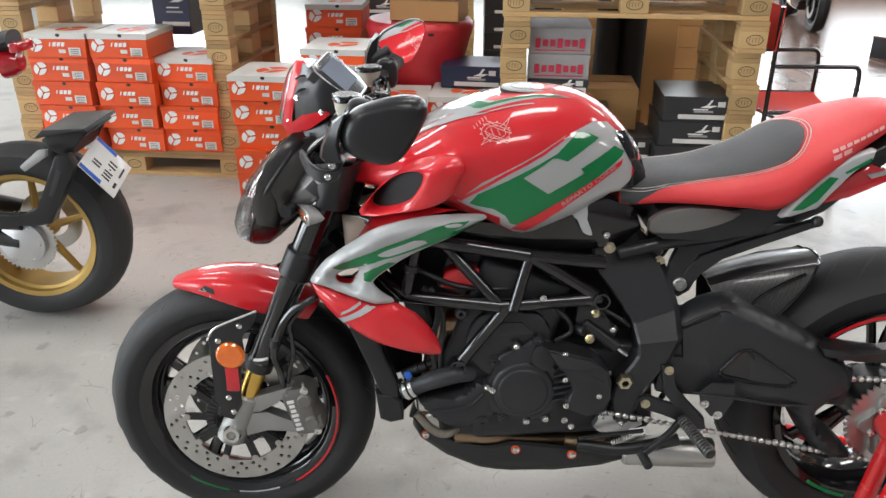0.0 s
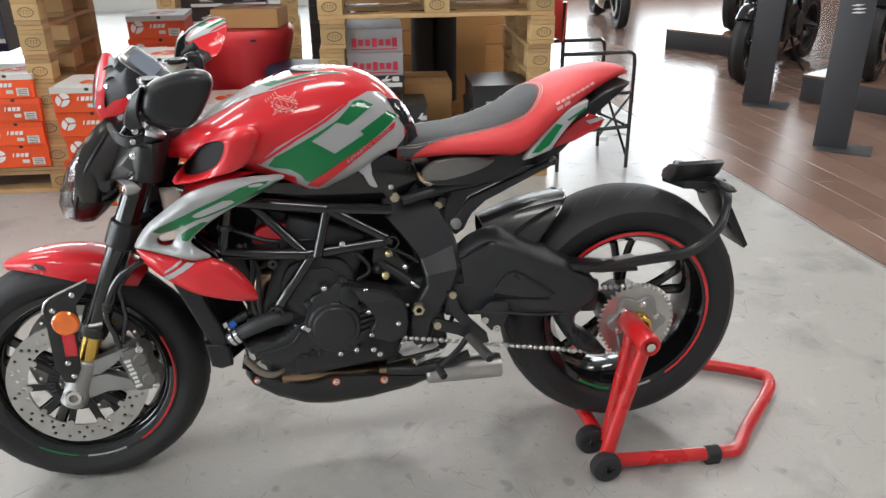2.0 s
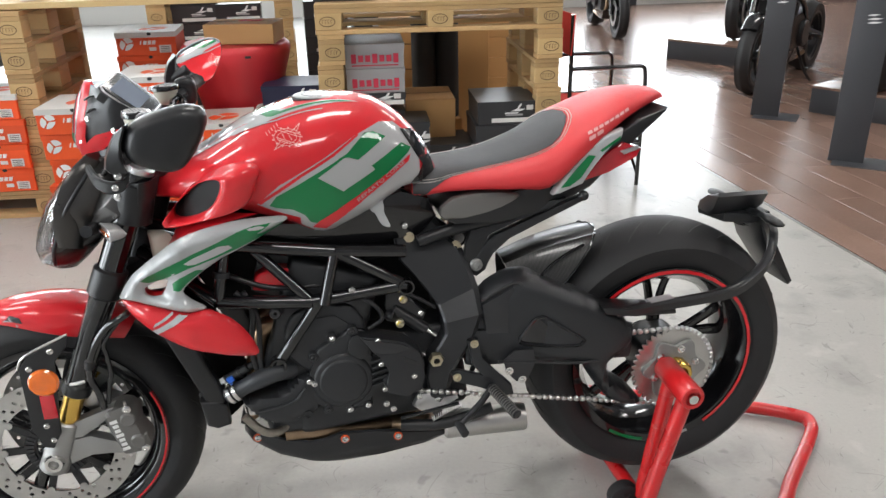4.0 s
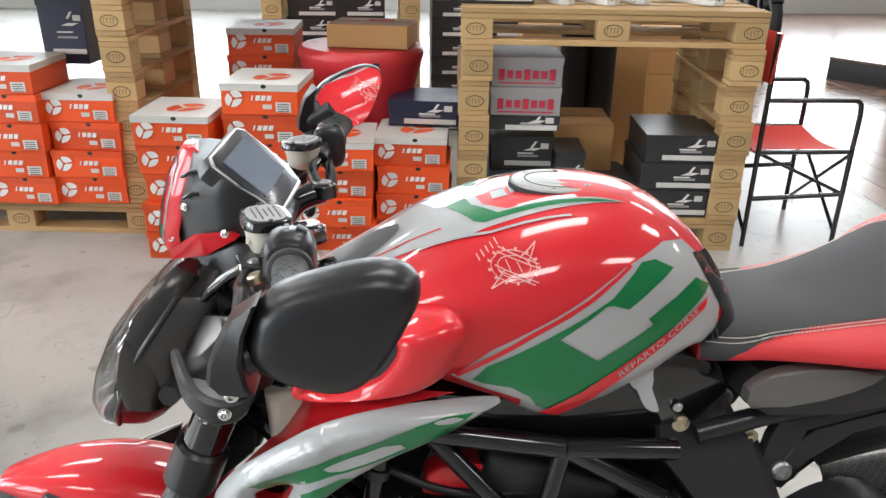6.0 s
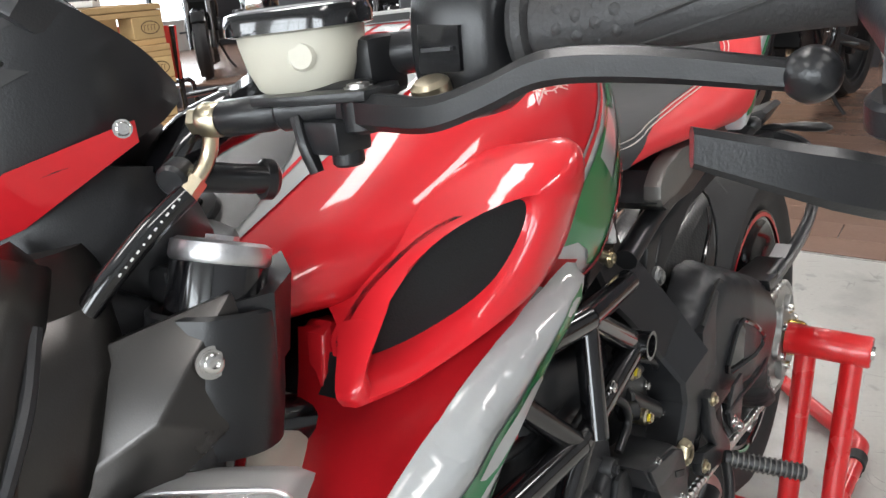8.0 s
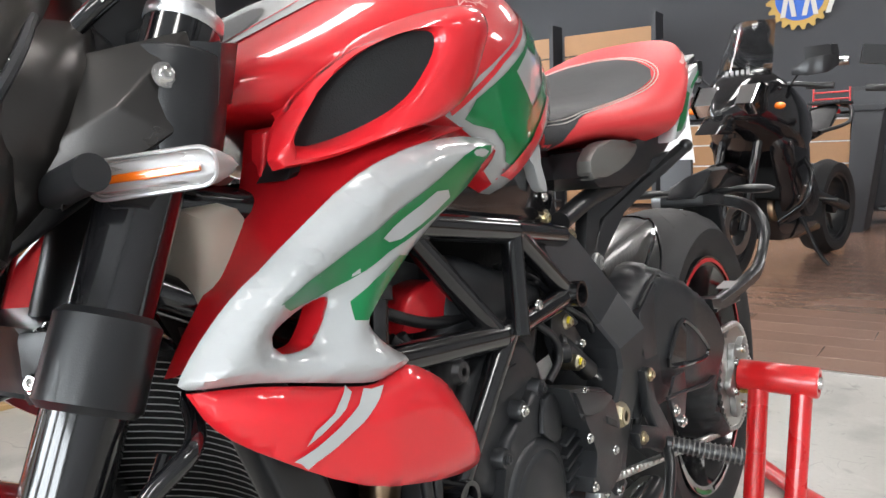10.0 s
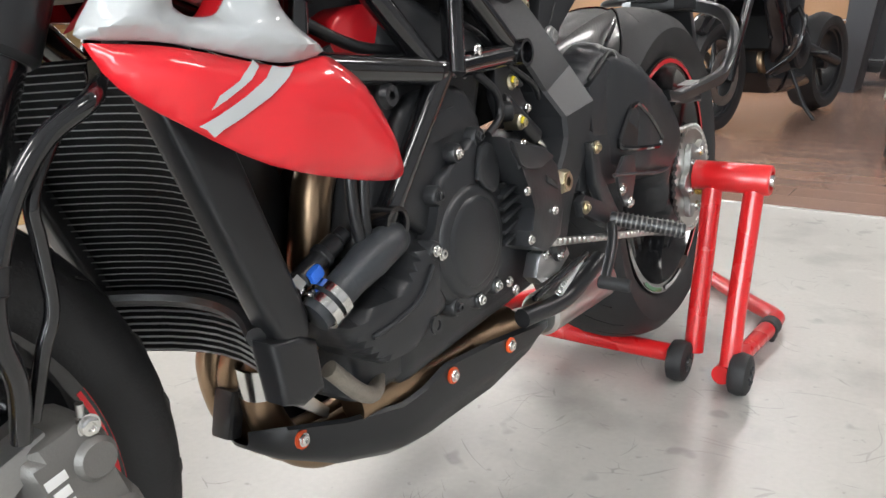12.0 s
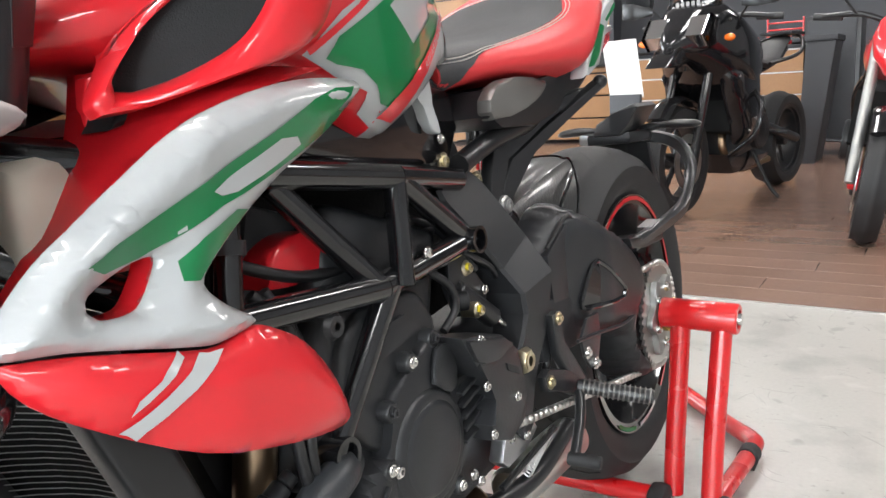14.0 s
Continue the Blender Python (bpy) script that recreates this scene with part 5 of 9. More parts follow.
for k, (lx, lz, w) in enumerate(((-0.516, 1.058, 0.034), (-0.514, 1.034, 0.026))):
    # Nothing is cut here; the film's black is the slot's shade.
    part("louvre", decal([(lx, lz), (lx + w * 0.5, lz + 0.006), (lx + w, lz + 0.002), (lx + w * 0.55, lz - 0.003), (lx + 0.004, lz - 0.009)], ctree, "y", -1.0, 0.001, 0.006), BLACKFLAT, cowl, "black film standing for a shaded slot in the cowl")
    hit = ctree.ray_cast(V(lx + w * 0.5, -1, lz + 0.008), V(0, 1, 0))[0]
    part("louvre_hood", tube([hit + V(-w * 0.55, 0.004, -0.007), hit + V(-w * 0.1, -0.0015, 0.0), hit + V(w * 0.5, 0.001, -0.004)], 0.0035, 8, 4, flat=0.6), BLACKP, cowl)
for s in (-1, 1):
    mp("cowl_chin", loft([[V(-0.549, -0.012 + s * 0.014, 0.958), V(-0.549, -0.012 + s * 0.011, 0.944), V(-0.54, -0.012 + s * 0.004, 0.946)], [V(-0.508, Cy + s * 0.074, 0.990), V(-0.500, Cy + s * 0.062, 0.958), V(-0.490, Cy + s * 0.05, 0.97)], [V(-0.455, Cy + s * 0.112, 1.006), V(-0.452, Cy + s * 0.107, 0.994), V(-0.448, Cy + s * 0.10, 0.998)]]), RED, "red chin under the cowl")
NY = -0.012


def nose_ring(x, w, z, d):
    """A section of the cowl nose, which is turned a little to the left."""
    row = [(d, -w), (d * 0.35, -w * 0.86), (0, -w * 0.45), (0, w * 0.45), (d * 0.35, w * 0.86), (d, w)]
    return [V(x + a - b * 0.22, NY + b, z) for a, b in row]


nose = mp("cowl_nose", loft([nose_ring(-0.550, 0.0076, 0.946, 0.02), nose_ring(-0.558, 0.0168, 0.962, 0.02), nose_ring(-0.560, 0.0252, 0.985, 0.022), nose_ring(-0.553, 0.0302, 1.02, 0.024), nose_ring(-0.541, 0.0302, 1.055, 0.024), nose_ring(-0.532, 0.0285, 1.074, 0.024), nose_ring(-0.526, 0.0265, 1.086, 0.022), nose_ring(-0.521, 0.024, 1.0915, 0.012), nose_ring(-0.514, 0.019, 1.0925, 0.006)]), RED, "red cowl nose with white and green edge", smooth=60)
ntree = tree_of(nose)
SHIELD = [(0.0, 0.963), (0.011, 0.972), (0.0185, 0.990), (0.0222, 1.015), (0.0218, 1.045), (0.0175, 1.070), (0.011, 1.080)]


def plaque(name, f, mat, lift, label="", low=None):
    """A layer of the shield on the nose, shrunk by f about its middle; low keeps only the part below that height."""
    half = [(y * f, 1.025 + (z - 1.025) * (1 - (1 - f) * 0.35)) for y, z in SHIELD]
    if low:
        half = [q for q in half if q[1] < low] + [(interp([(z, y) for y, z in half], low), low)]
    film(name, [(NY + y, z) for y, z in half] + [(NY - y, z) for y, z in reversed(half[1:])], mat, label, "x", -1.0, lift, parent=nose, tree=ntree, step=0.006)


plaque("white_edge", 1.0, WHITE, 0.0012, "white shield outline")
plaque("red_field", 0.88, RED, 0.0018)
plaque("green_tip", 0.88, GREEN, 0.0023, "green tip of the shield", 0.992)
plaque("white_line", 0.70, WHITE, 0.0028)
plaque("red_middle", 0.62, RED, 0.0033)
# White strokes stand for the emblem and for the pale reflection painted over it.
for ya, za, yb, zb in ((-0.007, 0.998, -0.002, 1.028), (0.0, 0.998, 0.0015, 1.034), (0.006, 1.002, 0.004, 1.026), (-0.008, 1.040, 0.007, 1.044)):
    d = V(yb - ya, zb - za, 0).normalized() * 0.0014
    film("emblem_and_glint_stroke", [(NY + ya - d.y - d.x, za + d.x - d.y), (NY + ya + d.y - d.x, za - d.x - d.y), (NY + yb + d.y + d.x, zb - d.x + d.y), (NY + yb - d.y + d.x, zb + d.x + d.y)], WHITE, "", "x", -1.0, 0.0037, parent=nose, tree=ntree, step=0.006)

def panel(f, z0, z1, bev):
    """The eight-sided outline of the display, shrunk by f."""
    return slab([(-0.052 * f, -0.050 * f), (-0.042 * f, -0.062 * f), (0.028 * f, -0.062 * f), (0.054 * f, -0.046 * f), (0.054 * f, 0.046 * f), (0.028 * f, 0.062 * f), (-0.042 * f, 0.062 * f), (-0.052 * f, 0.050 * f)], z0, z1, bev, axis="z")


dash = mp("dashboard", panel(1.05, -0.014, 0.007, 0.004), GREYP, "colour display dashboard in a dark frame")
dash.matrix_local = pose(-0.441, -0.014, 1.053, 12, 41, 0)
part("bezel", panel(1.0, 0.007, 0.009, 0.001), ALLOY, dash, "pale metal display bezel")
part("display", panel(0.94, 0.009, 0.0102, 0.0004), SCREEN, dash, "dark display glass")
part("screen_panel", box((0.064, 0.084, 0.0006), (-0.004, 0, 0.0107)), SCREENG, dash, "grey blue unlit screen")
for p in ((-0.518, -0.052, 1.022), (-0.543, -0.027, 0.974), (-0.463, -0.098, 1.003)):
    mp("cowl_bolt", bolt(p, 0.0038, (-0.5, -1, 0.1)), CHROME)
mp("dash_lower_cover", loft([[V(x, Cy + s1 * w, z) for s1, w, z in ((-1, w0, z0), (-1, w0 * 1.05, (z0 + z1) / 2), (-1, w0 * 0.9, z1), (1, w0 * 0.9, z1), (1, w0 * 1.05, (z0 + z1) / 2), (1, w0, z0))] for x, w0, z0, z1 in ((-0.53, 0.03, 0.93, 0.955), (-0.50, 0.06, 0.915, 0.975), (-0.46, 0.085, 0.905, 0.982), (-0.43, 0.092, 0.90, 0.975), (-0.405, 0.085, 0.905, 0.955), (-0.39, 0.06, 0.91, 0.935))]), BLACKP, "satin black cover under the display", smooth=40)
mp("ignition_shroud", box((0.06, 0.12, 0.05), (-0.43, Cy, 0.985), (0, 30, 0), 0.014, 3), BLACKP, "black bracket behind the cowl")

# -- handlebars
for s in (-1, 1):
    o = Cy
    riser = mp("bar_riser", merge(tube([(-0.42, o + s * 0.075, 0.965), (-0.40, o + s * 0.085, 0.985), (-0.368, o + s * 0.095, 0.995)], 0.017, 12, 5), lathe([(0, 0.008), (0.014, 0.008), (0.019, 0.005), (0.021, -0.012), (0, -0.012)], (-0.368, o + s * 0.095, 1.0), (0, 0, 1), 24)), BLACKG, "black handlebar riser")
    part("emblem_disc", lathe([(0, 0.0015), (0.013, 0.0015), (0.013, 0), (0, 0)], (-0.368, o + s * 0.095, 1.0085), (0, 0, 1), 24), ALLOY, riser)
    part("strut", merge(tube([(-0.37, o + s * 0.085, 1.0), (-0.385, o + s * 0.14, 1.015), (-0.378, o + s * 0.2, 1.02)], 0.008, 8), tube([(-0.355, o + s * 0.1, 0.995), (-0.36, o + s * 0.15, 1.01), (-0.368, o + s * 0.2, 1.018)], 0.008, 8)), BLACKG, riser)
    mp("handlebar", tube([(-0.378, o + s * 0.19, 1.02), (-0.368, o + s * 0.3, 1.028), (-0.352, o + s * 0.44, 1.036)], 0.011, 14), BLACKP)
    grip = mp("grip", lathe([(0, 0), (0.0165, 0), (0.0175, 0.002), (0.0175, 0.006), (0.0162, 0.009), (0.0160, 0.05), (0.0164, 0.11), (0.0168, 0.122), (0.0172, 0.124), (0.0172, 0.128), (0, 0.128)], (-0.365, o + s * 0.298, 1.0275), (0.014, s * 0.125, 0.007), 28), GRIP, "black rubber grip with raised dots and waves")
    gax = V(0.014, s * 0.125, 0.007).normalized()
    g0, gu, gv = V(-0.365, o + s * 0.298, 1.0275), V(0, 0, 1), V(-1, 0, 0)
    dots = []
    for k in range(4):
        for r in range(5):
            a = radians(-35 + 32 * r + (16 if k % 2 else 0))
            out = gv * math.cos(a) + gu * math.sin(a)
            dots.append(lathe([(0, 0.0012), (0.0018, 0.0009), (0.003, 0)], g0 + gax * (0.016 + 0.0085 * k) + out * 0.0158, out, 8))
    part("raised_dots", merge(*dots), GRIP, grip)
    for r in range(5):
        pts = []
        for k in range(6):
            a = radians(-50 + 38 * r + 9 * k)
            pts.append(g0 + gax * (0.05 + 0.011 * k) + (gv * math.cos(a) + gu * math.sin(a)) * 0.0162)
        part("raised_wave", tube(pts, 0.0011, 5, 2), GRIP, grip)
    part("flange", lathe([(0.012, 0), (0.021, 0.001), (0.0225, 0.004), (0.0215, 0.008), (0.0175, 0.010), (0.012, 0.01)], (-0.366, o + s * 0.29, 1.027), gax, 28, True), GRIP, grip)
    part("end_cap", rod((-0.3505, o + s * 0.427, 1.0345), (-0.3495, o + s * 0.436, 1.035), 0.0145, None, 20, 0.002), BLACKP, grip)
    sw = mp("switch_box", loft([oval((-0.369 + dx, o + s * y, 1.024 + dz), (1, 0, 0), (0, 0, 1), a, b, 24, 0.62) for y, a, b, dx, dz in ((0.243, 0.014, 0.018, 0, 0.002), (0.2445, 0.021, 0.027, 0, 0), (0.248, 0.0245, 0.0325, 0, 0), (0.262, 0.026, 0.035, 0, -0.001), (0.278, 0.025, 0.033, 0, 0), (0.286, 0.0225, 0.028, 0, 0.001), (0.289, 0.018, 0.022, 0, 0.002))]), BLACKP, "black switch housing", smooth=50)
    part("rocker", loft([[V(-0.392 - dx, o + s * y, z) for y, z in ((0.252, 1.014), (0.2745, 1.014), (0.2755, 1.034), (0.254, 1.036))] for dx in (0.0, 0.0035, 0.0050)]), BLACKG, sw, "gloss black rocker switch")
    part("rocker_rib", box((0.004, 0.016, 0.0016), (-0.3975, o + s * 0.264, 1.0245)), GREYP, sw)
    for k in range(3):
        part("icon", box((0.004, 0.0035, 0.0006), (-0.372 + 0.001 * k, o + s * (0.253 + 0.009 * k), 1.0592), (0, 0, 20)), BOXGR, sw)
    part("button", box((0.012, 0.012, 0.007), (-0.357, o + s * 0.262, 1.056), (0, 30, 0), 0.0025), GREYP, sw)
    per = mp("lever_perch", merge(
        lathe([(0, 0), (0.0085, 0), (0.0095, 0.002), (0.0095, 0.03), (0.0088, 0.032), (0.0088, 0.036), (0.0105, 0.038), (0.0105, 0.085), (0.008, 0.09), (0, 0.09)], (-0.424, o + s * 0.142, 1.0), (0.02, s * 0.08, 0.004), 20),
        slab([(-0.43, o + s * 0.172), (-0.418, o + s * 0.168), (-0.392, o + s * 0.185), (-0.388, o + s * 0.232), (-0.402, o + s * 0.243), (-0.422, o + s * 0.238), (-0.43, o + s * 0.21)], 1.006, 1.011, 0.0015, axis="z"),
        box((0.026, 0.022, 0.03), (-0.384, o + s * 0.216, 1.018), (0, 0, s * 10), 0.006),
        rod((-0.411, o + s * 0.226, 0.990), (-0.411, o + s * 0.226, 1.010), 0.0095, None, 16, 0.002)), BLACKP, "black master cylinder and lever clamp")
    part("adjuster_prong", flat_bar([(-0.418, o + s * 0.192, 1.0), (-0.421, o + s * 0.196, 0.985), (-0.421, o + s * 0.2, 0.972)], [0.012, 0.009, 0.006], 0.006, (1, 0, 0), 3), BLACKP, per)
    part("adjuster_block", merge(box((0.022, 0.028, 0.017), (-0.412, o + s * 0.208, 0.989), (0, 0, s * 8), 0.003), rod((-0.412, o + s * 0.214, 0.974), (-0.412, o + s * 0.214, 0.983), 0.008, None, 16, 0.0015)), BLACKP, per)
    part("pivot_bolt", bolt((-0.411, o + s * 0.226, 1.0110), 0.0055, (0, 0, 1), 0.002), STEEL, per)
    part("adjuster_knob", merge(lathe([(0, 0.009), (0.007, 0.009), (0.0095, 0.007), (0.0095, 0.001), (0.007, -0.001), (0, -0.001)], (-0.402, o + s * 0.262, 1.0035), (-0.3, 0, 1), 12)), BRASS, per, "knurled brass adjuster")
    part("banjo", merge(lathe([(0, 0), (0.0085, 0), (0.0095, 0.002), (0.0095, 0.010), (0.0085, 0.012), (0, 0.012)], (-0.4245, o + s * 0.142, 1.0), (-0.02, -s * 0.08, 0), 20), rod((-0.4285, o + s * 0.124, 1.0), (-0.427, o + s * 0.130, 1.0), 0.0075, None, 6)), BRASS, per, "zinc-yellow banjo bolt")
    part("elbow", tube([(-0.427, o + s * 0.134, 0.994), (-0.428, o + s * 0.131, 0.984), (-0.432, o + s * 0.129, 0.976), (-0.438, o + s * 0.127, 0.970)], 0.0042, 10, 5), BRASS, per)
    part("elbow_nut", merge(rod((-0.437, o + s * 0.127, 0.971), (-0.446, o + s * 0.125, 0.963), 0.0065, None, 6), rod((-0.445, o + s * 0.125, 0.964), (-0.449, o + s * 0.124, 0.960), 0.0055, None, 14)), BRASS, per)
    lev = mp("lever", flat_bar([(-0.410, o + s * 0.215, 1.001), (-0.417, o + s * 0.245, 1.0), (-0.418, o + s * 0.272, 0.999), (-0.412, o + s * 0.297, 1.006), (-0.407, o + s * 0.322, 1.0145), (-0.402, o + s * 0.36, 1.0135), (-0.399, o + s * 0.412, 1.0065)], [0.017, 0.017, 0.0155, 0.0145, 0.0145, 0.014, 0.011], 0.0125, (0, 0, 1), 6, 0.42), BLACKP, "black hand lever with a ball end", smooth=30)
    part("ball_end", lathe([(0.010 * math.sin(a), -0.010 * math.cos(a)) for a in np.linspace(0, math.pi, 12)], (-0.3995, o + s * 0.419, 1.0065), (0, 1, 0), 22), BLACKP, lev)
    rc, ru = V(-0.403, o + s * 0.187, 0), V(0.33, s * 0.94, 0).normalized()
    rv = V(-0.94, s * 0.33, 0).normalized()
    res = mp("fluid_reservoir", loft([oval(rc + V(0, 0, z), ru, rv, a, b, 28, 0.8) for a, b, z in ((0.013, 0.010, 1.0065), (0.019, 0.014, 1.008), (0.025, 0.018, 1.013), (0.029, 0.0205, 1.022), (0.0315, 0.0225, 1.034), (0.032, 0.023, 1.0395))]), MILKY, "milky fluid reservoir with a black lid", smooth=50)
    part("lid", loft([oval(rc + V(0, 0, z), ru, rv, a, b, 28, 0.62) for a, b, z in ((0.0325, 0.0235, 1.039), (0.0355, 0.026, 1.040), (0.0355, 0.026, 1.0455), (0.034, 0.0245, 1.0495), (0.031, 0.0215, 1.0505))]), BLACKG, res, "black reservoir lid", 50)
    part("print_plate", loft([oval(rc + V(0, 0, z), ru, rv, 0.0295, 0.020, 28, 0.7) for z in (1.0497, 1.0513)]), BOXGR, res, "grey plate with fine print")
    for k in range(5):
        part("print_bar", box((0.042 - 0.008 * (k % 3), 0.0014, 0.0004), rc + rv * (-0.012 + 0.006 * k) + V(0, 0, 1.0516), (0, 0, math.degrees(math.atan2(ru.y, ru.x)))), BLACKFLAT, res)
    for k in (-1, 1):
        part("lid_bolt", bolt(rc + ru * (0.0315 * k) + V(0, 0, 1.0505), 0.003, (0, 0, 1), 0.002), GREYP, res)
    part("level_window", lathe([(0, 0.0015), (0.006, 0.0015), (0.0075, 0)], rc + rv * 0.0205 + ru * 0.008 + V(0, 0, 1.028), rv, 14), MILKY, res)
    # bar-end mirror, folded in
    yb = o + s * 0.445
    MIR = [(-0.372, 1.060), (-0.350, 1.078), (-0.301, 1.092), (-0.272, 1.094), (-0.254, 1.086), (-0.249, 1.072), (-0.254, 1.054), (-0.273, 1.019), (-0.292, 0.997), (-0.312, 0.990), (-0.335, 0.994), (-0.368, 1.008), (-0.379, 1.030)]
    mcx, mcz = -0.318, 1.045
    mir = mp("mirror", loft([[V(mcx + (a - mcx) * k, yb + s * dy, mcz + (b - mcz) * k) for a, b in lens_loop(MIR, 4)] for k, dy in ((0.25, 0.033), (0.55, 0.032), (0.76, 0.029), (0.88, 0.024), (0.95, 0.017), (0.99, 0.008), (1.0, 0.0), (0.985, -0.006), (0.95, -0.008))]), BLACKP, "satin black bar-end mirror housing", smooth=40)
    part("mirror_glass", slab([(mcx + (a - mcx) * 0.95, mcz + (b - mcz) * 0.95) for a, b in lens_loop(MIR, 4)], yb - s * 0.0095, yb - s * 0.0085, 0), MIRROR, mir, "mirror glass")
    strip = [(-0.388, 1.056, -0.366, 1.070), (-0.397, 1.040, -0.376, 1.046), (-0.406, 1.020, -0.380, 1.024), (-0.409, 1.004, -0.376, 1.004), (-0.402, 0.996, -0.372, 0.998)]
    part("mirror_arm", loft([[V(a, yb - s * 0.004, b), V(a - 0.001, yb + s * 0.012, b), V(a + 0.004, yb + s * 0.023, b + 0.001), V(c - 0.003, yb + s * 0.029, d), V(c, yb + s * 0.026, d), V(c, yb - s * 0.004, d)] for a, b, c, d in strip]), BLACKP, mir, "satin black mirror arm", 34)
    part("arm_root", merge(rod((-0.348, o + s * 0.432, 1.034), (-0.39, yb + s * 0.008, 1.012), 0.0125, None, 18, 0.002), rod((-0.392, yb + s * 0.0, 0.998), (-0.388, yb, 0.985), 0.011, None, 18, 0.002)), GREYP, mir)
    part("arm_bolt", bolt((-0.392, yb + s * 0.0125, 0.991), 0.0045, (0, s, 0)), CHROME, mir)
    if s > 0:
        mir.matrix_local = Matrix.Translation((-0.36, yb - 0.05, 1.085)) @ pose(0, 0, 0, 6, -8, 16) @ Matrix.Translation((0.33, -yb, -1.05))
    guard = mp("lever_guard", flat_bar([(-0.376, yb, 0.996), (-0.386, yb + s * 0.002, 0.975), (-0.408, yb + s * 0.001, 0.970), (-0.430, yb - s * 0.014, 0.978), (-0.449, yb - s * 0.052, 0.992)], [0.014, 0.018, 0.021, 0.02, 0.013], 0.0085, (0.1, 0, 1), 6, 0.3), BLACKP, "black lever guard", smooth=30)
    part("bolt", bolt((-0.40, yb + s * 0.0055, 0.971), 0.0042, (0, s, 0)), CHROME, guard)
    hose = mp("brake_hose", tube([(-0.444, o + s * 0.126, 0.965), (-0.468, o + s * 0.116, 0.948), (-0.492, o + s * 0.104, 0.925), (-0.507, o + s * 0.092, 0.905), (-0.507, o + s * 0.082, 0.897), (-0.492, o + s * 0.074, 0.900), (-0.47, o + s * 0.05, 0.905)], 0.0068, 12, 8), BLACKG, "black brake hose with a line of pale print")
    for k in range(11):
        f = 0.12 + 0.056 * k
        q = V(-0.444 - 0.060 * f, o + s * (0.1325 - 0.026 * f), 0.969 - 0.055 * f)
        part("print_bar", box((0.0022 if k % 3 else 0.0012, 0.0004, 0.0011), q + V(-0.002, s * 0.0015, 0.0018), (0, -42, s * 22)), INKW, hose)
    part("hose_clamp", merge(rod((-0.436, o + s * 0.116, 0.975), (-0.450, o + s * 0.122, 0.972), 0.009, None, 16, 0.002), tube([(-0.43, o + s * 0.12, 0.97), (-0.41, o + s * 0.127, 0.964), (-0.395, o + s * 0.13, 0.96)], 0.0085, 12, 4), rod((-0.395, o + s * 0.126, 0.960), (-0.385, o + s * 0.13, 0.957), 0.012, None, 16, 0.003)), BLACKP, hose, "black hose clamp")
for s in (-1, 1):
    mp("brake_hose", tube([(-0.455, s * 0.10, 0.655), (-0.491, s * 0.15, 0.637), (-0.529, s * 0.15, 0.614), (-0.557, s * 0.15, 0.579), (-0.576, s * 0.15, 0.533), (-0.579, s * 0.147, 0.498), (-0.571, s * 0.14, 0.464), (-0.57, s * 0.125, 0.42)], 0.0072, 12), BLACKG, "black rubber brake hose")
    mp("brake_hose", tube([(-0.50, s * 0.13, 0.63), (-0.54, s * 0.145, 0.582), (-0.541, s * 0.143, 0.55), (-0.540, s * 0.14, 0.505), (-0.549, s * 0.135, 0.477), (-0.56, s * 0.125, 0.43)], 0.0052, 10), BLACKG, "thin black sensor hose")
    mp("hose_joint", rod((-0.5735, s * 0.149, 0.545), (-0.5775, s * 0.149, 0.525), 0.0095, None, 14, 0.002), BLACKP)

# -- seat and tail
SEAT = [  # x, half width, top, bottom
    (0.115, 0.105, 0.872, 0.815), (0.15, 0.115, 0.876, 0.820), (0.20, 0.125, 0.882, 0.828), (0.27, 0.14, 0.890, 0.832), (0.34, 0.156, 0.908, 0.829), (0.40, 0.165, 0.934, 0.826),
    (0.45, 0.163, 0.965, 0.868), (0.50, 0.150, 0.986, 0.908), (0.55, 0.128, 1.006, 0.943), (0.60, 0.104, 1.019, 0.970), (0.652, 0.074, 1.022, 0.989), (0.685, 0.045, 1.016, 0.995), (0.70, 0.02, 1.006, 0.995)]


def seat_ring(x, w, zt, zb):
    ring = []
    for k in range(36):
        a = 2 * math.pi * k / 36
        c, s = math.cos(a), math.sin(a)
        zm = zb + (zt - zb) * 0.42
        ring.append(V(x, -0.03 * min(1.0, (x - 0.1) / 0.2) + w * math.copysign(abs(c) ** 0.72, c), zm + (zt - zm if s > 0 else zm - zb) * math.copysign(abs(s) ** 0.82, s)))
    return ring


sx = np.linspace(SEAT[0][0], SEAT[-1][0], 34)
scol = []
for j in range(1, 4):
    line = spline([V(r[0], 0, r[j]) for r in SEAT], 8)
    scol.append(np.interp(sx, [p.x for p in line], [p.z for p in line]))
seat = mp("seat", loft([seat_ring(float(x), *[float(c[i]) for c in scol]) for i, x in enumerate(sx)]), REDVINYL, "red vinyl seat with a black inset and pale stitching", smooth=60)
stree = tree_of(seat)
HALFPAD = [(0.472, -0.03), (0.466, -0.075), (0.452, -0.112), (0.432, -0.142), (0.41, -0.151), (0.374, -0.147), (0.32, -0.135), (0.273, -0.125), (0.207, -0.119), (0.182, -0.118), (0.157, -0.112), (0.117, -0.095)]
PAD = [(a, -0.06 - b) for a, b in reversed(HALFPAD)] + HALFPAD[1:]
part("pad_inset", decal(PAD, stree, "z", 2.0, 0.0022, 0.012), LEATHER, seat, "black grippy seat inset", 60)
FRONT = [(0.117, 0.872), (0.17, 0.879), (0.23, 0.884), (0.245, 0.879), (0.207, 0.871), (0.182, 0.862), (0.157, 0.846), (0.127, 0.815), (0.117, 0.815)]
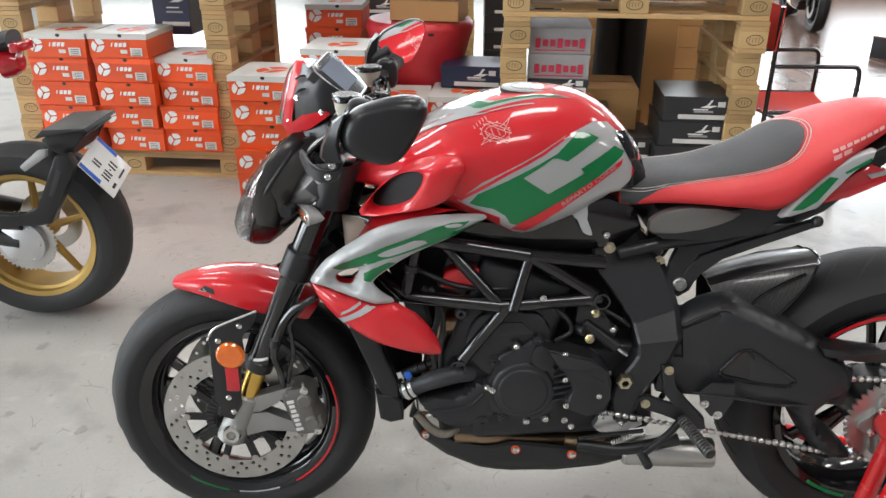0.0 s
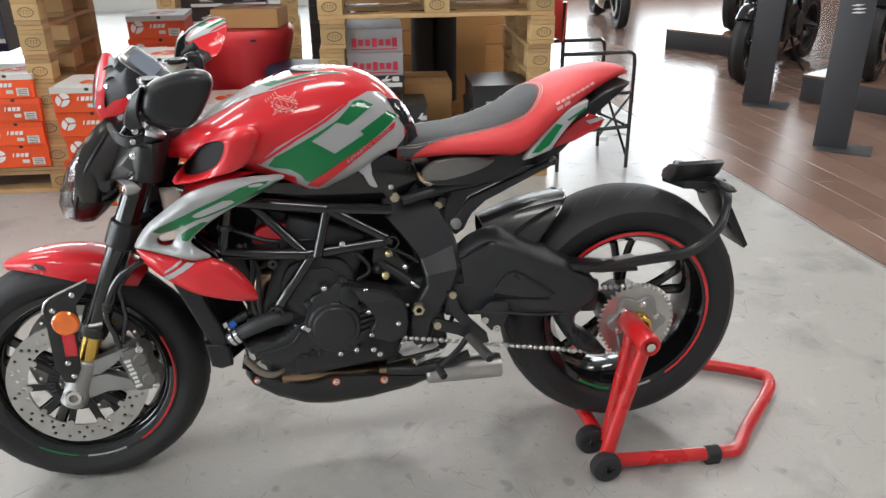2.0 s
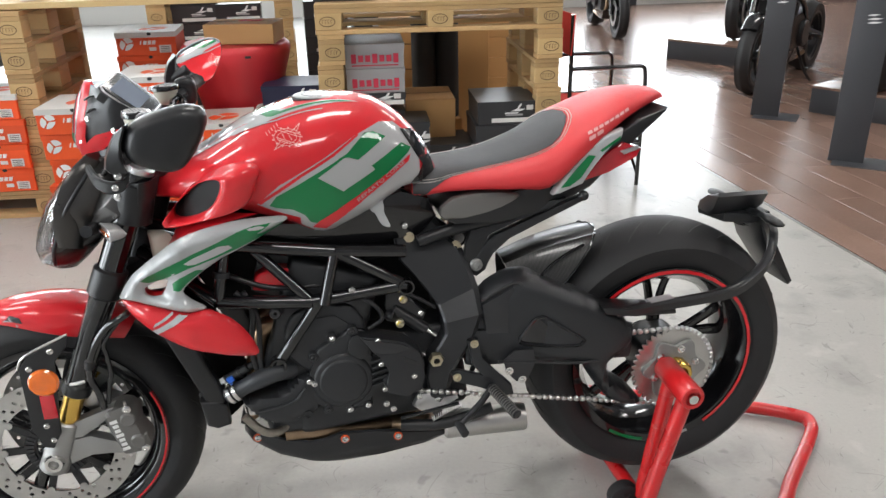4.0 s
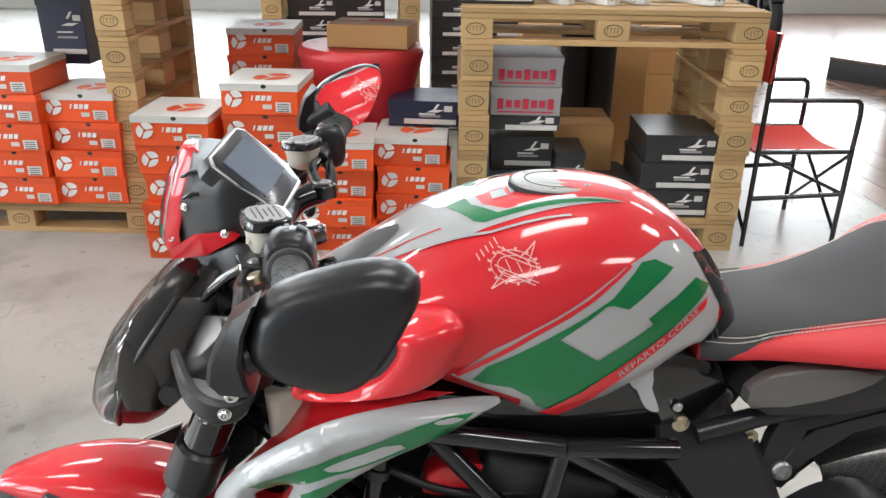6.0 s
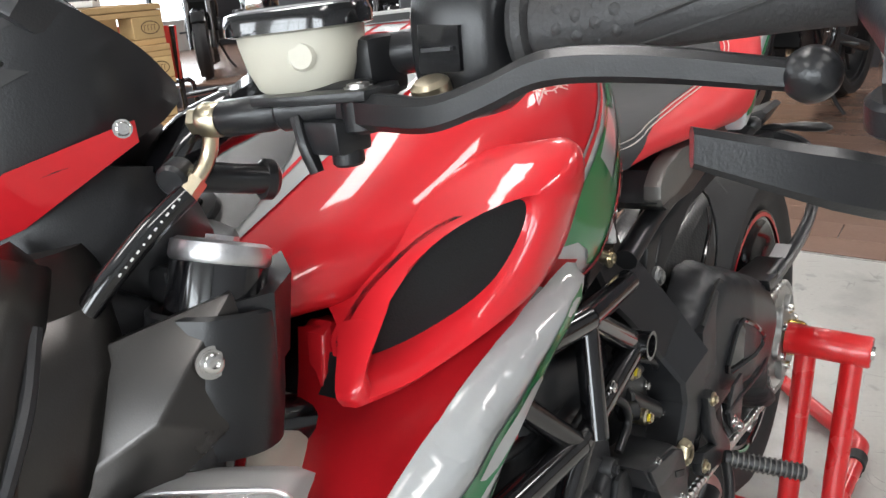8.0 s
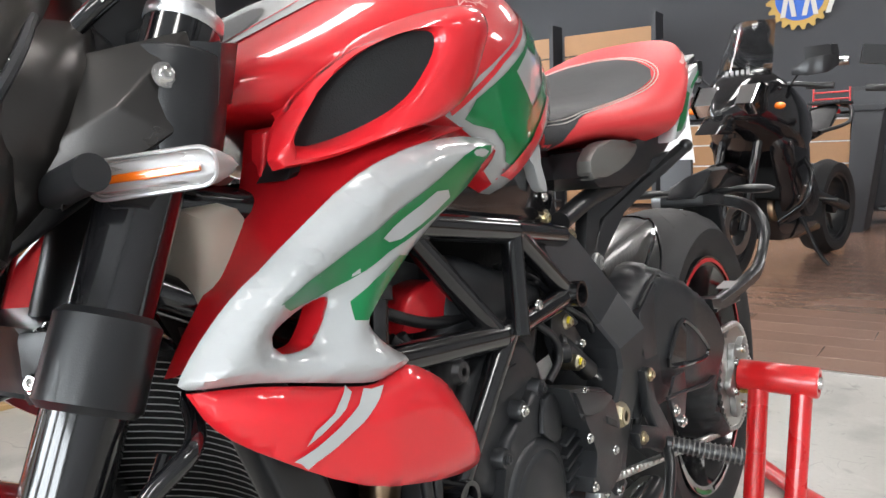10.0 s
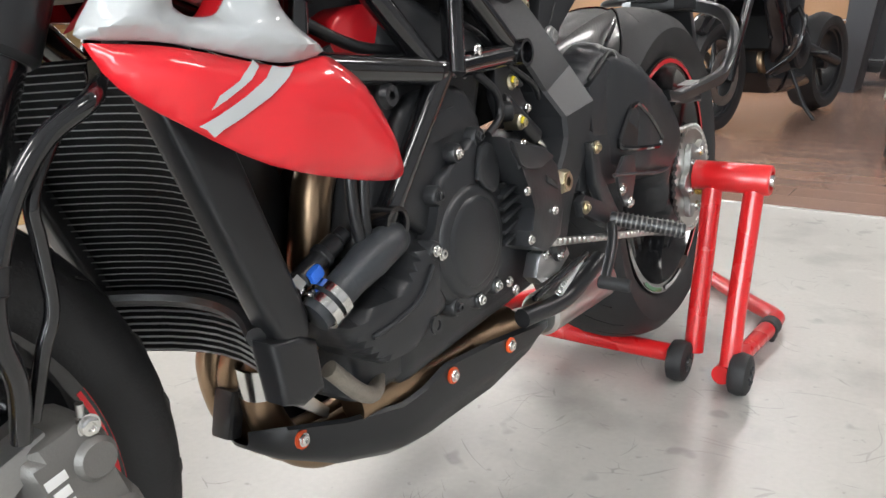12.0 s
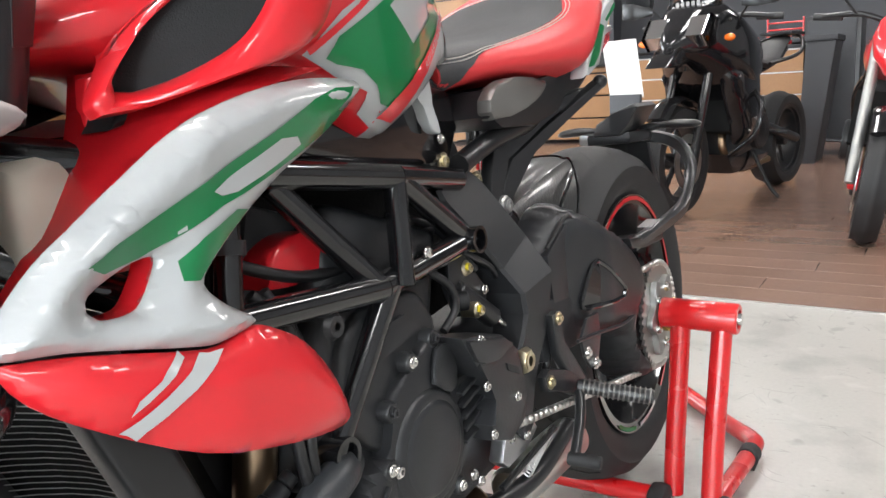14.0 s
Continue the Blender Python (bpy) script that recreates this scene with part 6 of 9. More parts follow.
for s in (-1.0, 1.0):
    part("front_inset", decal(FRONT, stree, "y", s, 0.002, 0.01), LEATHER, seat, "", 60)
stitches = []
loop = spline([V(a, b, 0) for a, b in PAD], 16)
for off in (0.0035, 0.0095):
    for i in range(0, len(loop) - 1):
        a, b = loop[i], loop[i + 1]
        cen = V(0.3, 0, 0)
        pa = a + (a - cen).normalized() * off
        pb = a + (b - a) * 0.62 + (a - cen).normalized() * off
        ha, hb = stree.ray_cast(V(pa.x, pa.y, 2), V(0, 0, -1))[0], stree.ray_cast(V(pb.x, pb.y, 2), V(0, 0, -1))[0]
        if ha and hb:
            stitches.append(rod(ha + V(0, 0, 0.002), hb + V(0, 0, 0.002), 0.0009, None, 5))
part("stitching", merge(*stitches), THREAD, seat, "pale seat stitching")
part("lettering_bars", merge(*[decal([(0.478 + k * 0.013, 0.949 + k * 0.0052), (0.488 + k * 0.013, 0.953 + k * 0.0052), (0.488 + k * 0.013, 0.958 + k * 0.0052), (0.478 + k * 0.013, 0.954 + k * 0.0052)], stree, "y", -1.0, 0.002) for k in range(8)], *[decal([(0.478 + k * 0.019, 0.938 + k * 0.008), (0.493 + k * 0.019, 0.944 + k * 0.008), (0.493 + k * 0.019, 0.951 + k * 0.008), (0.478 + k * 0.019, 0.945 + k * 0.008)], stree, "y", -1.0, 0.002) for k in range(2)]), PALEFOIL, seat, "pale lettering bars on the seat")
for s in (-1, 1):
    m = -0.03
    tail = mp("tail_panel", slab([(0.403, 0.826), (0.422, 0.858), (0.466, 0.907), (0.511, 0.942), (0.555, 0.958), (0.552, 0.940), (0.508, 0.912), (0.484, 0.873), (0.468, 0.846), (0.418, 0.830)], m + s * 0.125, m + s * 0.152, 0.006, 3), WHITE, "white tail side panel with a green flash")
    part("green_flash", slab([(0.420, 0.842), (0.450, 0.877), (0.479, 0.908), (0.494, 0.905), (0.463, 0.860), (0.439, 0.844)], m + s * 0.152, m + s * 0.1535, 0), GREEN, tail)
    part("green_flash", slab([(0.504, 0.916), (0.548, 0.944), (0.547, 0.937), (0.508, 0.913)], m + s * 0.152, m + s * 0.1535, 0), GREEN, tail)
    mp("tail_light", slab([(0.482, 0.844), (0.51, 0.886), (0.544, 0.909), (0.569, 0.924), (0.610, 0.908), (0.601, 0.889), (0.537, 0.858)], m + s * 0.05, m + s * 0.122, 0.006, 2), TAILRED, "red tail light")
    mp("rear_blinker", slab([(0.56, 0.905), (0.60, 0.915), (0.605, 0.908), (0.57, 0.897)], m + s * 0.118, m + s * 0.126, 0.002), ALLOY)
mp("tail_underside", slab([(0.17, 0.785), (0.19, 0.82), (0.42, 0.835), (0.545, 0.93), (0.60, 0.968), (0.672, 0.990), (0.655, 0.972), (0.58, 0.92), (0.54, 0.868), (0.50, 0.828), (0.42, 0.788), (0.30, 0.766), (0.2, 0.768)], -0.145, 0.085, 0.012), BLACKP, "satin black tail underside")
for s in (-1, 1):
    m = -0.02
    mp("under_seat_panel", slab([(0.169, 0.806), (0.194, 0.825), (0.243, 0.834), (0.338, 0.828), (0.326, 0.812), (0.267, 0.791), (0.176, 0.780)], m + s * 0.105, m + s * 0.128, 0.006, curve=2), CALIPER if s < 0 else BLACKP, "silver-grey panel under the seat")
    mp("rear_subframe", tube([(0.12, s * 0.12, 0.73), (0.22, s * 0.118, 0.755), (0.36, s * 0.115, 0.775), (0.46, s * 0.105, 0.80)], 0.014, 10), BLACKP)
    low = slab([(0.238, 0.640), (0.252, 0.630), (0.274, 0.645), (0.290, 0.688), (0.316, 0.713), (0.36, 0.728), (0.474, 0.778), (0.474, 0.792), (0.37, 0.752), (0.29, 0.722), (0.268, 0.70), (0.252, 0.67)], 0.088, 0.108, 0.004, 2)
    upp = slab([(0.228, 0.648), (0.224, 0.675), (0.230, 0.708), (0.242, 0.74), (0.268, 0.762), (0.342, 0.778), (0.40, 0.785), (0.44, 0.787), (0.40, 0.764), (0.30, 0.742), (0.278, 0.726), (0.262, 0.69), (0.256, 0.65)], 0.086, 0.1055, 0.004, 2)
    for bm in (low, upp):
        for v in bm.verts:
            v.co.y = s * (v.co.y + max(0.0, v.co.x - 0.33) * 0.55)
            v.co.z += max(0.0, v.co.x - 0.33) * 0.24
        if s < 0:
            bmesh.ops.reverse_faces(bm, faces=bm.faces)
    arm = mp("grab_arm", low, BLACKP, "flat black rear hanger arm with a rounded tip")
    part("brace", upp, BLACKP, arm)
    part("tip", lathe([(0.0115 * math.sin(a), -0.0115 * math.cos(a)) for a in np.linspace(0, math.pi, 8)], (0.472, s * 0.178, 0.82), (0, 1, 0), 14), BLACKP, arm)
    mp("hanger_bolt", merge(rod((0.252, s * 0.08, 0.659), (0.252, s * 0.113, 0.659), 0.0145, None, 24, 0.003), bolt((0.252, s * 0.113, 0.659), 0.009, (0, s, 0))), SATINAL)

# -- frame
def tr(s, a, b, r=0.0135):
    return rod((a[0], s * a[1], a[2]), (b[0], s * b[1], b[2]), r, None, 14)


A, B, C = (-0.28, 0.14, 0.765), (-0.06, 0.15, 0.735), (0.09, 0.132, 0.715)
D, E, F = (-0.305, 0.15, 0.645), (-0.115, 0.158, 0.63), (0.087, 0.14, 0.641)
FOLDS = [  # front edge x, z, depth; rear edge x, z, depth
    (0.088, 0.79, 0.098, 0.13, 0.793, 0.092), (0.073, 0.762, 0.102, 0.168, 0.768, 0.09), (0.072, 0.73, 0.107, 0.196, 0.722, 0.09), (0.078, 0.69, 0.119, 0.222, 0.70, 0.098), (0.104, 0.659, 0.128, 0.236, 0.664, 0.118),
    (0.156, 0.588, 0.147, 0.249, 0.618, 0.145), (0.165, 0.553, 0.170, 0.253, 0.568, 0.178), (0.166, 0.525, 0.172, 0.236, 0.517, 0.177), (0.154, 0.503, 0.172, 0.222, 0.49, 0.176), (0.127, 0.466, 0.171, 0.203, 0.46, 0.173),
    (0.121, 0.425, 0.170, 0.185, 0.43, 0.172), (0.130, 0.372, 0.167, 0.172, 0.37, 0.167), (0.146, 0.357, 0.165, 0.158, 0.357, 0.165)]
for s in (-1, 1):
    for a, b, r in ((A, B, 0.0145), (B, C, 0.0145), (D, E, 0.0145), (E, F, 0.0145), (A, D, 0.013), ((-0.225, 0.135, 0.748), E, 0.0125), (B, (-0.09, 0.168, 0.625), 0.0125), (B, F, 0.0135), ((-0.10, 0.158, 0.63), (-0.198, 0.143, 0.487), 0.0135), ((-0.44, 0.05, 0.80), A, 0.018), ((-0.46, 0.05, 0.74), D, 0.016)):
        mp("frame_tube", tr(s, a, b, r), BLACKG, "gloss black trellis frame tube")
    mp("tube_socket", lathe([(0.013, -0.012), (0.017, -0.012), (0.017, 0.016), (0.013, 0.016)], (0.087, s * 0.148, 0.641), (0, 1, 0), 20, True), BLACKG)
    mp("tube_socket", lathe([(0.013, -0.012), (0.018, -0.012), (0.018, 0.016), (0.013, 0.016)], (-0.198, s * 0.150, 0.487), (0, 1, 0), 20, True), BLACKG)
    sec = []
    for fx, fz, fy, bx, bz, by in FOLDS:
        sec.append([V(fx, s * 0.078, fz), V(fx, s * (fy - 0.005), fz), V(fx + 0.005, s * fy, fz), V(bx - 0.013, s * by, bz), V(bx, s * (by - 0.011), bz), V(bx, s * 0.072, bz)])
    pl = mp("pivot_plate", loft(sec), CAST, "satin black cast frame side plate with folded facets", smooth=8)
    part("pivot_bolt", merge(lathe([(0.009, 0.012), (0.015, 0.012), (0.018, 0.006), (0.018, 0), (0.009, 0)], (0.143, s * 0.170, 0.470), (0, s, 0), 6), lathe([(0.007, 0.014), (0.012, 0.014), (0.012, 0), (0.007, 0)], (0.143, s * 0.170, 0.470), (0, s, 0), 20)), BRASS, pl, "pale zinc pivot nut")
    for q in ((0.104, 0.106, 0.737), (0.21, 0.089, 0.702)):
        part("bolt", merge(lathe([(0, 0.003), (0.0115, 0.003), (0.0115, 0), (0, 0)], (q[0], s * q[1], q[2]), (0, s, 0), 20), bolt((q[0], s * q[1] + s * 0.003, q[2]), 0.0065, (0, s, 0))), BRASS, pl)
    # Flat black disc; the hole's dark inside is colour only.
    part("plate_hole_shade", lathe([(0, 0), (0.011, 0)], (0.152, s * 0.1675, 0.378), (0, s, 0), 20), BLACKFLAT, pl)
# Airbox enlarged and near black; deep shade behind the tubes is in its colour.
mp("airbox", slab([(-0.38, 0.74), (-0.30, 0.81), (0.10, 0.77), (0.12, 0.70), (0.05, 0.60), (-0.2, 0.60), (-0.31, 0.60)], -0.085, 0.085, 0.02), MESH, "airbox block, near black for the deep shade behind the frame")
for s in (-1, 1):
    bm = slab([(-0.225, 0.808), (-0.14, 0.797), (-0.06, 0.786), (0.0, 0.812), (0.05, 0.836), (0.09, 0.842), (0.15, 0.82), (0.168, 0.775), (0.125, 0.735), (-0.05, 0.742), (-0.2, 0.77)], s * 0.09, s * 0.136, 0.008, 2)
    for v in bm.verts:
        v.co.y -= s * max(0.0, v.co.x + 0.02) * 0.22
    utc = mp("under_tank_cover", bm, BLACKG, "gloss black cover under the tank")
    part("bolt", bolt((0.095, s * 0.112, 0.765), 0.005, (0, s, 0)), CHROME, utc)
# Near-black block added so the gap behind the frame reads as dark.
mp("frame_gap_block", slab([(-0.02, 0.54), (0.0, 0.69), (0.13, 0.70), (0.15, 0.56)], -0.10, 0.10, 0.01), MESH, "added near-black block closing the gap behind the frame")
mp("red_coil_cover", slab([(-0.235, 0.655), (-0.228, 0.682), (-0.202, 0.697), (-0.165, 0.698), (-0.140, 0.686), (-0.15, 0.668), (-0.185, 0.653)], -0.128, 0.128, 0.012, 3, curve=3), RED, "red plastic cover behind the frame tubes")
mp("cable_tie", lathe([(0.0135, -0.006), (0.017, -0.006), (0.017, 0.006), (0.0135, 0.006)], (-0.293, -0.145, 0.705), (0.2, 0.08, 1), 16, True), GREYP)
mp("coolant_bottle", slab([(-0.43, 0.71), (-0.435, 0.79), (-0.37, 0.80), (-0.365, 0.715)], -0.1, 0.08, 0.02, 3), MILKY, "milky coolant bottle behind the fork")

# -- engine
case = mp("crankcase", box((0.4, 0.25, 0.22), (0.02, 0, 0.41), (0, -5, 0), 0.03, 3), CAST, "satin black engine crankcase")
part("cylinder_block", box((0.2, 0.27, 0.28), (-0.10, 0, 0.56), (0, 18, 0), 0.02, 3), CAST, case)
part("oil_sump", box((0.2, 0.24, 0.14), (-0.14, 0, 0.36), None, 0.03, 3), CAST, case)
COVER = [(-0.124, 0.482), (-0.112, 0.518), (-0.072, 0.534), (-0.05, 0.552), (-0.014, 0.552), (0.003, 0.53), (0.008, 0.497), (-0.001, 0.474), (0.008, 0.44), (0.006, 0.40), (-0.012, 0.37), (-0.05, 0.358), (-0.10, 0.366), (-0.128, 0.395), (-0.14, 0.436)]
UPPER = [(-0.178, 0.50), (-0.180, 0.56), (-0.155, 0.60), (-0.115, 0.612), (-0.052, 0.612), (-0.022, 0.592), (-0.005, 0.545), (-0.05, 0.48), (-0.12, 0.45)]
for s in (-1, 1):
    up = mp("upper_engine_cover", slab(UPPER, s * 0.11, s * 0.146, 0.010, 3, curve=2), CAST, "black cam drive cover")
    part("rib", slab([(-0.165, 0.545), (-0.14, 0.585), (-0.07, 0.59), (-0.04, 0.565), (-0.08, 0.56), (-0.135, 0.555)], s * 0.146, s * 0.151, 0.004), CAST, up)
    cov = mp("engine_cover", slab(COVER, s * 0.12, s * 0.158, 0.009, 3, curve=3), CAST, "round-edged black engine side cover")
    part("raised_disc", lathe([(0, 0.010), (0.046, 0.010), (0.05, 0.0085), (0.053, 0.006), (0.06, 0.006), (0.064, 0.003), (0.066, 0), (0, 0)], (-0.062, s * 0.158, 0.436), (0, s, 0), 48), CAST, cov)
    part("upper_boss", slab([(-0.05, 0.505), (-0.04, 0.542), (-0.015, 0.542), (-0.004, 0.52), (-0.004, 0.495), (-0.02, 0.485)], s * 0.158, s * 0.166, 0.006, 2, curve=2), CAST, cov)
    for a, b in ((-0.08, 0.54), (-0.136, 0.443), (-0.012, 0.368), (-0.052, 0.362), (-0.10, 0.368), (-0.122, 0.50), (-0.035, 0.553), (0.006, 0.515)):
        lug = part("lug", lathe([(0, 0.006), (0.0095, 0.006), (0.0115, 0.003), (0.0115, -0.03), (0, -0.03)], (a, s * 0.154, b), (0, s, 0), 18), CAST, cov)
        part("bolt", bolt((a, s * 0.160, b), 0.005, (0, s, 0)), CHROME if s < 0 and (a, b) in ((-0.08, 0.54), (-0.136, 0.443), (-0.012, 0.368), (-0.052, 0.362)) else GREYP, lug)
head = mp("cylinder_head", box((0.17, 0.19, 0.10), (-0.15, 0, 0.66), (0, 18, 0), 0.015, 2), CAST)
part("cam_cover", slab([(-0.19, 0.48), (-0.17, 0.60), (-0.10, 0.625), (-0.04, 0.60), (-0.05, 0.54), (-0.12, 0.50)], -0.13, 0.13, 0.012), CAST, head)
pump = mp("water_pump_cover", pillow([(-0.285, 0.406), (-0.262, 0.413), (-0.217, 0.418), (-0.185, 0.426), (-0.165, 0.446), (-0.136, 0.455), (-0.116, 0.434), (-0.118, 0.40), (-0.112, 0.371), (-0.143, 0.359), (-0.172, 0.343), (-0.218, 0.341), (-0.262, 0.372)], -1, 0.137, 0.022, 0.014, 0.085, 0.009, 2), CAST, "black boxy water pump cover")
part("rib", tube([(-0.25, -0.160, 0.385), (-0.21, -0.161, 0.390), (-0.17, -0.161, 0.402), (-0.145, -0.161, 0.43)], 0.003, 6), CAST, pump)
part("drain_hole", lathe([(0.006, 0.001), (0.0105, 0.001), (0.0105, -0.002), (0.006, -0.002)], (-0.145, -0.161, 0.362), (0, -1, 0), 18, True), GREYP, pump)
part("bolt", bolt((-0.125, -0.160, 0.437), 0.0058), CHROME, pump)
spr = mp("sprocket_cover", slab([(-0.024, 0.551), (0.001, 0.545), (0.072, 0.527), (0.105, 0.50), (0.116, 0.47), (0.115, 0.44), (0.108, 0.405), (0.07, 0.392), (0.03, 0.408), (0.024, 0.430), (0.046, 0.454), (0.034, 0.483), (0.004, 0.507)], -0.188, -0.13, 0.007), CAST, "angular black sprocket cover with vents")
part("facet", slab([(-0.015, 0.545), (0.066, 0.525), (0.088, 0.512), (0.05, 0.503), (0.02, 0.507), (0.002, 0.515)], -0.1925, -0.186, 0.003), GREYP, spr)
# Proud black sliver paints the shade of a slot.
part("slot", slab([(0.07, 0.492), (0.098, 0.478), (0.10, 0.468), (0.072, 0.482)], -0.1895, -0.1875, 0.0005), BLACKFLAT, spr)
# Solid black block gives the shade seen between the vent slats.
vent = mp("vent_shade", slab([(0.0, 0.49), (0.05, 0.49), (0.055, 0.45), (0.04, 0.41), (0.005, 0.42)], -0.155, -0.12, 0.004), BLACKFLAT, "solid black block standing for the shade behind the vent slats")
for k in range(5):
    part("vent_slat", box((0.05, 0.02, 0.0045), (0.024, -0.157, 0.423 + 0.0145 * k), (0, -14, 0), 0.001), CAST, vent)
for a, b in ((0.016, 0.537), (0.020, 0.480), (0.025, 0.419), (0.091, 0.442)):
    part("bolt", bolt((a, -0.187, b), 0.0048), CHROME, spr)
inj = mp("solenoid", rod((0.055, -0.135, 0.585), (0.128, -0.142, 0.53), 0.014, None, 14, 0.003), BLACKP, "black solenoid with yellow paint marks")
part("bracket", slab([(0.045, 0.63), (0.075, 0.632), (0.095, 0.60), (0.13, 0.57), (0.12, 0.545), (0.06, 0.55), (0.04, 0.59)], -0.138, -0.125, 0.004), BLACKP, inj)
part("plug", rod((0.125, -0.142, 0.533), (0.15, -0.145, 0.515), 0.0055, None, 12), CHROME, inj)
part("cap", rod((0.045, -0.135, 0.572), (0.06, -0.15, 0.572), 0.0125, None, 16, 0.002), BLACKP, inj)
for q in ((0.081, -0.136, 0.606), (0.069, -0.154, 0.557)):
    part("fitting", merge(lathe([(0, 0.006), (0.007, 0.006), (0.010, 0.003), (0.010, -0.02), (0, -0.02)], q, (0, -1, 0), 16), bolt((q[0], q[1] - 0.006, q[2]), 0.0055)), BRASS, inj, "zinc fitting")
    part("paint_mark", box((0.006, 0.003, 0.009), (q[0] - 0.004, q[1] - 0.0075, q[2] + 0.003), (0, 25, 0), 0.001), YELLOW, inj)
for a, b in ((0.080, 0.606), (0.118, 0.57)):
    part("bolt", bolt((a, -0.139, b), 0.005), CHROME, inj)
for a, b, c in ((-0.03, 0.648, 0.16), (-0.045, 0.625, 0.15), (0.215, 0.512, 0.152), (0.181, 0.43, 0.152), (0.104, 0.378, 0.165), (0.146, 0.366, 0.165), (0.03, 0.36, 0.15), (0.045, 0.345, 0.15)):
    mp("engine_bolt", bolt((a, -c, b), 0.0055), CHROME)
mp("frame_grommet", lathe([(0.004, 0.006), (0.010, 0.006), (0.0135, 0), (0.004, 0)], (-0.193, -0.158, 0.612), (0, -1, 0), 20), GREYP)
mp("frame_grommet", lathe([(0.003, 0.005), (0.008, 0.005), (0.011, 0), (0.003, 0)], (-0.006, -0.12, 0.672), (0, -1, 0), 18), GREYP)
for pts, r in (([(-0.02, -0.14, 0.63), (0.02, -0.15, 0.60), (0.03, -0.15, 0.57), (0.0, -0.15, 0.55)], 0.005), ([(0.05, -0.13, 0.645), (0.09, -0.14, 0.62), (0.125, -0.145, 0.60), (0.15, -0.14, 0.58)], 0.004), ([(-0.27, -0.14, 0.66), (-0.24, -0.15, 0.62), (-0.25, -0.15, 0.53), (-0.24, -0.15, 0.46)], 0.006), ([(-0.255, -0.14, 0.66), (-0.23, -0.15, 0.6), (-0.235, -0.15, 0.5), (-0.225, -0.15, 0.45)], 0.006), ([(-0.3, -0.12, 0.70), (-0.2, -0.13, 0.66), (-0.1, -0.13, 0.655), (0.04, -0.12, 0.66)], 0.006), ([(0.20, -0.14, 0.60), (0.205, -0.16, 0.54), (0.235, -0.165, 0.47), (0.225, -0.16, 0.42)], 0.006), ([(0.10, -0.14, 0.60), (0.05, -0.12, 0.66), (-0.02, -0.11, 0.69)], 0.005)):
    mp("wiring", tube(pts, r), BLACKP, "black wiring loom")

# -- radiator, oil cooler, hoses
def fin_panel(name, top, bottom, half, n, bow, mat, label, thick=0.0032):
    p = mp(name, loft([[V(x + 0.012 + bow * (1 - (y / half) ** 2), y, z) for y in np.linspace(-half, half, 13)] + [V(x + 0.035 + bow * (1 - (y / half) ** 2), y, z) for y in np.linspace(half, -half, 13)] for x, z in (top, bottom)]), MESH, label)
    for k in range(n):
        f = (k + 0.5) / n
        x, z = top[0] + (bottom[0] - top[0]) * f, top[1] + (bottom[1] - top[1]) * f
        part("fin", tube([(x + 0.008 + bow * (1 - (y / half) ** 2), y, z) for y in np.linspace(-half, half, 9)], thick, 4, 1, smooth=False, flat=0.7), mat, p)
    return p


# Fin colour is paled to carry the highlight along the fin edges.
FINM = material("pale_fin_edge", (0.4, 0.4, 0.39), 0.42, metal=0.6)
fin_panel("radiator", (-0.455, 0.665), (-0.358, 0.415), 0.13, 34, 0.045, FINM, "curved black radiator with fine fins", 0.0009)
fin_panel("oil_cooler", (-0.372, 0.418), (-0.362, 0.356), 0.13, 8, 0.05, FINM, "curved black oil cooler with fins", 0.0017)
# Black block added to keep the space behind the radiator dark.
mp("radiator_gap_block", slab([(-0.35, 0.68), (-0.29, 0.68), (-0.24, 0.50), (-0.215, 0.42), (-0.255, 0.42)], -0.06, 0.06, 0.008), BLACKP, "added black block closing the gap behind the radiator")
mp("cooler_top", tube([(-0.368 + 0.05 * (1 - (y / 0.13) ** 2), y, 0.422) for y in np.linspace(-0.13, 0.13, 9)], 0.009, 8, 2), BLACKP, "black oil cooler top rail")
for s in (-1, 1):
    mp("radiator_side_tank", slab([(-0.462, 0.675), (-0.41, 0.68), (-0.319, 0.43), (-0.321, 0.408), (-0.343, 0.402), (-0.36, 0.42)], s * 0.118, s * 0.150, 0.008, 3), BLACKP, "black radiator side tank")
    mp("cooler_side_tank", slab([(-0.371, 0.420), (-0.335, 0.416), (-0.316, 0.405), (-0.312, 0.356), (-0.34, 0.349), (-0.362, 0.358)], s * 0.120, s * 0.153, 0.008, 3), BLACKP, "black oil cooler side tank")
mp("radiator_hose", tube([(-0.312, -0.146, 0.424), (-0.28, -0.152, 0.442), (-0.24, -0.157, 0.462), (-0.205, -0.153, 0.47), (-0.17, -0.13, 0.462)], 0.0185, 18, 6, rad=[0.017, 0.0175, 0.0175, 0.0205, 0.0195, 0.019, 0.019]), HOSE, "black rubber radiator hose")
mp("hose_clamp", merge(*[lathe([(0.0185, -0.0045), (0.0215, -0.0045), (0.0215, 0.0045), (0.0185, 0.0045)], (-0.302 + k * 0.012, -0.148 - 0.002 * k, 0.4295 + 0.0068 * k), (0.85, -0.15, 0.48), 24, True) for k in range(2)]), CHROME, "bright steel hose clamp")
sens = mp("hose_sensor", merge(rod((-0.312, -0.132, 0.457), (-0.262, -0.136, 0.483), 0.0105, None, 14, 0.002), rod((-0.262, -0.136, 0.483), (-0.25, -0.137, 0.489), 0.0085, None, 14, 0.002), rod((-0.285, -0.134, 0.471), (-0.278, -0.1345, 0.4745), 0.0125, None, 14, 0.001)), BLACKP, "black hose coupling")
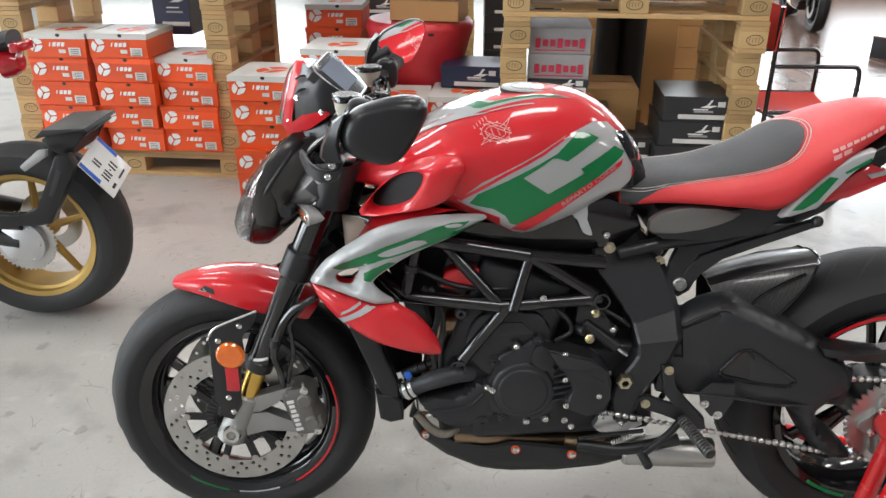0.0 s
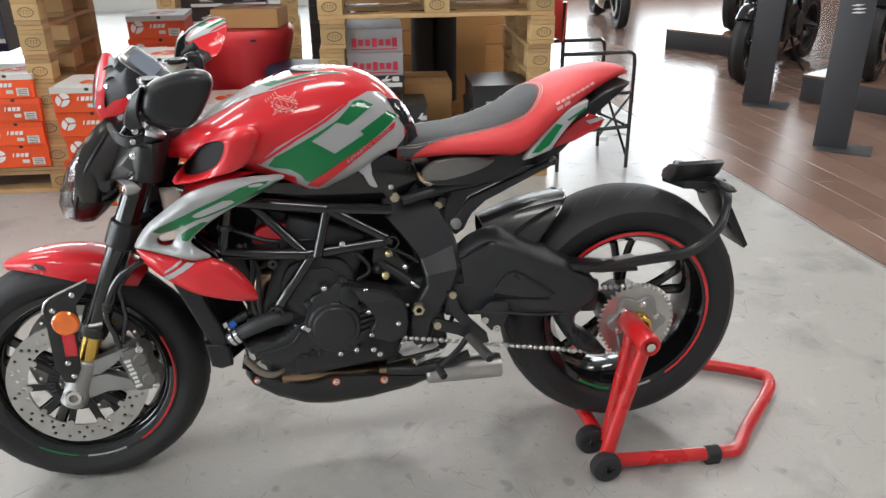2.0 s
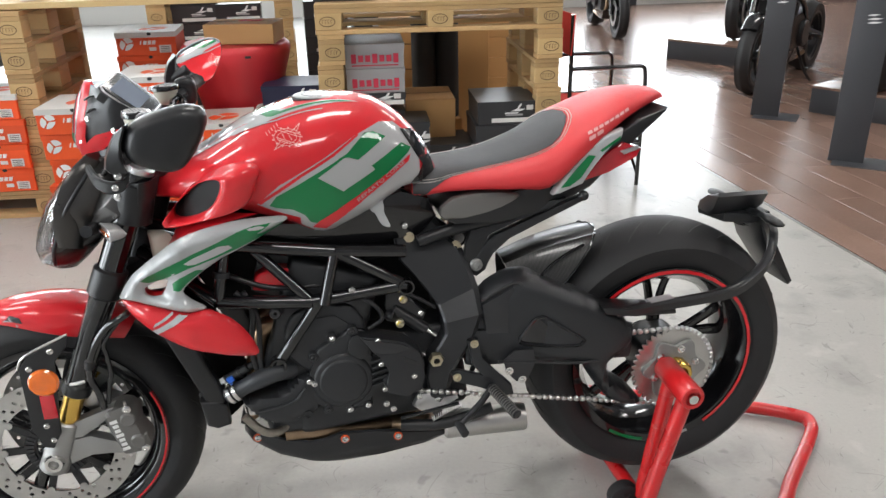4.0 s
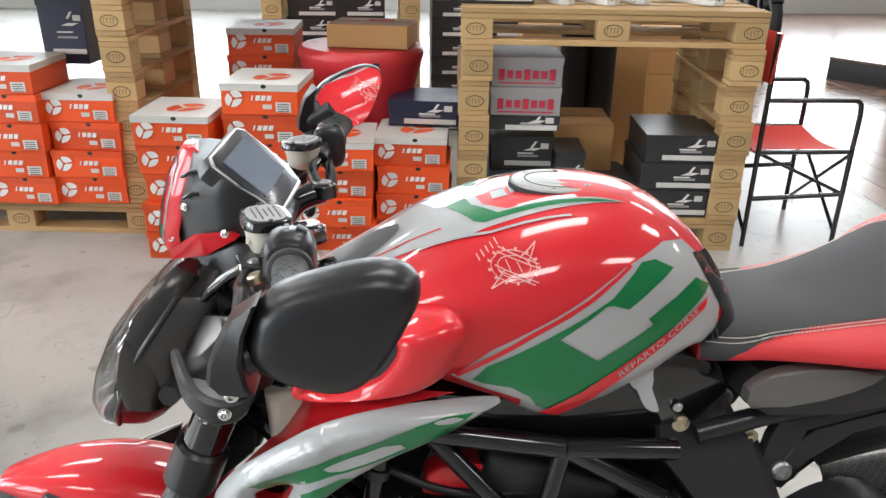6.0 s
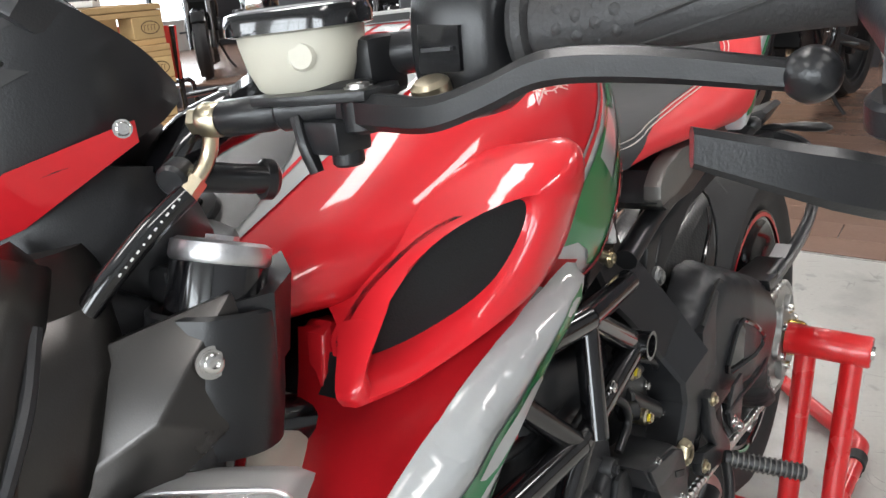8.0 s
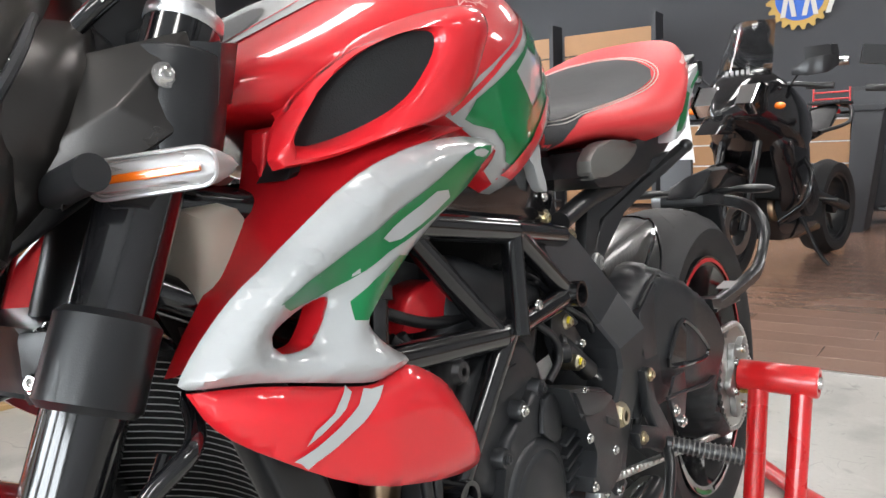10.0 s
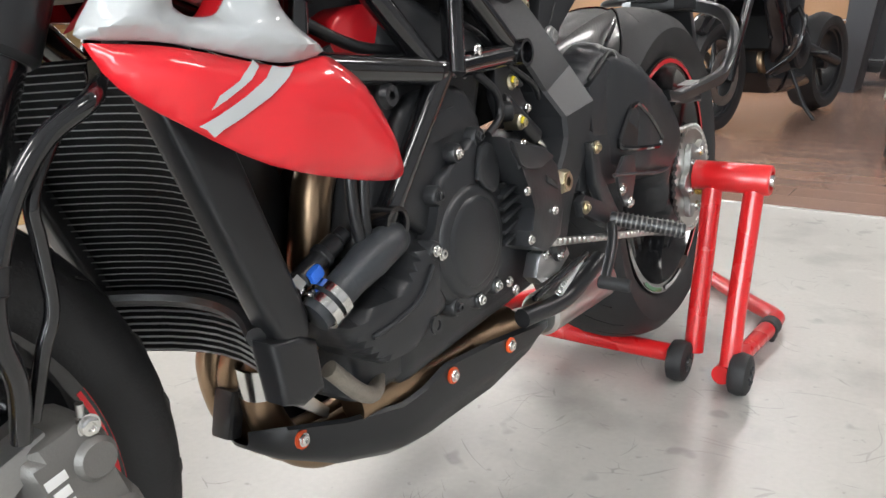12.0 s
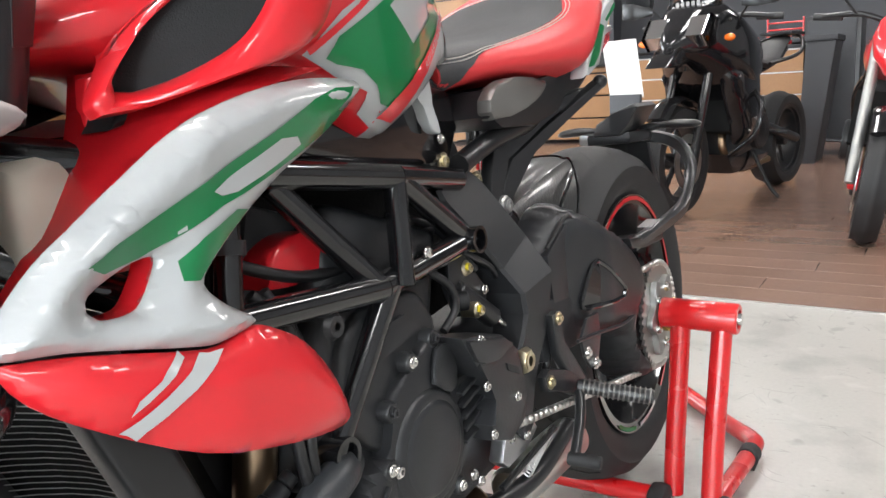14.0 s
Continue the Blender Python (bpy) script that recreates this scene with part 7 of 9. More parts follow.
part("clip", merge(box((0.016, 0.024, 0.013), (-0.302, -0.136, 0.462), (0, -28, 0), 0.003)), BLUE, sens, "bright blue connector clip")
part("nut", lathe([(0, 0.01), (0.012, 0.01), (0.012, 0), (0, 0)], (-0.322, -0.131, 0.452), (0.87, 0, 0.46), 6), CHROME, sens)
mp("oil_line", tube([(-0.285, -0.13, 0.36), (-0.25, -0.135, 0.322), (-0.215, -0.125, 0.308), (-0.17, -0.09, 0.325)], 0.0095, 12), BRAID, "braided steel oil line")

# -- exhaust and belly pan
for k, y in enumerate((-0.09, -0.01, 0.07)):
    mp("exhaust_header", tube([(-0.15, y, 0.56), (-0.225, y, 0.55), (-0.25, y * 0.95, 0.47), (-0.252, y * 0.8, 0.38), (-0.272, y * 0.45 + 0.03, 0.325), (-0.255, y * 0.4 + 0.03, 0.25), (-0.19, y * 0.4 + 0.03, 0.195), (-0.08, y * 0.4 + 0.02, 0.195), (0.03, 0.02 + y * 0.2, 0.22)], 0.021, 16, 7), HEADER, "heat-tinted exhaust header pipe")
mp("header_bend", tube([(-0.2, -0.075, 0.27), (-0.12, -0.085, 0.272), (-0.05, -0.075, 0.262), (0.05, -0.06, 0.25)], 0.02, 14), HEADER, "heat-tinted exhaust pipe over the pan")
mp("exhaust_clamp", lathe([(0.021, -0.018), (0.0245, -0.018), (0.0245, 0.018), (0.021, 0.018)], (-0.272, -0.012, 0.325), (0.1, 0.1, -1), 20, True), CHROME)
mp("clamp_strap", slab([(-0.27, 0.30), (-0.255, 0.31), (-0.22, 0.275), (-0.225, 0.265)], -0.06, -0.045, 0.001), STEEL)
mp("pan_stay", box((0.02, 0.03, 0.055), (-0.295, 0.02, 0.285), (0, 15, 0), 0.005), BLACKP)
mp("collector", rod((0.0, -0.02, 0.235), (0.14, -0.09, 0.25), 0.036, None, 24, 0.006), HEADER)
mp("silencer", lathe([(0.0, 0), (0.028, 0), (0.033, 0.006), (0.033, 0.19), (0.030, 0.196), (0.024, 0.196), (0.024, 0.15), (0, 0.15)], (0.165, -0.118, 0.266), (1, -0.06, 0.02), 32), STEEL, "short brushed steel silencer pipe")
HULL = [  # x, half width, upper edge, keel
    (-0.30, 0.015, 0.268, 0.25), (-0.28, 0.055, 0.274, 0.234), (-0.22, 0.086, 0.263, 0.203), (-0.15, 0.109, 0.256, 0.184), (-0.115, 0.116, 0.263, 0.180), (-0.075, 0.121, 0.278, 0.178), (0.02, 0.131, 0.276, 0.188), (0.12, 0.135, 0.264, 0.216), (0.18, 0.132, 0.258, 0.244)]
sec = []
for x, w, zt, zb in HULL:
    h = zt - zb
    outer = [(-w, zt), (-w, zb + h * 0.62), (-w * 0.93, zb + h * 0.28), (-w * 0.72, zb + h * 0.06), (-w * 0.4, zb), (w * 0.4, zb), (w * 0.72, zb + h * 0.06), (w * 0.93, zb + h * 0.28), (w, zb + h * 0.62), (w, zt)]
    sec.append([V(x, y, z) for y, z in outer] + [V(x, y * 0.95, z + 0.004) for y, z in reversed(outer)])
bp = mp("belly_pan", loft(sec), BLACKP, "satin black belly pan")
for s in (-1, 1):
    for a, b, w in ((-0.268, 0.260, 0.061), (-0.068, 0.265, 0.1215), (0.054, 0.262, 0.1325)):
        part("washer", lathe([(0, 0.003), (0.0105, 0.003), (0.0105, 0), (0, 0)], (a, s * w, b), (0, s, 0), 18), BOXOR, bp, "orange rubber washer")
        part("bolt", bolt((a, s * (w + 0.003), b), 0.006, (0, s, 0)), CHROME, bp)

# -- swingarm, final drive
SWG = [(0.14, 0.50), (0.19, 0.525), (0.245, 0.565), (0.305, 0.628), (0.336, 0.645), (0.385, 0.630), (0.45, 0.600), (0.52, 0.568), (0.585, 0.52), (0.612, 0.468), (0.585, 0.432), (0.55, 0.405), (0.56, 0.365), (0.60, 0.335), (0.645, 0.288), (0.59, 0.287), (0.549, 0.316), (0.515, 0.366), (0.49, 0.412), (0.415, 0.422), (0.345, 0.436), (0.262, 0.44), (0.19, 0.44)]
swing = mp("swingarm", pillow(SWG, -1, 0.15, 0.042, 0.034, 0.105, 0.014, 2, lambda x, z: -0.034 * max(0.0, min(1.0, (0.42 - x) / 0.16))), CAST, "satin black single-sided swingarm", smooth=50)
TRI = [(0.334, 0.500), (0.362, 0.540), (0.378, 0.549), (0.396, 0.545), (0.476, 0.490), (0.474, 0.479), (0.46, 0.474), (0.345, 0.486)]
part("recess_rim", tube([(a, -0.1920 + max(0.0, 0.42 - a) * 0.17, b) for a, b in lens_loop(TRI, 3) + lens_loop(TRI, 3)[:1]], 0.0042, 6, 1, smooth=False), BLACKG, swing, "raised rim of the triangular recess")
# Not sunk: a darker slab gives the shade of the triangular recess.
bm = slab(TRI, -0.1912, -0.18, 0.001, curve=3)
for v in bm.verts:
    v.co.y += max(0.0, 0.42 - v.co.x) * 0.17
part("recess_shade", bm, BLACKG, swing, "proud black triangle standing for the shaded recess")
part("spine", pillow([(0.238, 0.592), (0.268, 0.622), (0.303, 0.641), (0.339, 0.648), (0.370, 0.642), (0.394, 0.622), (0.408, 0.585), (0.39, 0.55), (0.34, 0.52), (0.29, 0.49), (0.25, 0.50)], -1, 0.120, 0.046, 0.034, 0.112, 0.012, 2), CAST, swing, "raised swingarm spine", 50)
POCKET = [(0.250, 0.586), (0.318, 0.620), (0.338, 0.613), (0.356, 0.581), (0.346, 0.538), (0.283, 0.490), (0.262, 0.493)]
part("side_panel", slab(POCKET, -0.1685, -0.15, 0.003, 2, curve=1), GREYP, swing, "satin side panel of the swingarm")
# Raised black bead stands for the shaded line round the panel.
part("groove", tube([(0.250, -0.1675, 0.596), (0.318, -0.168, 0.630), (0.345, -0.168, 0.620), (0.364, -0.168, 0.582)], 0.003, 6, 3), BLACKFLAT, swing)
part("lower_edge", tube([(0.28, -0.19, 0.455), (0.36, -0.192, 0.445), (0.46, -0.192, 0.43), (0.54, -0.188, 0.428)], 0.003, 6, 4), GREYP, swing)
part("inner_arm", box((0.40, 0.03, 0.09), (0.41, -0.155, 0.47), (0, 4, 0), 0.02), CAST, swing)
part("axle_housing", rod((RW[0], -0.15, RW[2]), (RW[0], -0.03, RW[2]), 0.07, None, 36, 0.01), CAST, swing)
spk = mp("rear_sprocket", merge(ring_gear(0.094, 0.102, 42, -0.171, -0.165, (RW[0], 0, RW[2]))), STEEL, "steel rear sprocket")
part("carrier", slab([(RW[0] + (0.068 + 0.012 * math.cos(6 * a)) * math.cos(a), RW[2] + (0.068 + 0.012 * math.cos(6 * a)) * math.sin(a)) for a in (2 * math.pi * k / 60 for k in range(60))], -0.183, -0.171, 0.003), SATINAL, spk, "scalloped alloy sprocket carrier")
for k in range(6):
    a = 2 * math.pi * k / 6 + 0.3
    part("bolt", bolt((RW[0] + 0.053 * math.cos(a), -0.183, RW[2] + 0.053 * math.sin(a)), 0.0075, (0, -1, 0), 0.006), CHROME, spk)
part("hub_nut", lathe([(0.02, 0.03), (0.028, 0.03), (0.033, 0.022), (0.033, 0), (0.02, 0)], (RW[0], -0.183, RW[2]), (0, -1, 0), 12), GOLD, spk, "gold hub nut")
chain = []
line = [V(RW[0] - 0.1 * math.sin(t), -0.168, RW[2] - 0.1 * math.cos(t)) for t in np.linspace(0, -math.pi, 26)]
low = [V(0.10 + (RW[0] - 0.10) * k / 40, -0.168, 0.395 + (RW[2] - 0.1 - 0.395) * k / 40) for k in range(41)]
upp = [V(RW[0] - (RW[0] - 0.10) * k / 40, -0.168 + 0.0012 * k, RW[2] + 0.1 + (0.46 - RW[2] - 0.1) * k / 40) for k in range(41)]
for a, b in list(zip(low, low[1:])) + list(zip(line, line[1:])) + list(zip(upp, upp[1:])):
    m, d = (a + b) / 2, b - a
    chain.append(box((d.length * 0.86, 0.012, 0.011), m, (0, -math.degrees(math.atan2(d.z, d.x)), 0), 0.003, 1))
mp("chain", merge(*chain), STEEL, "steel drive chain")
mp("chain_guard", slab([(0.52, 0.56), (0.60, 0.548), (0.70, 0.535), (0.70, 0.525), (0.60, 0.53), (0.53, 0.54)], -0.192, -0.13, 0.004), BLACKP)
# hugger
sec = []
for k in range(11):
    f = k / 10
    ax, az = 0.548 - 0.225 * f, 0.704 - 0.052 * f - 0.012 * math.sin(math.pi * f) + 0.02 * math.sin(math.pi * f)
    bx, bz = 0.446 - 0.10 * f, 0.592 - 0.075 * f
    w = 0.091 - 0.012 * f + 0.006 * math.sin(math.pi * f)
    ring = []
    for u in np.linspace(-1, 1, 25):
        e = abs(math.sin(u * math.pi / 2))
        d = (1 - abs(math.cos(u * math.pi / 2)) ** 1.1) ** 1.15
        ring.append((ax + (bx - ax) * d, math.copysign(w * e ** 0.85, u), az + (bz - az) * d + (0.007 if 0.30 < abs(u) < 0.44 else 0)))
    sec.append([V(x, RW[1] + y, z) for x, y, z in ring] + [V(x, RW[1] + y * 0.96, z - 0.004) for x, y, z in reversed(ring)])
hug = mp("hugger", loft(sec), WEAVE, "glossy carbon fibre rear mudguard")
part("edge_bead", tube([V(*p) for p in sec[0][:25]], 0.0028, 6, 1, smooth=False), BLACKG, hug)
for s in (-1, 1):
    part("ridge", tube([(0.505, RW[1] + s * 0.068, 0.681), (0.46, RW[1] + s * 0.083, 0.668), (0.415, RW[1] + s * 0.089, 0.642), (0.39, RW[1] + s * 0.088, 0.612)], 0.0035, 8, 4), BLACKG, hug)
# plate holder on the swingarm
holder = mp("plate_holder", merge(flat_bar([(0.56, -0.180, 0.540), (0.64, -0.188, 0.548), (0.74, -0.192, 0.556), (0.83, -0.192, 0.566), (0.885, -0.192, 0.598), (0.918, -0.190, 0.64), (0.94, -0.165, 0.680), (0.952, -0.12, 0.700), (0.94, -0.05, 0.712)], [0.02, 0.022, 0.026, 0.034, 0.03, 0.026, 0.026], 0.02, (0, -0.25, 1), 4, 0.25), slab([(0.86, -0.085), (0.84, 0.0), (0.88, 0.035), (0.97, 0.03), (0.97, -0.10), (0.92, -0.11)], 0.698, 0.722, 0.006, axis="z")), BLACKP, "angular black swingarm-mounted plate holder")
part("label", box((0.055, 0.026, 0.001), (0.665, -0.178, 0.5615), (0, -6, 0)), BOXGR, holder, "grey printed label")
part("plate_back", slab([(0.95, 0.70), (0.97, 0.70), (1.06, 0.53), (1.05, 0.52), (0.98, 0.62)], -0.09, 0.05, 0.004), BLACKP, holder)
part("head", slab([(-0.018, 0.718), (-0.026, 0.742), (-0.062, 0.762), (-0.108, 0.778), (-0.118, 0.771), (-0.094, 0.738), (-0.072, 0.716)], 0.825, 0.95, 0.006, 2, axis="x"), GREYP, holder, "angular tail light housing")
for s in (-1, 1):
    c = -0.055
    part("rear_indicator", tube([(0.925, c + s * 0.03, 0.722), (0.925, c + s * 0.06, 0.725), (0.925, c + s * 0.09, 0.727), (0.925, c + s * 0.14, 0.725), (0.93, c + s * 0.158, 0.723)], 0.012, 12, 5, flat=0.7, rad=[0.011, 0.013, 0.009, 0.014, 0.012, 0.005]), BLACKP, holder, "slim black indicator on a stalk")
part("plate_lamp", box((0.04, 0.05, 0.035), (0.95, -0.02, 0.685), None, 0.01), GLASS, holder)
# rearsets
for s in (-1, 1):
    peg = mp("footpeg", rod((0.262, s * 0.19, 0.395), (0.297, s * 0.29, 0.375), 0.0105, None, 14, 0.002), BLACKP, "ribbed folding footpeg")
    for f in np.linspace(0.1, 0.95, 14):
        part("rib", lathe([(0.0105, -0.0012), (0.0126, -0.0008), (0.0126, 0.0008), (0.0105, 0.0012)], (0.262 + 0.035 * f, s * (0.19 + 0.1 * f), 0.395 - 0.02 * f), (0.33, s, -0.2), 14, True), CALIPER, peg)
    part("bracket", merge(slab([(0.212, 0.512), (0.236, 0.512), (0.242, 0.462), (0.312, 0.392), (0.318, 0.366), (0.288, 0.362), (0.268, 0.392), (0.222, 0.452)], s * 0.172, s * 0.186, 0.004), slab([(0.174, 0.436), (0.19, 0.443), (0.262, 0.418), (0.285, 0.395), (0.262, 0.38), (0.222, 0.405), (0.182, 0.413)], s * 0.1725, s * 0.1865, 0.004)), CAST, peg, "black two-armed rearset bracket")
    part("heel_plate", slab([(0.292, 0.455), (0.318, 0.478), (0.362, 0.476), (0.366, 0.44), (0.348, 0.402), (0.322, 0.40), (0.30, 0.425)], s * 0.186, s * 0.191, 0.0015), GREYP, peg, "bronze-black heel plate")
    for a, b in ((0.227, 0.504), (0.187, 0.426), (0.305, 0.43), (0.335, 0.405)):
        part("bolt", merge(lathe([(0, 0.003), (0.0095, 0.003), (0.0095, 0), (0, 0)], (a, s * (0.1862 if a < 0.25 else 0.191), b), (0, s, 0), 16), bolt((a, s * (0.189 if a < 0.25 else 0.194), b), 0.0052, (0, s, 0))), BRASS if a < 0.25 else CHROME, peg)
lever = mp("shift_lever", tube([(0.258, -0.195, 0.388), (0.235, -0.205, 0.365), (0.195, -0.212, 0.33), (0.183, -0.213, 0.322)], 0.0075, 10, 5), BLACKP, "black gear lever")
part("toe_peg", rod((0.183, -0.205, 0.322), (0.190, -0.25, 0.318), 0.0095, None, 14, 0.002), RUBBER, lever)
mp("shift_rod", rod((0.19, -0.185, 0.36), (0.06, -0.17, 0.33), 0.0045), BLACKG)
mp("side_bracket", slab([(0.09, 0.348), (0.105, 0.378), (0.135, 0.378), (0.15, 0.358), (0.185, 0.37), (0.195, 0.355), (0.16, 0.338), (0.105, 0.335)], -0.158, -0.135, 0.005), ALLOY, "bare alloy side stand bracket")
mp("side_stand", tube([(0.06, -0.15, 0.30), (0.16, -0.165, 0.30), (0.27, -0.17, 0.33)], 0.013, 12), BLACKP, "folded black side stand")
mp("spring", tube([(0.13 + 0.0012 * k, -0.17 + 0.0065 * math.sin(k * 1.57), 0.318 + 0.0005 * k + 0.0065 * math.cos(k * 1.57)) for k in range(57)], 0.0013, 5, 2), STEEL)

moto.matrix_world = LEAN

# ---- the paddock stand ----
stand = thing("paddock_stand", "red tubular paddock stand with small black wheels", "paddock stand")
SW = (0.60, -0.335, 0.042)
R = 0.0185
SP = 0.685
part("pin_tube", lathe([(0.012, 0), (0.026, 0), (0.028, 0.003), (0.028, 0.135), (0.026, 0.138), (0.018, 0.138), (0.018, 0.13), (0, 0.13)], (SP, -0.215, 0.39), (0, -1, 0), 28), STANDRED, stand)
part("pin_bolt", lathe([(0, 0.006), (0.011, 0.006), (0.012, 0), (0, 0)], (SP, -0.352, 0.39), (0, -1, 0), 18), CHROME, stand)
part("front_leg", tube([(SP, -0.325, 0.385), (0.63, -0.325, 0.16), (0.605, -0.328, 0.05)], R, 14, smooth=False), STANDRED, stand)
part("rear_leg", tube([(SP, -0.25, 0.385), (0.655, -0.25, 0.17), (0.64, -0.25, 0.05)], R, 14, smooth=False), STANDRED, stand)
part("base_loop", tube([(0.60, -0.315, 0.03), (0.75, -0.325, 0.028), (0.94, -0.335, 0.026), (0.985, -0.325, 0.026), (1.05, -0.255, 0.026), (1.20, -0.11, 0.026), (1.245, -0.05, 0.026), (1.235, -0.005, 0.026), (1.10, 0.075, 0.026), (0.85, 0.18, 0.026), (0.66, 0.25, 0.03)], R, 14, 6), STANDRED, stand, "red tubular base loop")
part("cross_bar", tube([(0.632, -0.25, 0.04), (0.622, 0.0, 0.04), (0.63, 0.25, 0.035)], R, 14), STANDRED, stand)
part("rubber_foot", merge(rod((0.885, -0.334, 0.026), (0.925, -0.335, 0.026), 0.022, None, 18, 0.003), box((0.04, 0.03, 0.02), (0.905, -0.335, 0.01), None, 0.003)), RUBBER, stand)
for y in (-0.35, -0.235, 0.24):
    wh = part("wheel", lathe([(0.012, -0.018), (0.03, -0.018), (0.038, -0.014), (0.041, 0), (0.038, 0.014), (0.03, 0.018), (0.012, 0.018)], (SW[0], y, SW[2]), (0, 1, 0), 30, True), RUBBER, stand, "small black stand wheel")
    part("wheel_hub", merge(lathe([(0, 0.021), (0.008, 0.021), (0.01, 0.016), (0.024, 0.014), (0.024, -0.018), (0, -0.018)], (SW[0], y, SW[2]), (0, -1, 0), 20), *[box((0.036, 0.004, 0.004), (SW[0], y - 0.019, SW[2]), (0, 60 * k, 0)) for k in range(3)]), GREYP, wh)

# ---- pallets, boxes and tables ----
P = 0.144


def boards(things, parent):
    for name, size, at, mat in things:
        part(name, box(size, at, None, 0.002, 1), mat, parent)


def stamp_mesh():
    """A burnt oval with a bar across, as on the pallet blocks."""
    bm = bmesh.new()
    for k in range(28):
        a0, a1 = 2 * math.pi * k / 28, 2 * math.pi * (k + 1) / 28
        q = [(0.038 * math.cos(a0), 0.024 * math.sin(a0)), (0.038 * math.cos(a1), 0.024 * math.sin(a1)), (0.0345 * math.cos(a1), 0.0205 * math.sin(a1)), (0.0345 * math.cos(a0), 0.0205 * math.sin(a0))]
        bm.faces.new([bm.verts.new((u, 0, v)) for u, v in q])
    for x in (-0.021, -0.007, 0.007, 0.02):
        for q in ([(x - 0.004, -0.01), (x - 0.002, -0.01), (x - 0.002, 0.01), (x - 0.004, 0.01)], [(x - 0.004, 0.008), (x + 0.004, 0.008), (x + 0.004, 0.010), (x - 0.004, 0.010)]):
            bm.faces.new([bm.verts.new((u, 0, v)) for u, v in q])
    return bm


STAMP = to_mesh("stamp", stamp_mesh(), BURN)


def pallet_layer(x0, y0, z0, wide, yaw=0, narrow=False, flip=False, depth=0.8):
    """One pallet, wide along x: bottom skids, blocks, stringers, deck boards, each a board of its own."""
    top = thing("pallet", "weathered pine pallet with burnt oval stamps on its blocks", "pallet", "stacked pallets")
    top.matrix_world = pose(x0, y0, z0, 0, 0, yaw)
    bw = 0.125
    xs = [bw / 2] if narrow else [bw / 2, wide / 2, wide - bw / 2]
    rows = [0.05, depth / 2, depth - 0.05]
    for ix in xs:
        for j, yy in enumerate(rows):
            part("block", box((bw, 0.1 if j != 1 else 0.145, 0.078), (ix, yy, 0.061), None, 0.003, 1), PINE2, top)
        st = new("stamp", STAMP)
        st.parent = top
        st.location = (ix + random.uniform(-0.008, 0.008), -0.0015, 0.061)
    span = bw if narrow else wide
    for yy in rows:
        part("stringer", box((span, 0.1 if yy != rows[1] else 0.145, 0.021), (span / 2, yy, 0.1105), None, 0.002, 1), PINE, top)
        part("skid", box((span, 0.1 if yy != rows[1] else 0.145, 0.021), (span / 2, yy, 0.0105), None, 0.002, 1), PINE, top)
    if narrow:
        part("deck_board", box((bw, depth, 0.021), (bw / 2, depth / 2, 0.1325), None, 0.002, 1), PINE, top)
    else:
        n = 5
        for k in range(n):
            w = 0.145 if k % 2 == 0 else 0.1
            part("deck_board", box((wide, w, 0.021), (wide / 2, 0.07 + k * (depth - 0.14) / (n - 1), 0.1325), None, 0.002, 1), PINE, top)
    return top


def column(x, y, n, z0=0, skip0=True, yaw=0):
    for k in range(n):
        pallet_layer(x + random.uniform(-0.008, 0.008), y + random.uniform(-0.008, 0.008), z0 + k * P, 0.125, yaw + random.uniform(-0.6, 0.6), narrow=True)


# the table of the right-hand bay: full pallets at the foot and on top, sawn ends between
pallet_layer(0.01, 2.2, 0, 1.2, -5)
column(0.01, 2.2, 5, P, yaw=-5)
column(1.08, 2.1, 5, P, yaw=-5)
pallet_layer(0.01, 2.2, 6 * P, 1.2, -5)
# the left-hand bay
pallet_layer(-2.52, 2.47, 0, 1.2, -5)
column(-1.45, 2.37, 6, P, yaw=-5)
column(-2.52, 2.47, 6, P, yaw=-5)
# bays further back
column(-1.05, 4.1, 7)
column(-0.2, 4.1, 7)
column(0.9, 4.0, 7)


def plank_table(x0, y0, x1, y1, z, n):
    top = thing("table_top", "pale planed boards laid over stacked pallets as a table", "table top")
    w = (y1 - y0) / n
    for k in range(n):
        part("board", box((x1 - x0, w - 0.012, 0.028), ((x0 + x1) / 2, y0 + (k + 0.5) * w, z + 0.014), None, 0.002, 1), PLYWOOD, top)
    return top


plank_table(-2.5, 2.38, -0.02, 3.25, 7 * P + 0.004, 6)
plank_table(-1.3, 4.0, 1.3, 4.9, 7 * P + 0.004, 6)


def shoe_box(at, size, yaw, body, lid, marks, label, group, stripe=True):
    """A lidded carton with printed shapes on its front; at is the middle of its front lower edge."""
    w, d, h = size
    b = thing("shoe_box", label, "shoe box", group)
    b.matrix_world = pose(*at, 0, 0, yaw)
    part("body", box((w, d, h * 0.97), (0, d / 2, h * 0.485), None, 0.002, 1), body, b)
    part("lid", merge(box((w + 0.006, d + 0.006, 0.004), (0, d / 2, h - 0.002)), box((w + 0.006, 0.003, 0.025), (0, -0.0015, h - 0.0145)), box((0.003, d, 0.025), (w / 2 + 0.0015, d / 2, h - 0.0145)), box((0.003, d, 0.025), (-w / 2 - 0.0015, d / 2, h - 0.0145))), lid, b)
    for name, bm, mat in marks(w, h):
        part(name, bm, mat, b)
    return b


def bar(x, z, w, h, y=-0.0045, slant=0.0):
    bm = bmesh.new()
    bm.faces.new([bm.verts.new(p) for p in ((x - w / 2, y, z - h / 2), (x + w / 2, y, z - h / 2), (x + w / 2 + slant, y, z + h / 2), (x - w / 2 + slant, y, z + h / 2))])
    return bm


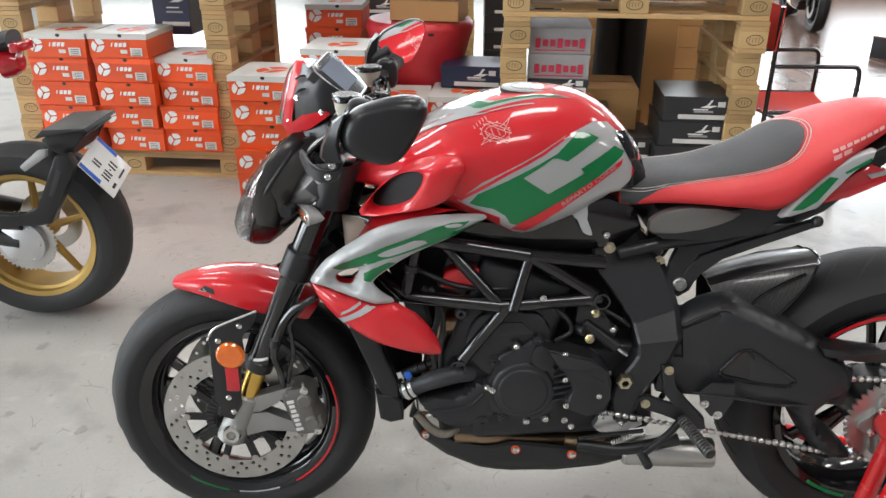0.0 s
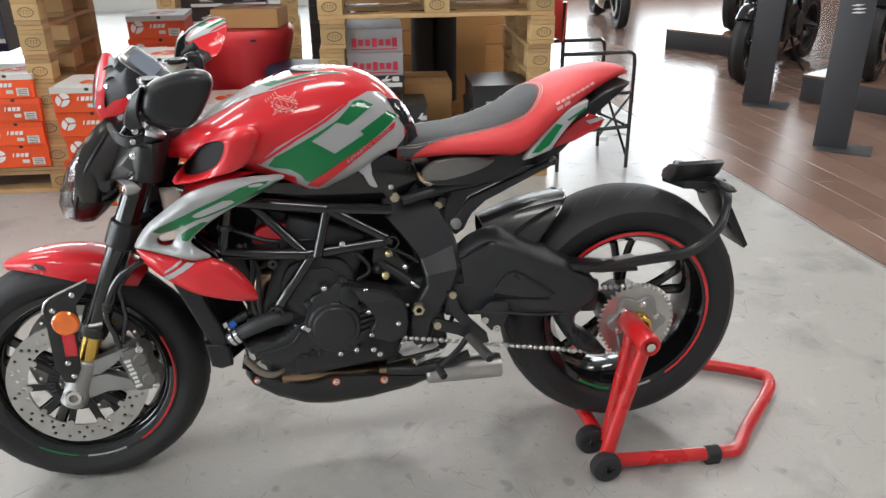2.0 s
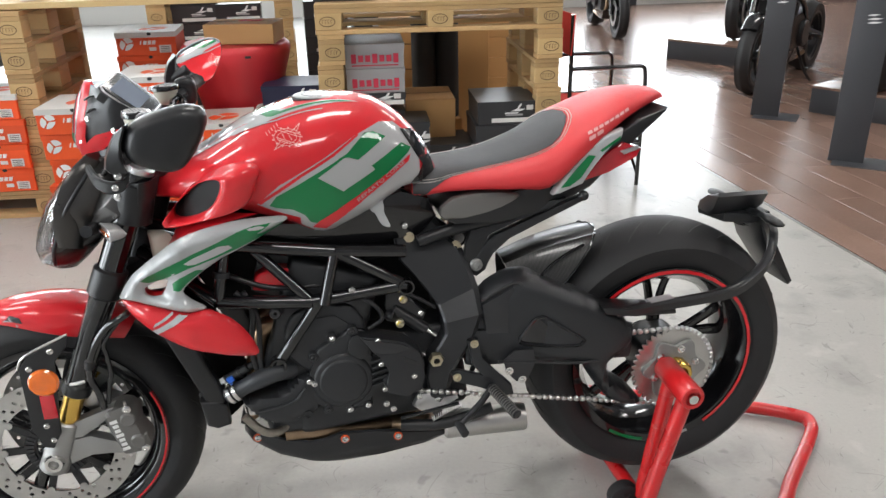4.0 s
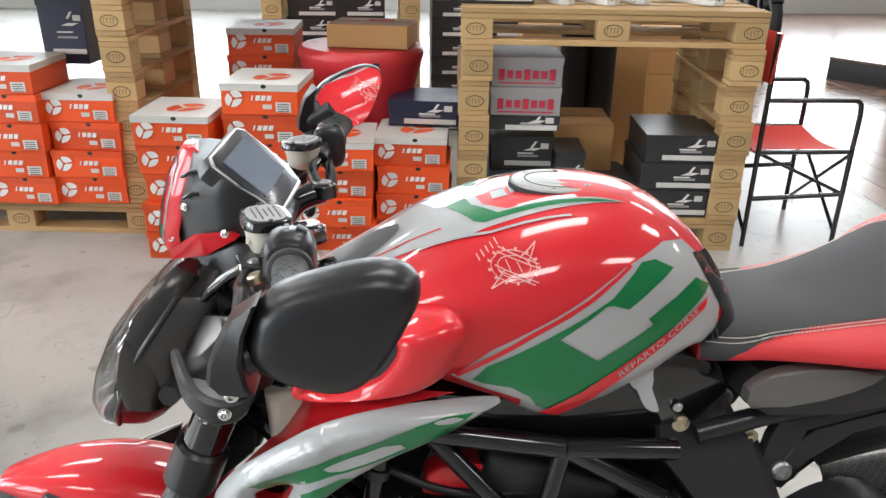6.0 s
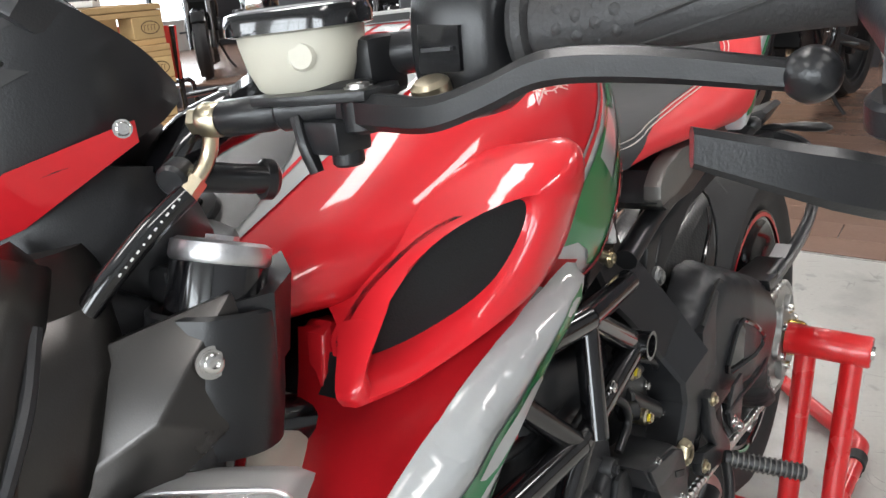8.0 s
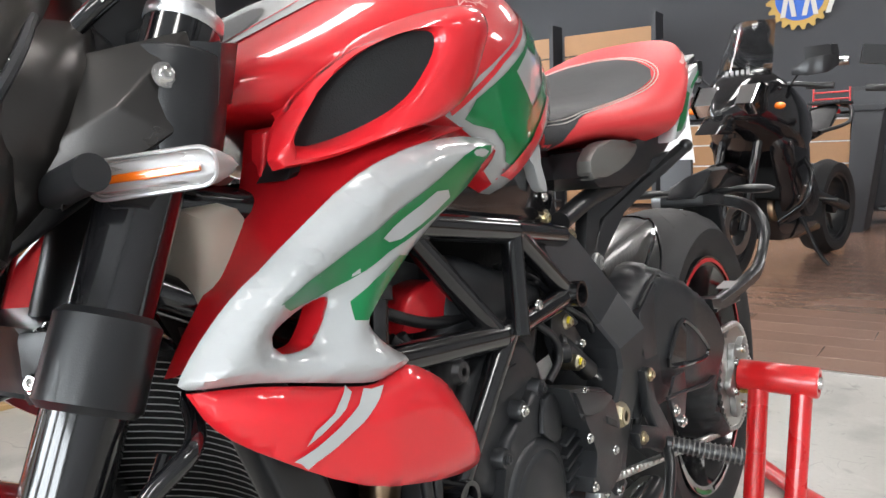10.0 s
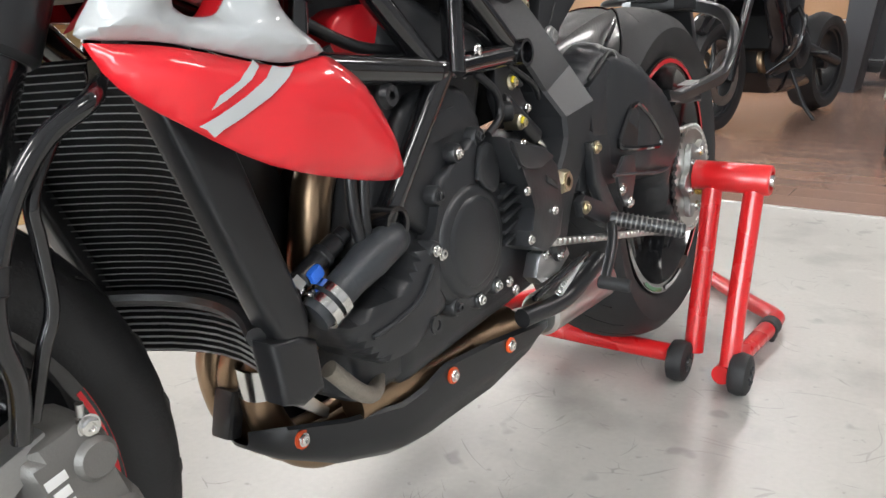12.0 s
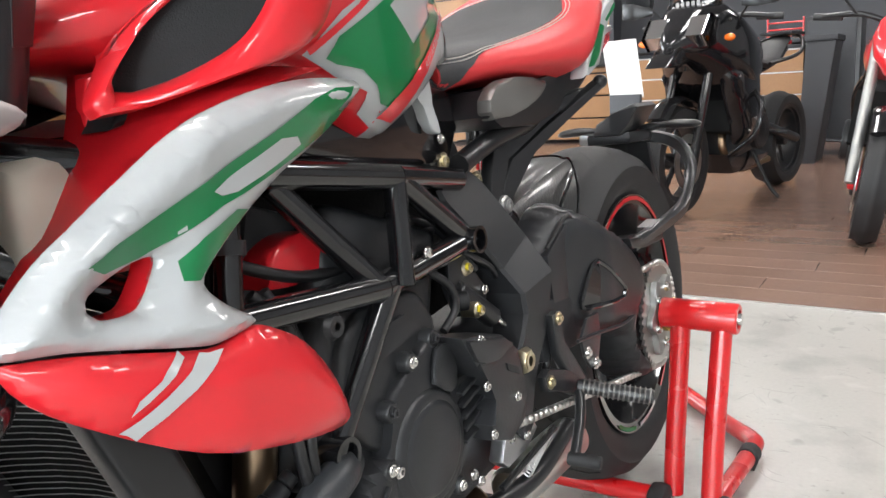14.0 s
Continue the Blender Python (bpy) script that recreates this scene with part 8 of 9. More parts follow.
def disc_mark(x, z, rx, rz, y=-0.0042, n=24):
    bm = bmesh.new()
    bm.faces.new([bm.verts.new((x + rx * math.cos(2 * math.pi * k / n), y, z + rz * math.sin(2 * math.pi * k / n))) for k in range(n)])
    return bm


def swirl(x, z, s, y=-0.0045):
    """The round three-bladed emblem, as plain shapes."""
    out = []
    for a0 in (70, 190, 310):
        bm = bmesh.new()
        pts = [(s * math.cos(radians(a0 + t)), s * math.sin(radians(a0 + t))) for t in range(-52, 53, 13)]
        pts += [(0.2 * s * math.cos(radians(a0 + t)), 0.2 * s * math.sin(radians(a0 + t))) for t in (40, 0, -40)]
        bm.faces.new([bm.verts.new((x + u * 1.05 + 0.2 * v, y, z + v)) for u, v in pts])
        out.append(bm)
    return merge(*out)


def orange_marks(w, h):
    return [
        ("emblem", swirl(-w * 0.33, h * 0.52, h * 0.27), INKW),
        *[("letter_bar", bar(-w * 0.10 + k * 0.022, h * 0.56, 0.017 if k else 0.006, 0.02, slant=0.006), INKW) for k in range(4)],
        ("size_label", merge(bar(w * 0.31, h * 0.27, 0.06, h * 0.33)), BOXWH),
        ("size_print", merge(*[bar(w * 0.31, h * 0.36 - k * 0.009, 0.045, 0.003, -0.0052) for k in range(4)]), BLACKFLAT),
        ("barcode_label", bar(w * 0.1, h * 0.28, 0.035, h * 0.15), BOXWH),
        # Uncut: a black disc paints the dark inside of the thumb hole.
        ("thumb_hole_shade", disc_mark(0.02, h * 0.93, 0.011, 0.008, -0.0046), BLACKFLAT),
    ]


def lid_emblem(b, w, d, h):
    part("lid_emblem", (lambda m: (bmesh.ops.transform(m, matrix=pose(0.02, d * 0.45, h + 0.0006, -90, 0, 8), verts=m.verts), m)[1])(swirl(0, 0, 0.07, 0)), BOXOR, b)


def orange_stack(x, y, z, n, yaw, seed):
    rng = random.Random(seed)
    for k in range(n):
        b = shoe_box((x + rng.uniform(-0.012, 0.012), y + rng.uniform(-0.02, 0.02), z + k * 0.121), (0.3, 0.33, 0.12), yaw + rng.uniform(-3, 3), BOXOR, BOXWH if k == n - 1 else BOXOR, orange_marks, "orange shoe box with white emblem, white label, stacked", "orange shoe boxes")
        if k == n - 1:
            lid_emblem(b, 0.3, 0.33, 0.12)


orange_stack(-1.565, 2.36, P + 0.002, 4, -5, 1)
orange_stack(-1.88, 2.36, P + 0.002, 5, -5, 2)
orange_stack(-2.2, 2.36, P + 0.002, 5, -3, 3)
orange_stack(-1.12, 2.1, 0, 5, -4, 4)
orange_stack(-0.78, 2.12, 0, 6, -4, 5)
orange_stack(-0.5, 2.14, 0, 4, -4, 6)
orange_stack(-0.86, 2.75, 0, 7, -4, 7)


def black_marks(w, h):
    return [
        ("emblem", merge(bar(w * 0.12, h * 0.62, 0.05, 0.012, slant=0.03), bar(w * 0.15, h * 0.76, 0.012, 0.03, slant=0.02), bar(w * 0.05, h * 0.5, 0.07, 0.006, slant=0.004)), INKW),
        ("brand_bars", bar(w * 0.1, h * 0.42, 0.09, 0.01), BOXGR),
        ("size_label", bar(w * 0.1, h * 0.2, w * 0.75, 0.022), BOXWH),
        ("price_label", bar(w * 0.36, h * 0.72, 0.035, 0.025), BOXWH),
    ]


def black_box(at, size, yaw, label="black shoe box with grey emblem and white size label", mat=None):
    return shoe_box(at, size, yaw, mat or BOXBK, mat or BOXBK, black_marks, label, "black shoe boxes")


for k in range(3):
    black_box((0.93 + 0.01 * k, 2.14, P + 0.001 + k * 0.121), (0.31, 0.36, 0.12), -5)
black_box((0.27, 2.2, P + 0.001), (0.29, 0.36, 0.16), -5)
black_box((0.3, 2.32, P + 0.163), (0.27, 0.3, 0.15), -5)
black_box((0.63, 2.28, P + 0.001), (0.3, 0.3, 0.12), -5)
black_box((0.49, 2.2, P + 0.001), (0.12, 0.36, 0.27), -5, "black shoe box standing on its end")


def grey_marks(w, h):
    return [
        *[("letter_bar", bar(-w * 0.36 + k * w * 0.12, h * 0.42, w * 0.085, 0.045 if k % 3 == 0 else 0.032), INKR) for k in range(7)],
        ("small_print", bar(0, h * 0.14, w * 0.8, 0.006), INKR),
    ]


shoe_box((0.29, 2.24, 0.505), (0.29, 0.4, 0.06), -5, BOXBK, BOXBK, black_marks, "flat black carton under grey cartons", "cartons")
for k in range(2):
    shoe_box((0.29, 2.24, 0.566 + k * 0.121), (0.29, 0.4, 0.12), -5, BOXGR, BOXGR, grey_marks, "grey carton printed with dark red lettering bars", "cartons")


def carton(at, size, yaw, label):
    w, d, h = size
    c = thing("cardboard_box", label, "cardboard box")
    c.matrix_world = pose(*at, 0, 0, yaw)
    part("body", box(size, (0, d / 2, h / 2), None, 0.003, 1), KRAFT, c)
    part("tape", box((0.05, d * 0.9, 0.001), (0, d / 2, h + 0.0008)), KRAFT, c)
    part("flap_seam", box((w * 0.98, 0.003, 0.0012), (0, d / 2, h + 0.0012)), BLACKFLAT, c)
    return c


carton((0.6, 2.44, P), (0.27, 0.35, 0.33), -5, "plain brown cardboard box on the pallet")
b = carton((-0.37, 2.55, 0.79), (0.36, 0.25, 0.1), -12, "small brown cardboard box on the red pouf")
part("red_label", box((0.12, 0.08, 0.001), (0.03, 0.16, 0.1012)), CANVAS, b)
orange_stack(-0.19, 2.2, 0, 4, -6, 8)
black_box((-0.13, 2.37, 0.489), (0.3, 0.28, 0.11), -8, "navy shoe box with a pale lid edge", BOXNAVY)
black_box((-1.72, 2.72, 0.69), (0.2, 0.2, 0.28), -5, "tall navy carton beside the orange boxes", BOXNAVY)
for i, (bx, n) in enumerate(((-0.75, 8), (-0.45, 7), (0.15, 7), (0.5, 6))):
    for k in range(n):
        black_box((bx, 4.15, 0.001 + k * 0.121), (0.3, 0.33, 0.12), 0)
for k in range(6):
    carton((1.25, 3.4, k * 0.13), (0.34, 0.3, 0.128), -4, "brown shoe carton in a stack")
for k in range(5):
    carton((0.6, 3.35, k * 0.16), (0.3, 0.3, 0.155), -4, "brown carton with a white label in a stack")

# the pouf
pouf = thing("pouf", "round red leatherette pouf narrowing to its foot", "pouf")
part("body", lathe([(0, 0.3), (0.15, 0.3), (0.172, 0.32), (0.2, 0.42), (0.238, 0.57), (0.277, 0.71), (0.287, 0.745), (0.284, 0.768), (0.268, 0.785), (0, 0.79)], (-0.4, 2.72, 0), (0, 0, 1), 40), POUF, pouf)
part("base", lathe([(0, 0), (0.12, 0), (0.13, 0.02), (0.165, 0.31), (0, 0.31)], (-0.4, 2.72, 0), (0, 0, 1), 32), POUF, pouf)
part("tag", box((0.03, 0.004, 0.012), (-0.33, 2.438, 0.74)), BLACKFLAT, pouf)

# dark tubes standing behind the grey cartons
for tx in (0.66, 0.8):
    tb = thing("tyre_roll", "tall black rolled rubber mat standing on end", "rubber roll", "rubber rolls")
    part("body", lathe([(0, 0), (0.07, 0), (0.072, 0.01), (0.072, 0.62), (0.066, 0.63), (0, 0.63)], (tx, 3.0, 0.25), (0, 0, 1), 28), RUBBER, tb)
    part("base", box((0.14, 0.2, 0.25), (tx, 3.0, 0.125), None, 0.003), KRAFT, tb)


def shoe(at, yaw, label):
    s = thing("riding_shoe", label, "shoe", "shoes on the tables")
    s.matrix_world = pose(*at, 0, 0, yaw)
    sec = []
    for x, w, h in ((-0.14, 0.025, 0.10), (-0.12, 0.034, 0.125), (-0.07, 0.036, 0.13), (-0.03, 0.037, 0.11), (0.03, 0.042, 0.075), (0.09, 0.044, 0.055), (0.13, 0.034, 0.042), (0.148, 0.014, 0.03)):
        sec.append([V(x, w * math.cos(a), 0.025 + max(0, h - 0.025) * max(0, math.sin(a))) if math.sin(a) >= 0 else V(x, w * math.cos(a), 0.02) for a in (2 * math.pi * k / 16 for k in range(16))])
    part("upper", loft(sec), SHOEK, s)
    part("sole", slab([(-0.145, -0.025), (-0.1, -0.038), (0, -0.036), (0.09, -0.047), (0.14, -0.03), (0.152, 0), (0.14, 0.03), (0.09, 0.047), (0, 0.036), (-0.1, 0.038), (-0.145, 0.025)], 0, 0.024, 0.004, axis="z"), SOLE, s)
    part("laces", merge(*[rod((0.0 - k * 0.018, -0.02, 0.098 + k * 0.009), (0.0 - k * 0.018, 0.02, 0.098 + k * 0.009), 0.003) for k in range(4)]), INKW, s)
    part("tongue", box((0.05, 0.04, 0.012), (-0.065, 0, 0.152), (0, 30, 0), 0.004), SHOEK, s)
    return s


TOP = 7 * P + 0.034
for i, (sx, sy, a) in enumerate(((-0.62, 2.52, -75), (-0.44, 2.5, -60), (-0.85, 2.6, -80), (-1.0, 2.55, -85), (-0.2, 2.65, -70), (-1.3, 2.6, -95))):
    shoe((sx, sy, TOP), a, "black riding shoe with white sole and laces on the table")
for i, (sx, sy, a) in enumerate(((0.42, 2.42, -80), (0.58, 2.4, -70), (0.75, 2.45, -85), (1.0, 2.4, -60))):
    shoe((sx, sy, 7 * P), a, "black riding shoe standing on the pallet top")
black_box((0.16, 2.3, 7 * P), (0.3, 0.3, 0.12), -5)
shoe((0.93, 3.3, 0.8), -10, "grey shoe with pale sole on cartons")
carton((0.93, 3.2, 0), (0.36, 0.3, 0.8), -5, "tall stack of brown cartons bound together")

# ---- the director's chair ----
chair = thing("folding_chair", "folding chair with black tube frame and red canvas", "chair")
CX, CY = 1.69, 2.15


def chair_bar(name, *pts, r=0.011):
    part(name, tube(pts, r, 10, 5), BLACKG, chair)


cxl, cyb = 1.28, 2.6
for yy in (CY, cyb):
    chair_bar("arm_frame", (CX, yy, 0.0), (CX, yy, 0.4), (CX, yy, 0.6), (CX - 0.02, yy, 0.645), (CX - 0.07, yy, 0.65), (cxl, yy, 0.65))
    chair_bar("back_leg", (cxl, yy, 0.0), (cxl, yy, 0.45), (cxl, yy, 0.92))
    chair_bar("side_rail", (cxl, yy, 0.22), (CX, yy, 0.24))
    chair_bar("seat_rail", (cxl, yy, 0.43), (CX, yy, 0.43))
chair_bar("cross_strut", (CX, CY, 0.06), (CX, cyb, 0.42), r=0.008)
chair_bar("cross_strut", (CX, cyb, 0.06), (CX, CY, 0.42), r=0.008)
chair_bar("cross_strut", (cxl, CY, 0.06), (cxl, cyb, 0.42), r=0.008)
chair_bar("cross_strut", (CX, CY, 0.24), (cxl, CY + 0.1, 0.42), r=0.008)
part("seat", loft([[V(x, CY + (cyb - CY) * k / 10, 0.435 - 0.03 * math.sin(math.pi * k / 10)) for k in range(11)] + [V(x, CY + (cyb - CY) * k / 10, 0.430 - 0.03 * math.sin(math.pi * k / 10)) for k in range(10, -1, -1)] for x in (cxl, CX)]), CANVAS, chair)
part("backrest", box((0.006, cyb - CY + 0.03, 0.2), (cxl, (CY + cyb) / 2, 0.82), (0, 4, 0), 0.002), CANVAS, chair)


# ---- other motorcycles ----
def wheel(parent, at, R, width, rim_r, rim_mat, spokes=5, axis_rot=0):
    w = part("wheel", lathe([(rim_r - 0.01, -width * 0.36), (rim_r + 0.01, -width * 0.45), (rim_r + 0.03, -width * 0.5), ((R + rim_r) / 2 + 0.02, -width * 0.47), (R - 0.02, -width * 0.3), (R - 0.004, -width * 0.12), (R, 0), (R - 0.004, width * 0.12), (R - 0.02, width * 0.3), ((R + rim_r) / 2 + 0.02, width * 0.47), (rim_r + 0.03, width * 0.5), (rim_r + 0.01, width * 0.45), (rim_r - 0.01, width * 0.36)], at, (0, 1, 0), 44, True), RUBBER, parent)
    part("rim", lathe([(rim_r - 0.012, -width * 0.42), (rim_r + 0.004, -width * 0.44), (rim_r + 0.004, -width * 0.37), (rim_r - 0.025, -width * 0.3), (rim_r - 0.03, 0), (rim_r - 0.025, width * 0.3), (rim_r + 0.004, width * 0.37), (rim_r + 0.004, width * 0.44), (rim_r - 0.012, width * 0.42), (rim_r - 0.02, 0)], at, (0, 1, 0), 44, True), rim_mat, w)
    for k in range(spokes):
        a = 2 * math.pi * k / spokes + 0.3
        d = V(math.cos(a), 0, math.sin(a))
        part("spoke", rod(Vector(at) + d * 0.04, Vector(at) + d * (rim_r - 0.02), 0.016, 0.011, 8), rim_mat, w)
    part("hub", rod(Vector(at) + V(0, -0.06, 0), Vector(at) + V(0, 0.06, 0), 0.045, None, 20, 0.005), rim_mat, w)
    return w


def plain_bike(name, label, body_mat, m, group="parked motorcycles", screen=False, rim=None, fork=None):
    """A parked motorcycle, nose towards -x, its wheels on z = 0, centred on x = 0."""
    b = thing(name, label, "motorcycle", group)
    rim = rim or BLACKP
    wheel(b, (-0.7, 0, 0.3), 0.3, 0.12, 0.22, rim)
    wheel(b, (0.7, 0, 0.315), 0.315, 0.18, 0.22, rim)
    for s in (-1, 1):
        part("fork_leg", rod((-0.7, s * 0.1, 0.28), (-0.45, s * 0.1, 0.95), 0.026), fork or BLACKG, b)
        part("brake_disc", lathe([(0.1, -0.003), (0.15, -0.003), (0.15, 0.003), (0.1, 0.003)], (-0.7, s * 0.075, 0.3), (0, 1, 0), 32, True), STEEL, b)
        part("handlebar", tube([(-0.4, s * 0.05, 1.02), (-0.38, s * 0.2, 1.06), (-0.32, s * 0.38, 1.04)], 0.014), BLACKP, b)
        part("grip", rod((-0.34, s * 0.28, 1.045), (-0.31, s * 0.41, 1.04), 0.018), GRIP, b)
        part("mirror", slab([(-0.02, -0.05), (0.03, -0.05), (0.05, 0.0), (0.03, 0.045), (-0.04, 0.04)], -0.075, 0.075, 0.01, axis="y"), BLACKP, b).matrix_local = pose(-0.42, s * 0.38, 1.2, 0, 0, s * 8)
        part("mirror_stem", tube([(-0.4, s * 0.22, 1.06), (-0.43, s * 0.3, 1.14), (-0.42, s * 0.36, 1.18)], 0.006), BLACKP, b)
        part("exhaust_pipe", tube([(-0.2, s * 0.05, 0.5), (-0.28, s * 0.07, 0.35), (-0.1, s * 0.08, 0.2), (0.3, s * 0.1, 0.22)], 0.022), HEADER, b)
        part("footpeg", rod((0.2, s * 0.14, 0.4), (0.2, s * 0.26, 0.39), 0.011), GREYP, b)
    sec = []
    for x, w, zt, zb in ((-0.42, 0.06, 0.93, 0.82), (-0.3, 0.13, 1.0, 0.78), (-0.15, 0.155, 1.02, 0.74), (0.02, 0.13, 0.97, 0.74), (0.12, 0.09, 0.88, 0.76)):
        sec.append([V(x, w * math.copysign(abs(math.cos(a)) ** 0.7, math.cos(a)), (zt + zb) / 2 + (zt - zb) / 2 * math.sin(a)) for a in (2 * math.pi * k / 20 for k in range(20))])
    part("tank", loft(sec), body_mat, b)
    sec = []
    for x, w, zt, zb in ((0.1, 0.08, 0.86, 0.78), (0.25, 0.13, 0.84, 0.76), (0.4, 0.12, 0.87, 0.79), (0.55, 0.1, 0.95, 0.87), (0.75, 0.05, 0.99, 0.93)):
        sec.append([V(x, w * math.cos(a), (zt + zb) / 2 + (zt - zb) / 2 * math.sin(a)) for a in (2 * math.pi * k / 16 for k in range(16))])
    part("seat", loft(sec), LEATHER, b)
    sec = []
    for z, xf, xb, w in ((0.78, -0.62, -0.45, 0.05), (0.86, -0.65, -0.42, 0.11), (0.95, -0.62, -0.42, 0.13), (1.03, -0.54, -0.42, 0.11), (1.08, -0.48, -0.43, 0.07)):
        sec.append([V((xf + xb) / 2 + (xb - xf) / 2 * math.cos(a), w * math.sin(a), z) for a in (2 * math.pi * k / 20 for k in range(20))])
    part("headlight_cowl", loft(sec), body_mat, b)
    part("headlight", slab([(-0.07, 0.86), (0.0, 0.83), (0.07, 0.86), (0.06, 0.93), (-0.06, 0.93)], -0.655, -0.63, 0.006, axis="x"), CHROME, b)
    part("engine", merge(box((0.42, 0.28, 0.3), (-0.02, 0, 0.45), (0, -8, 0), 0.04), rod((0.02, -0.18, 0.42), (0.02, 0.18, 0.42), 0.11, None, 24, 0.01), box((0.2, 0.22, 0.25), (-0.12, 0, 0.65), (0, 20, 0), 0.02)), CAST, b)
    part("frame", merge(tube([(-0.42, -0.09, 0.82), (-0.1, -0.15, 0.68), (0.15, -0.13, 0.5)], 0.022), tube([(-0.42, 0.09, 0.82), (-0.1, 0.15, 0.68), (0.15, 0.13, 0.5)], 0.022), tube([(0.1, -0.08, 0.74), (0.45, -0.08, 0.82), (0.7, -0.04, 0.9)], 0.016), tube([(0.1, 0.08, 0.74), (0.45, 0.08, 0.82), (0.7, 0.04, 0.9)], 0.016)), BLACKG, b)
    part("swingarm", merge(tube([(0.15, -0.12, 0.44), (0.7, -0.12, 0.32)], 0.03, smooth=False), tube([(0.15, 0.12, 0.44), (0.7, 0.12, 0.32)], 0.03, smooth=False)), CAST, b)
    part("radiator", box((0.05, 0.3, 0.28), (-0.3, 0, 0.56), (0, 20, 0), 0.006), MESH, b)
    part("belly_pan", slab([(-0.3, 0.3), (-0.2, 0.18), (0.2, 0.18), (0.3, 0.26), (0.1, 0.3)], -0.11, 0.11, 0.02), body_mat, b)
    part("front_mudguard", tube([(-0.9, 0, 0.53), (-0.8, 0, 0.61), (-0.68, 0, 0.63), (-0.5, 0, 0.58)], 0.065, flat=0.3), BLACKG, b)
    part("side_stand", tube([(0.02, -0.12, 0.3), (0.06, -0.2, 0.1), (0.08, -0.26, 0.012)], 0.012), BLACKP, b)
    part("tail_light", box((0.03, 0.1, 0.03), (0.77, 0, 0.94), None, 0.006), TAILRED, b)
    if screen:
        sec = []
        for x, w, zt, zb in ((-0.80, 0.03, 0.93, 0.88), (-0.72, 0.09, 1.0, 0.84), (-0.62, 0.16, 1.10, 0.80), (-0.5, 0.22, 1.16, 0.72), (-0.36, 0.25, 1.12, 0.62), (-0.2, 0.24, 1.06, 0.58), (-0.05, 0.2, 1.0, 0.66)):
            sec.append(oval((x, 0, (zt + zb) / 2), (0, 1, 0), (0, 0, 1), w, (zt - zb) / 2, 28, 0.7))
        part("fairing", loft(sec), body_mat, b, "gloss black upper fairing", 50)
        for s in (-1, 1):
            part("side_fairing", pillow([(-0.5, 0.80), (-0.3, 0.84), (-0.12, 0.78), (-0.08, 0.6), (-0.16, 0.42), (-0.3, 0.36), (-0.36, 0.5), (-0.44, 0.64)], s, 0.17, 0.06, 0.08, 0.14, 0.05, 2), body_mat, b, "gloss black side fairing", 60)
            part("headlight", slab([(-0.74, 0.96), (-0.66, 1.06), (-0.56, 1.03), (-0.58, 0.93), (-0.68, 0.90)], s * 0.06, s * 0.17, 0.012, 2), CHROMEF, b, "clear angular headlight")
            part("headlight_glass", slab([(-0.752, 0.955), (-0.665, 1.07), (-0.55, 1.04), (-0.57, 0.92), (-0.68, 0.89)], s * 0.172, s * 0.178, 0.002), LENS, b)
            part("hand_guard", flat_bar([(-0.40, s * 0.46, 1.16), (-0.50, s * 0.44, 1.14), (-0.52, s * 0.36, 1.13), (-0.48, s * 0.26, 1.12)], [0.05, 0.09, 0.09, 0.04], 0.012), BLACKP, b)
            part("bar_end", rod((-0.33, s * 0.44, 1.16), (-0.325, s * 0.49, 1.16), 0.024, None, 18, 0.004), CHROME, b)
            part("crash_bar", tube([(-0.28, s * 0.12, 0.3), (-0.32, s * 0.28, 0.42), (-0.3, s * 0.3, 0.56), (-0.2, s * 0.22, 0.66)], 0.014), BLACKG, b)
            part("clutch_cover", lathe([(0, 0.03), (0.05, 0.03), (0.075, 0.018), (0.09, 0), (0, 0)], (0.02, s * 0.15, 0.42), (0, s, 0), 28), CAST, b)
            part("pannier_rail", tube([(0.2, s * 0.14, 0.8), (0.5, s * 0.2, 0.86), (0.75, s * 0.12, 0.96), (0.82, s * 0.04, 0.98)], 0.012), BLACKP, b)
            part("indicator", lathe([(0.02 * math.sin(a), -0.03 * math.cos(a)) for a in np.linspace(0, math.pi, 9)], (-0.6, s * 0.25, 0.94), (0, 1, 0), 14), ORANGE, b)
            for bx, bz in ((-0.42, 0.74), (-0.28, 0.78), (-0.2, 0.5), (-0.3, 0.44)):
                part("bolt", bolt((bx, s * 0.232, bz), 0.008, (0, s, 0)), CHROME, b)
        part("beak", slab([(-0.92, 0.80), (-0.8, 0.90), (-0.62, 0.92), (-0.62, 0.84), (-0.78, 0.80)], -0.07, 0.07, 0.02, 3), body_mat, b)
        part("top_case_rack", slab([(0.62, -0.1), (0.86, -0.1), (0.9, 0.0), (0.86, 0.1), (0.62, 0.1)], 0.985, 1.005, 0.004, axis="z"), BLACKP, b)
        sec = [[V(-0.60 + 0.16 * k / 6 + 0.07 * (j / 4) ** 2, (0.17 - 0.05 * k / 6) * j / 4, 1.06 + 0.36 * k / 6) for j in range(-4, 5)] for k in range(7)]
        bm = loft(sec, False, False)
        bmesh.ops.solidify(bm, geom=bm.faces, thickness=0.004)
        part("windscreen", bm, SMOKE, b, "smoked tall windscreen", 60)
        part("screen_print", merge(*[box((0.002, 0.018, 0.03), (-0.60 + 0.16 * 0.18, -0.06 + 0.03 * q, 1.13)) for q in range(5)]), BOXGR, b)
    b.matrix_world = m
    return b


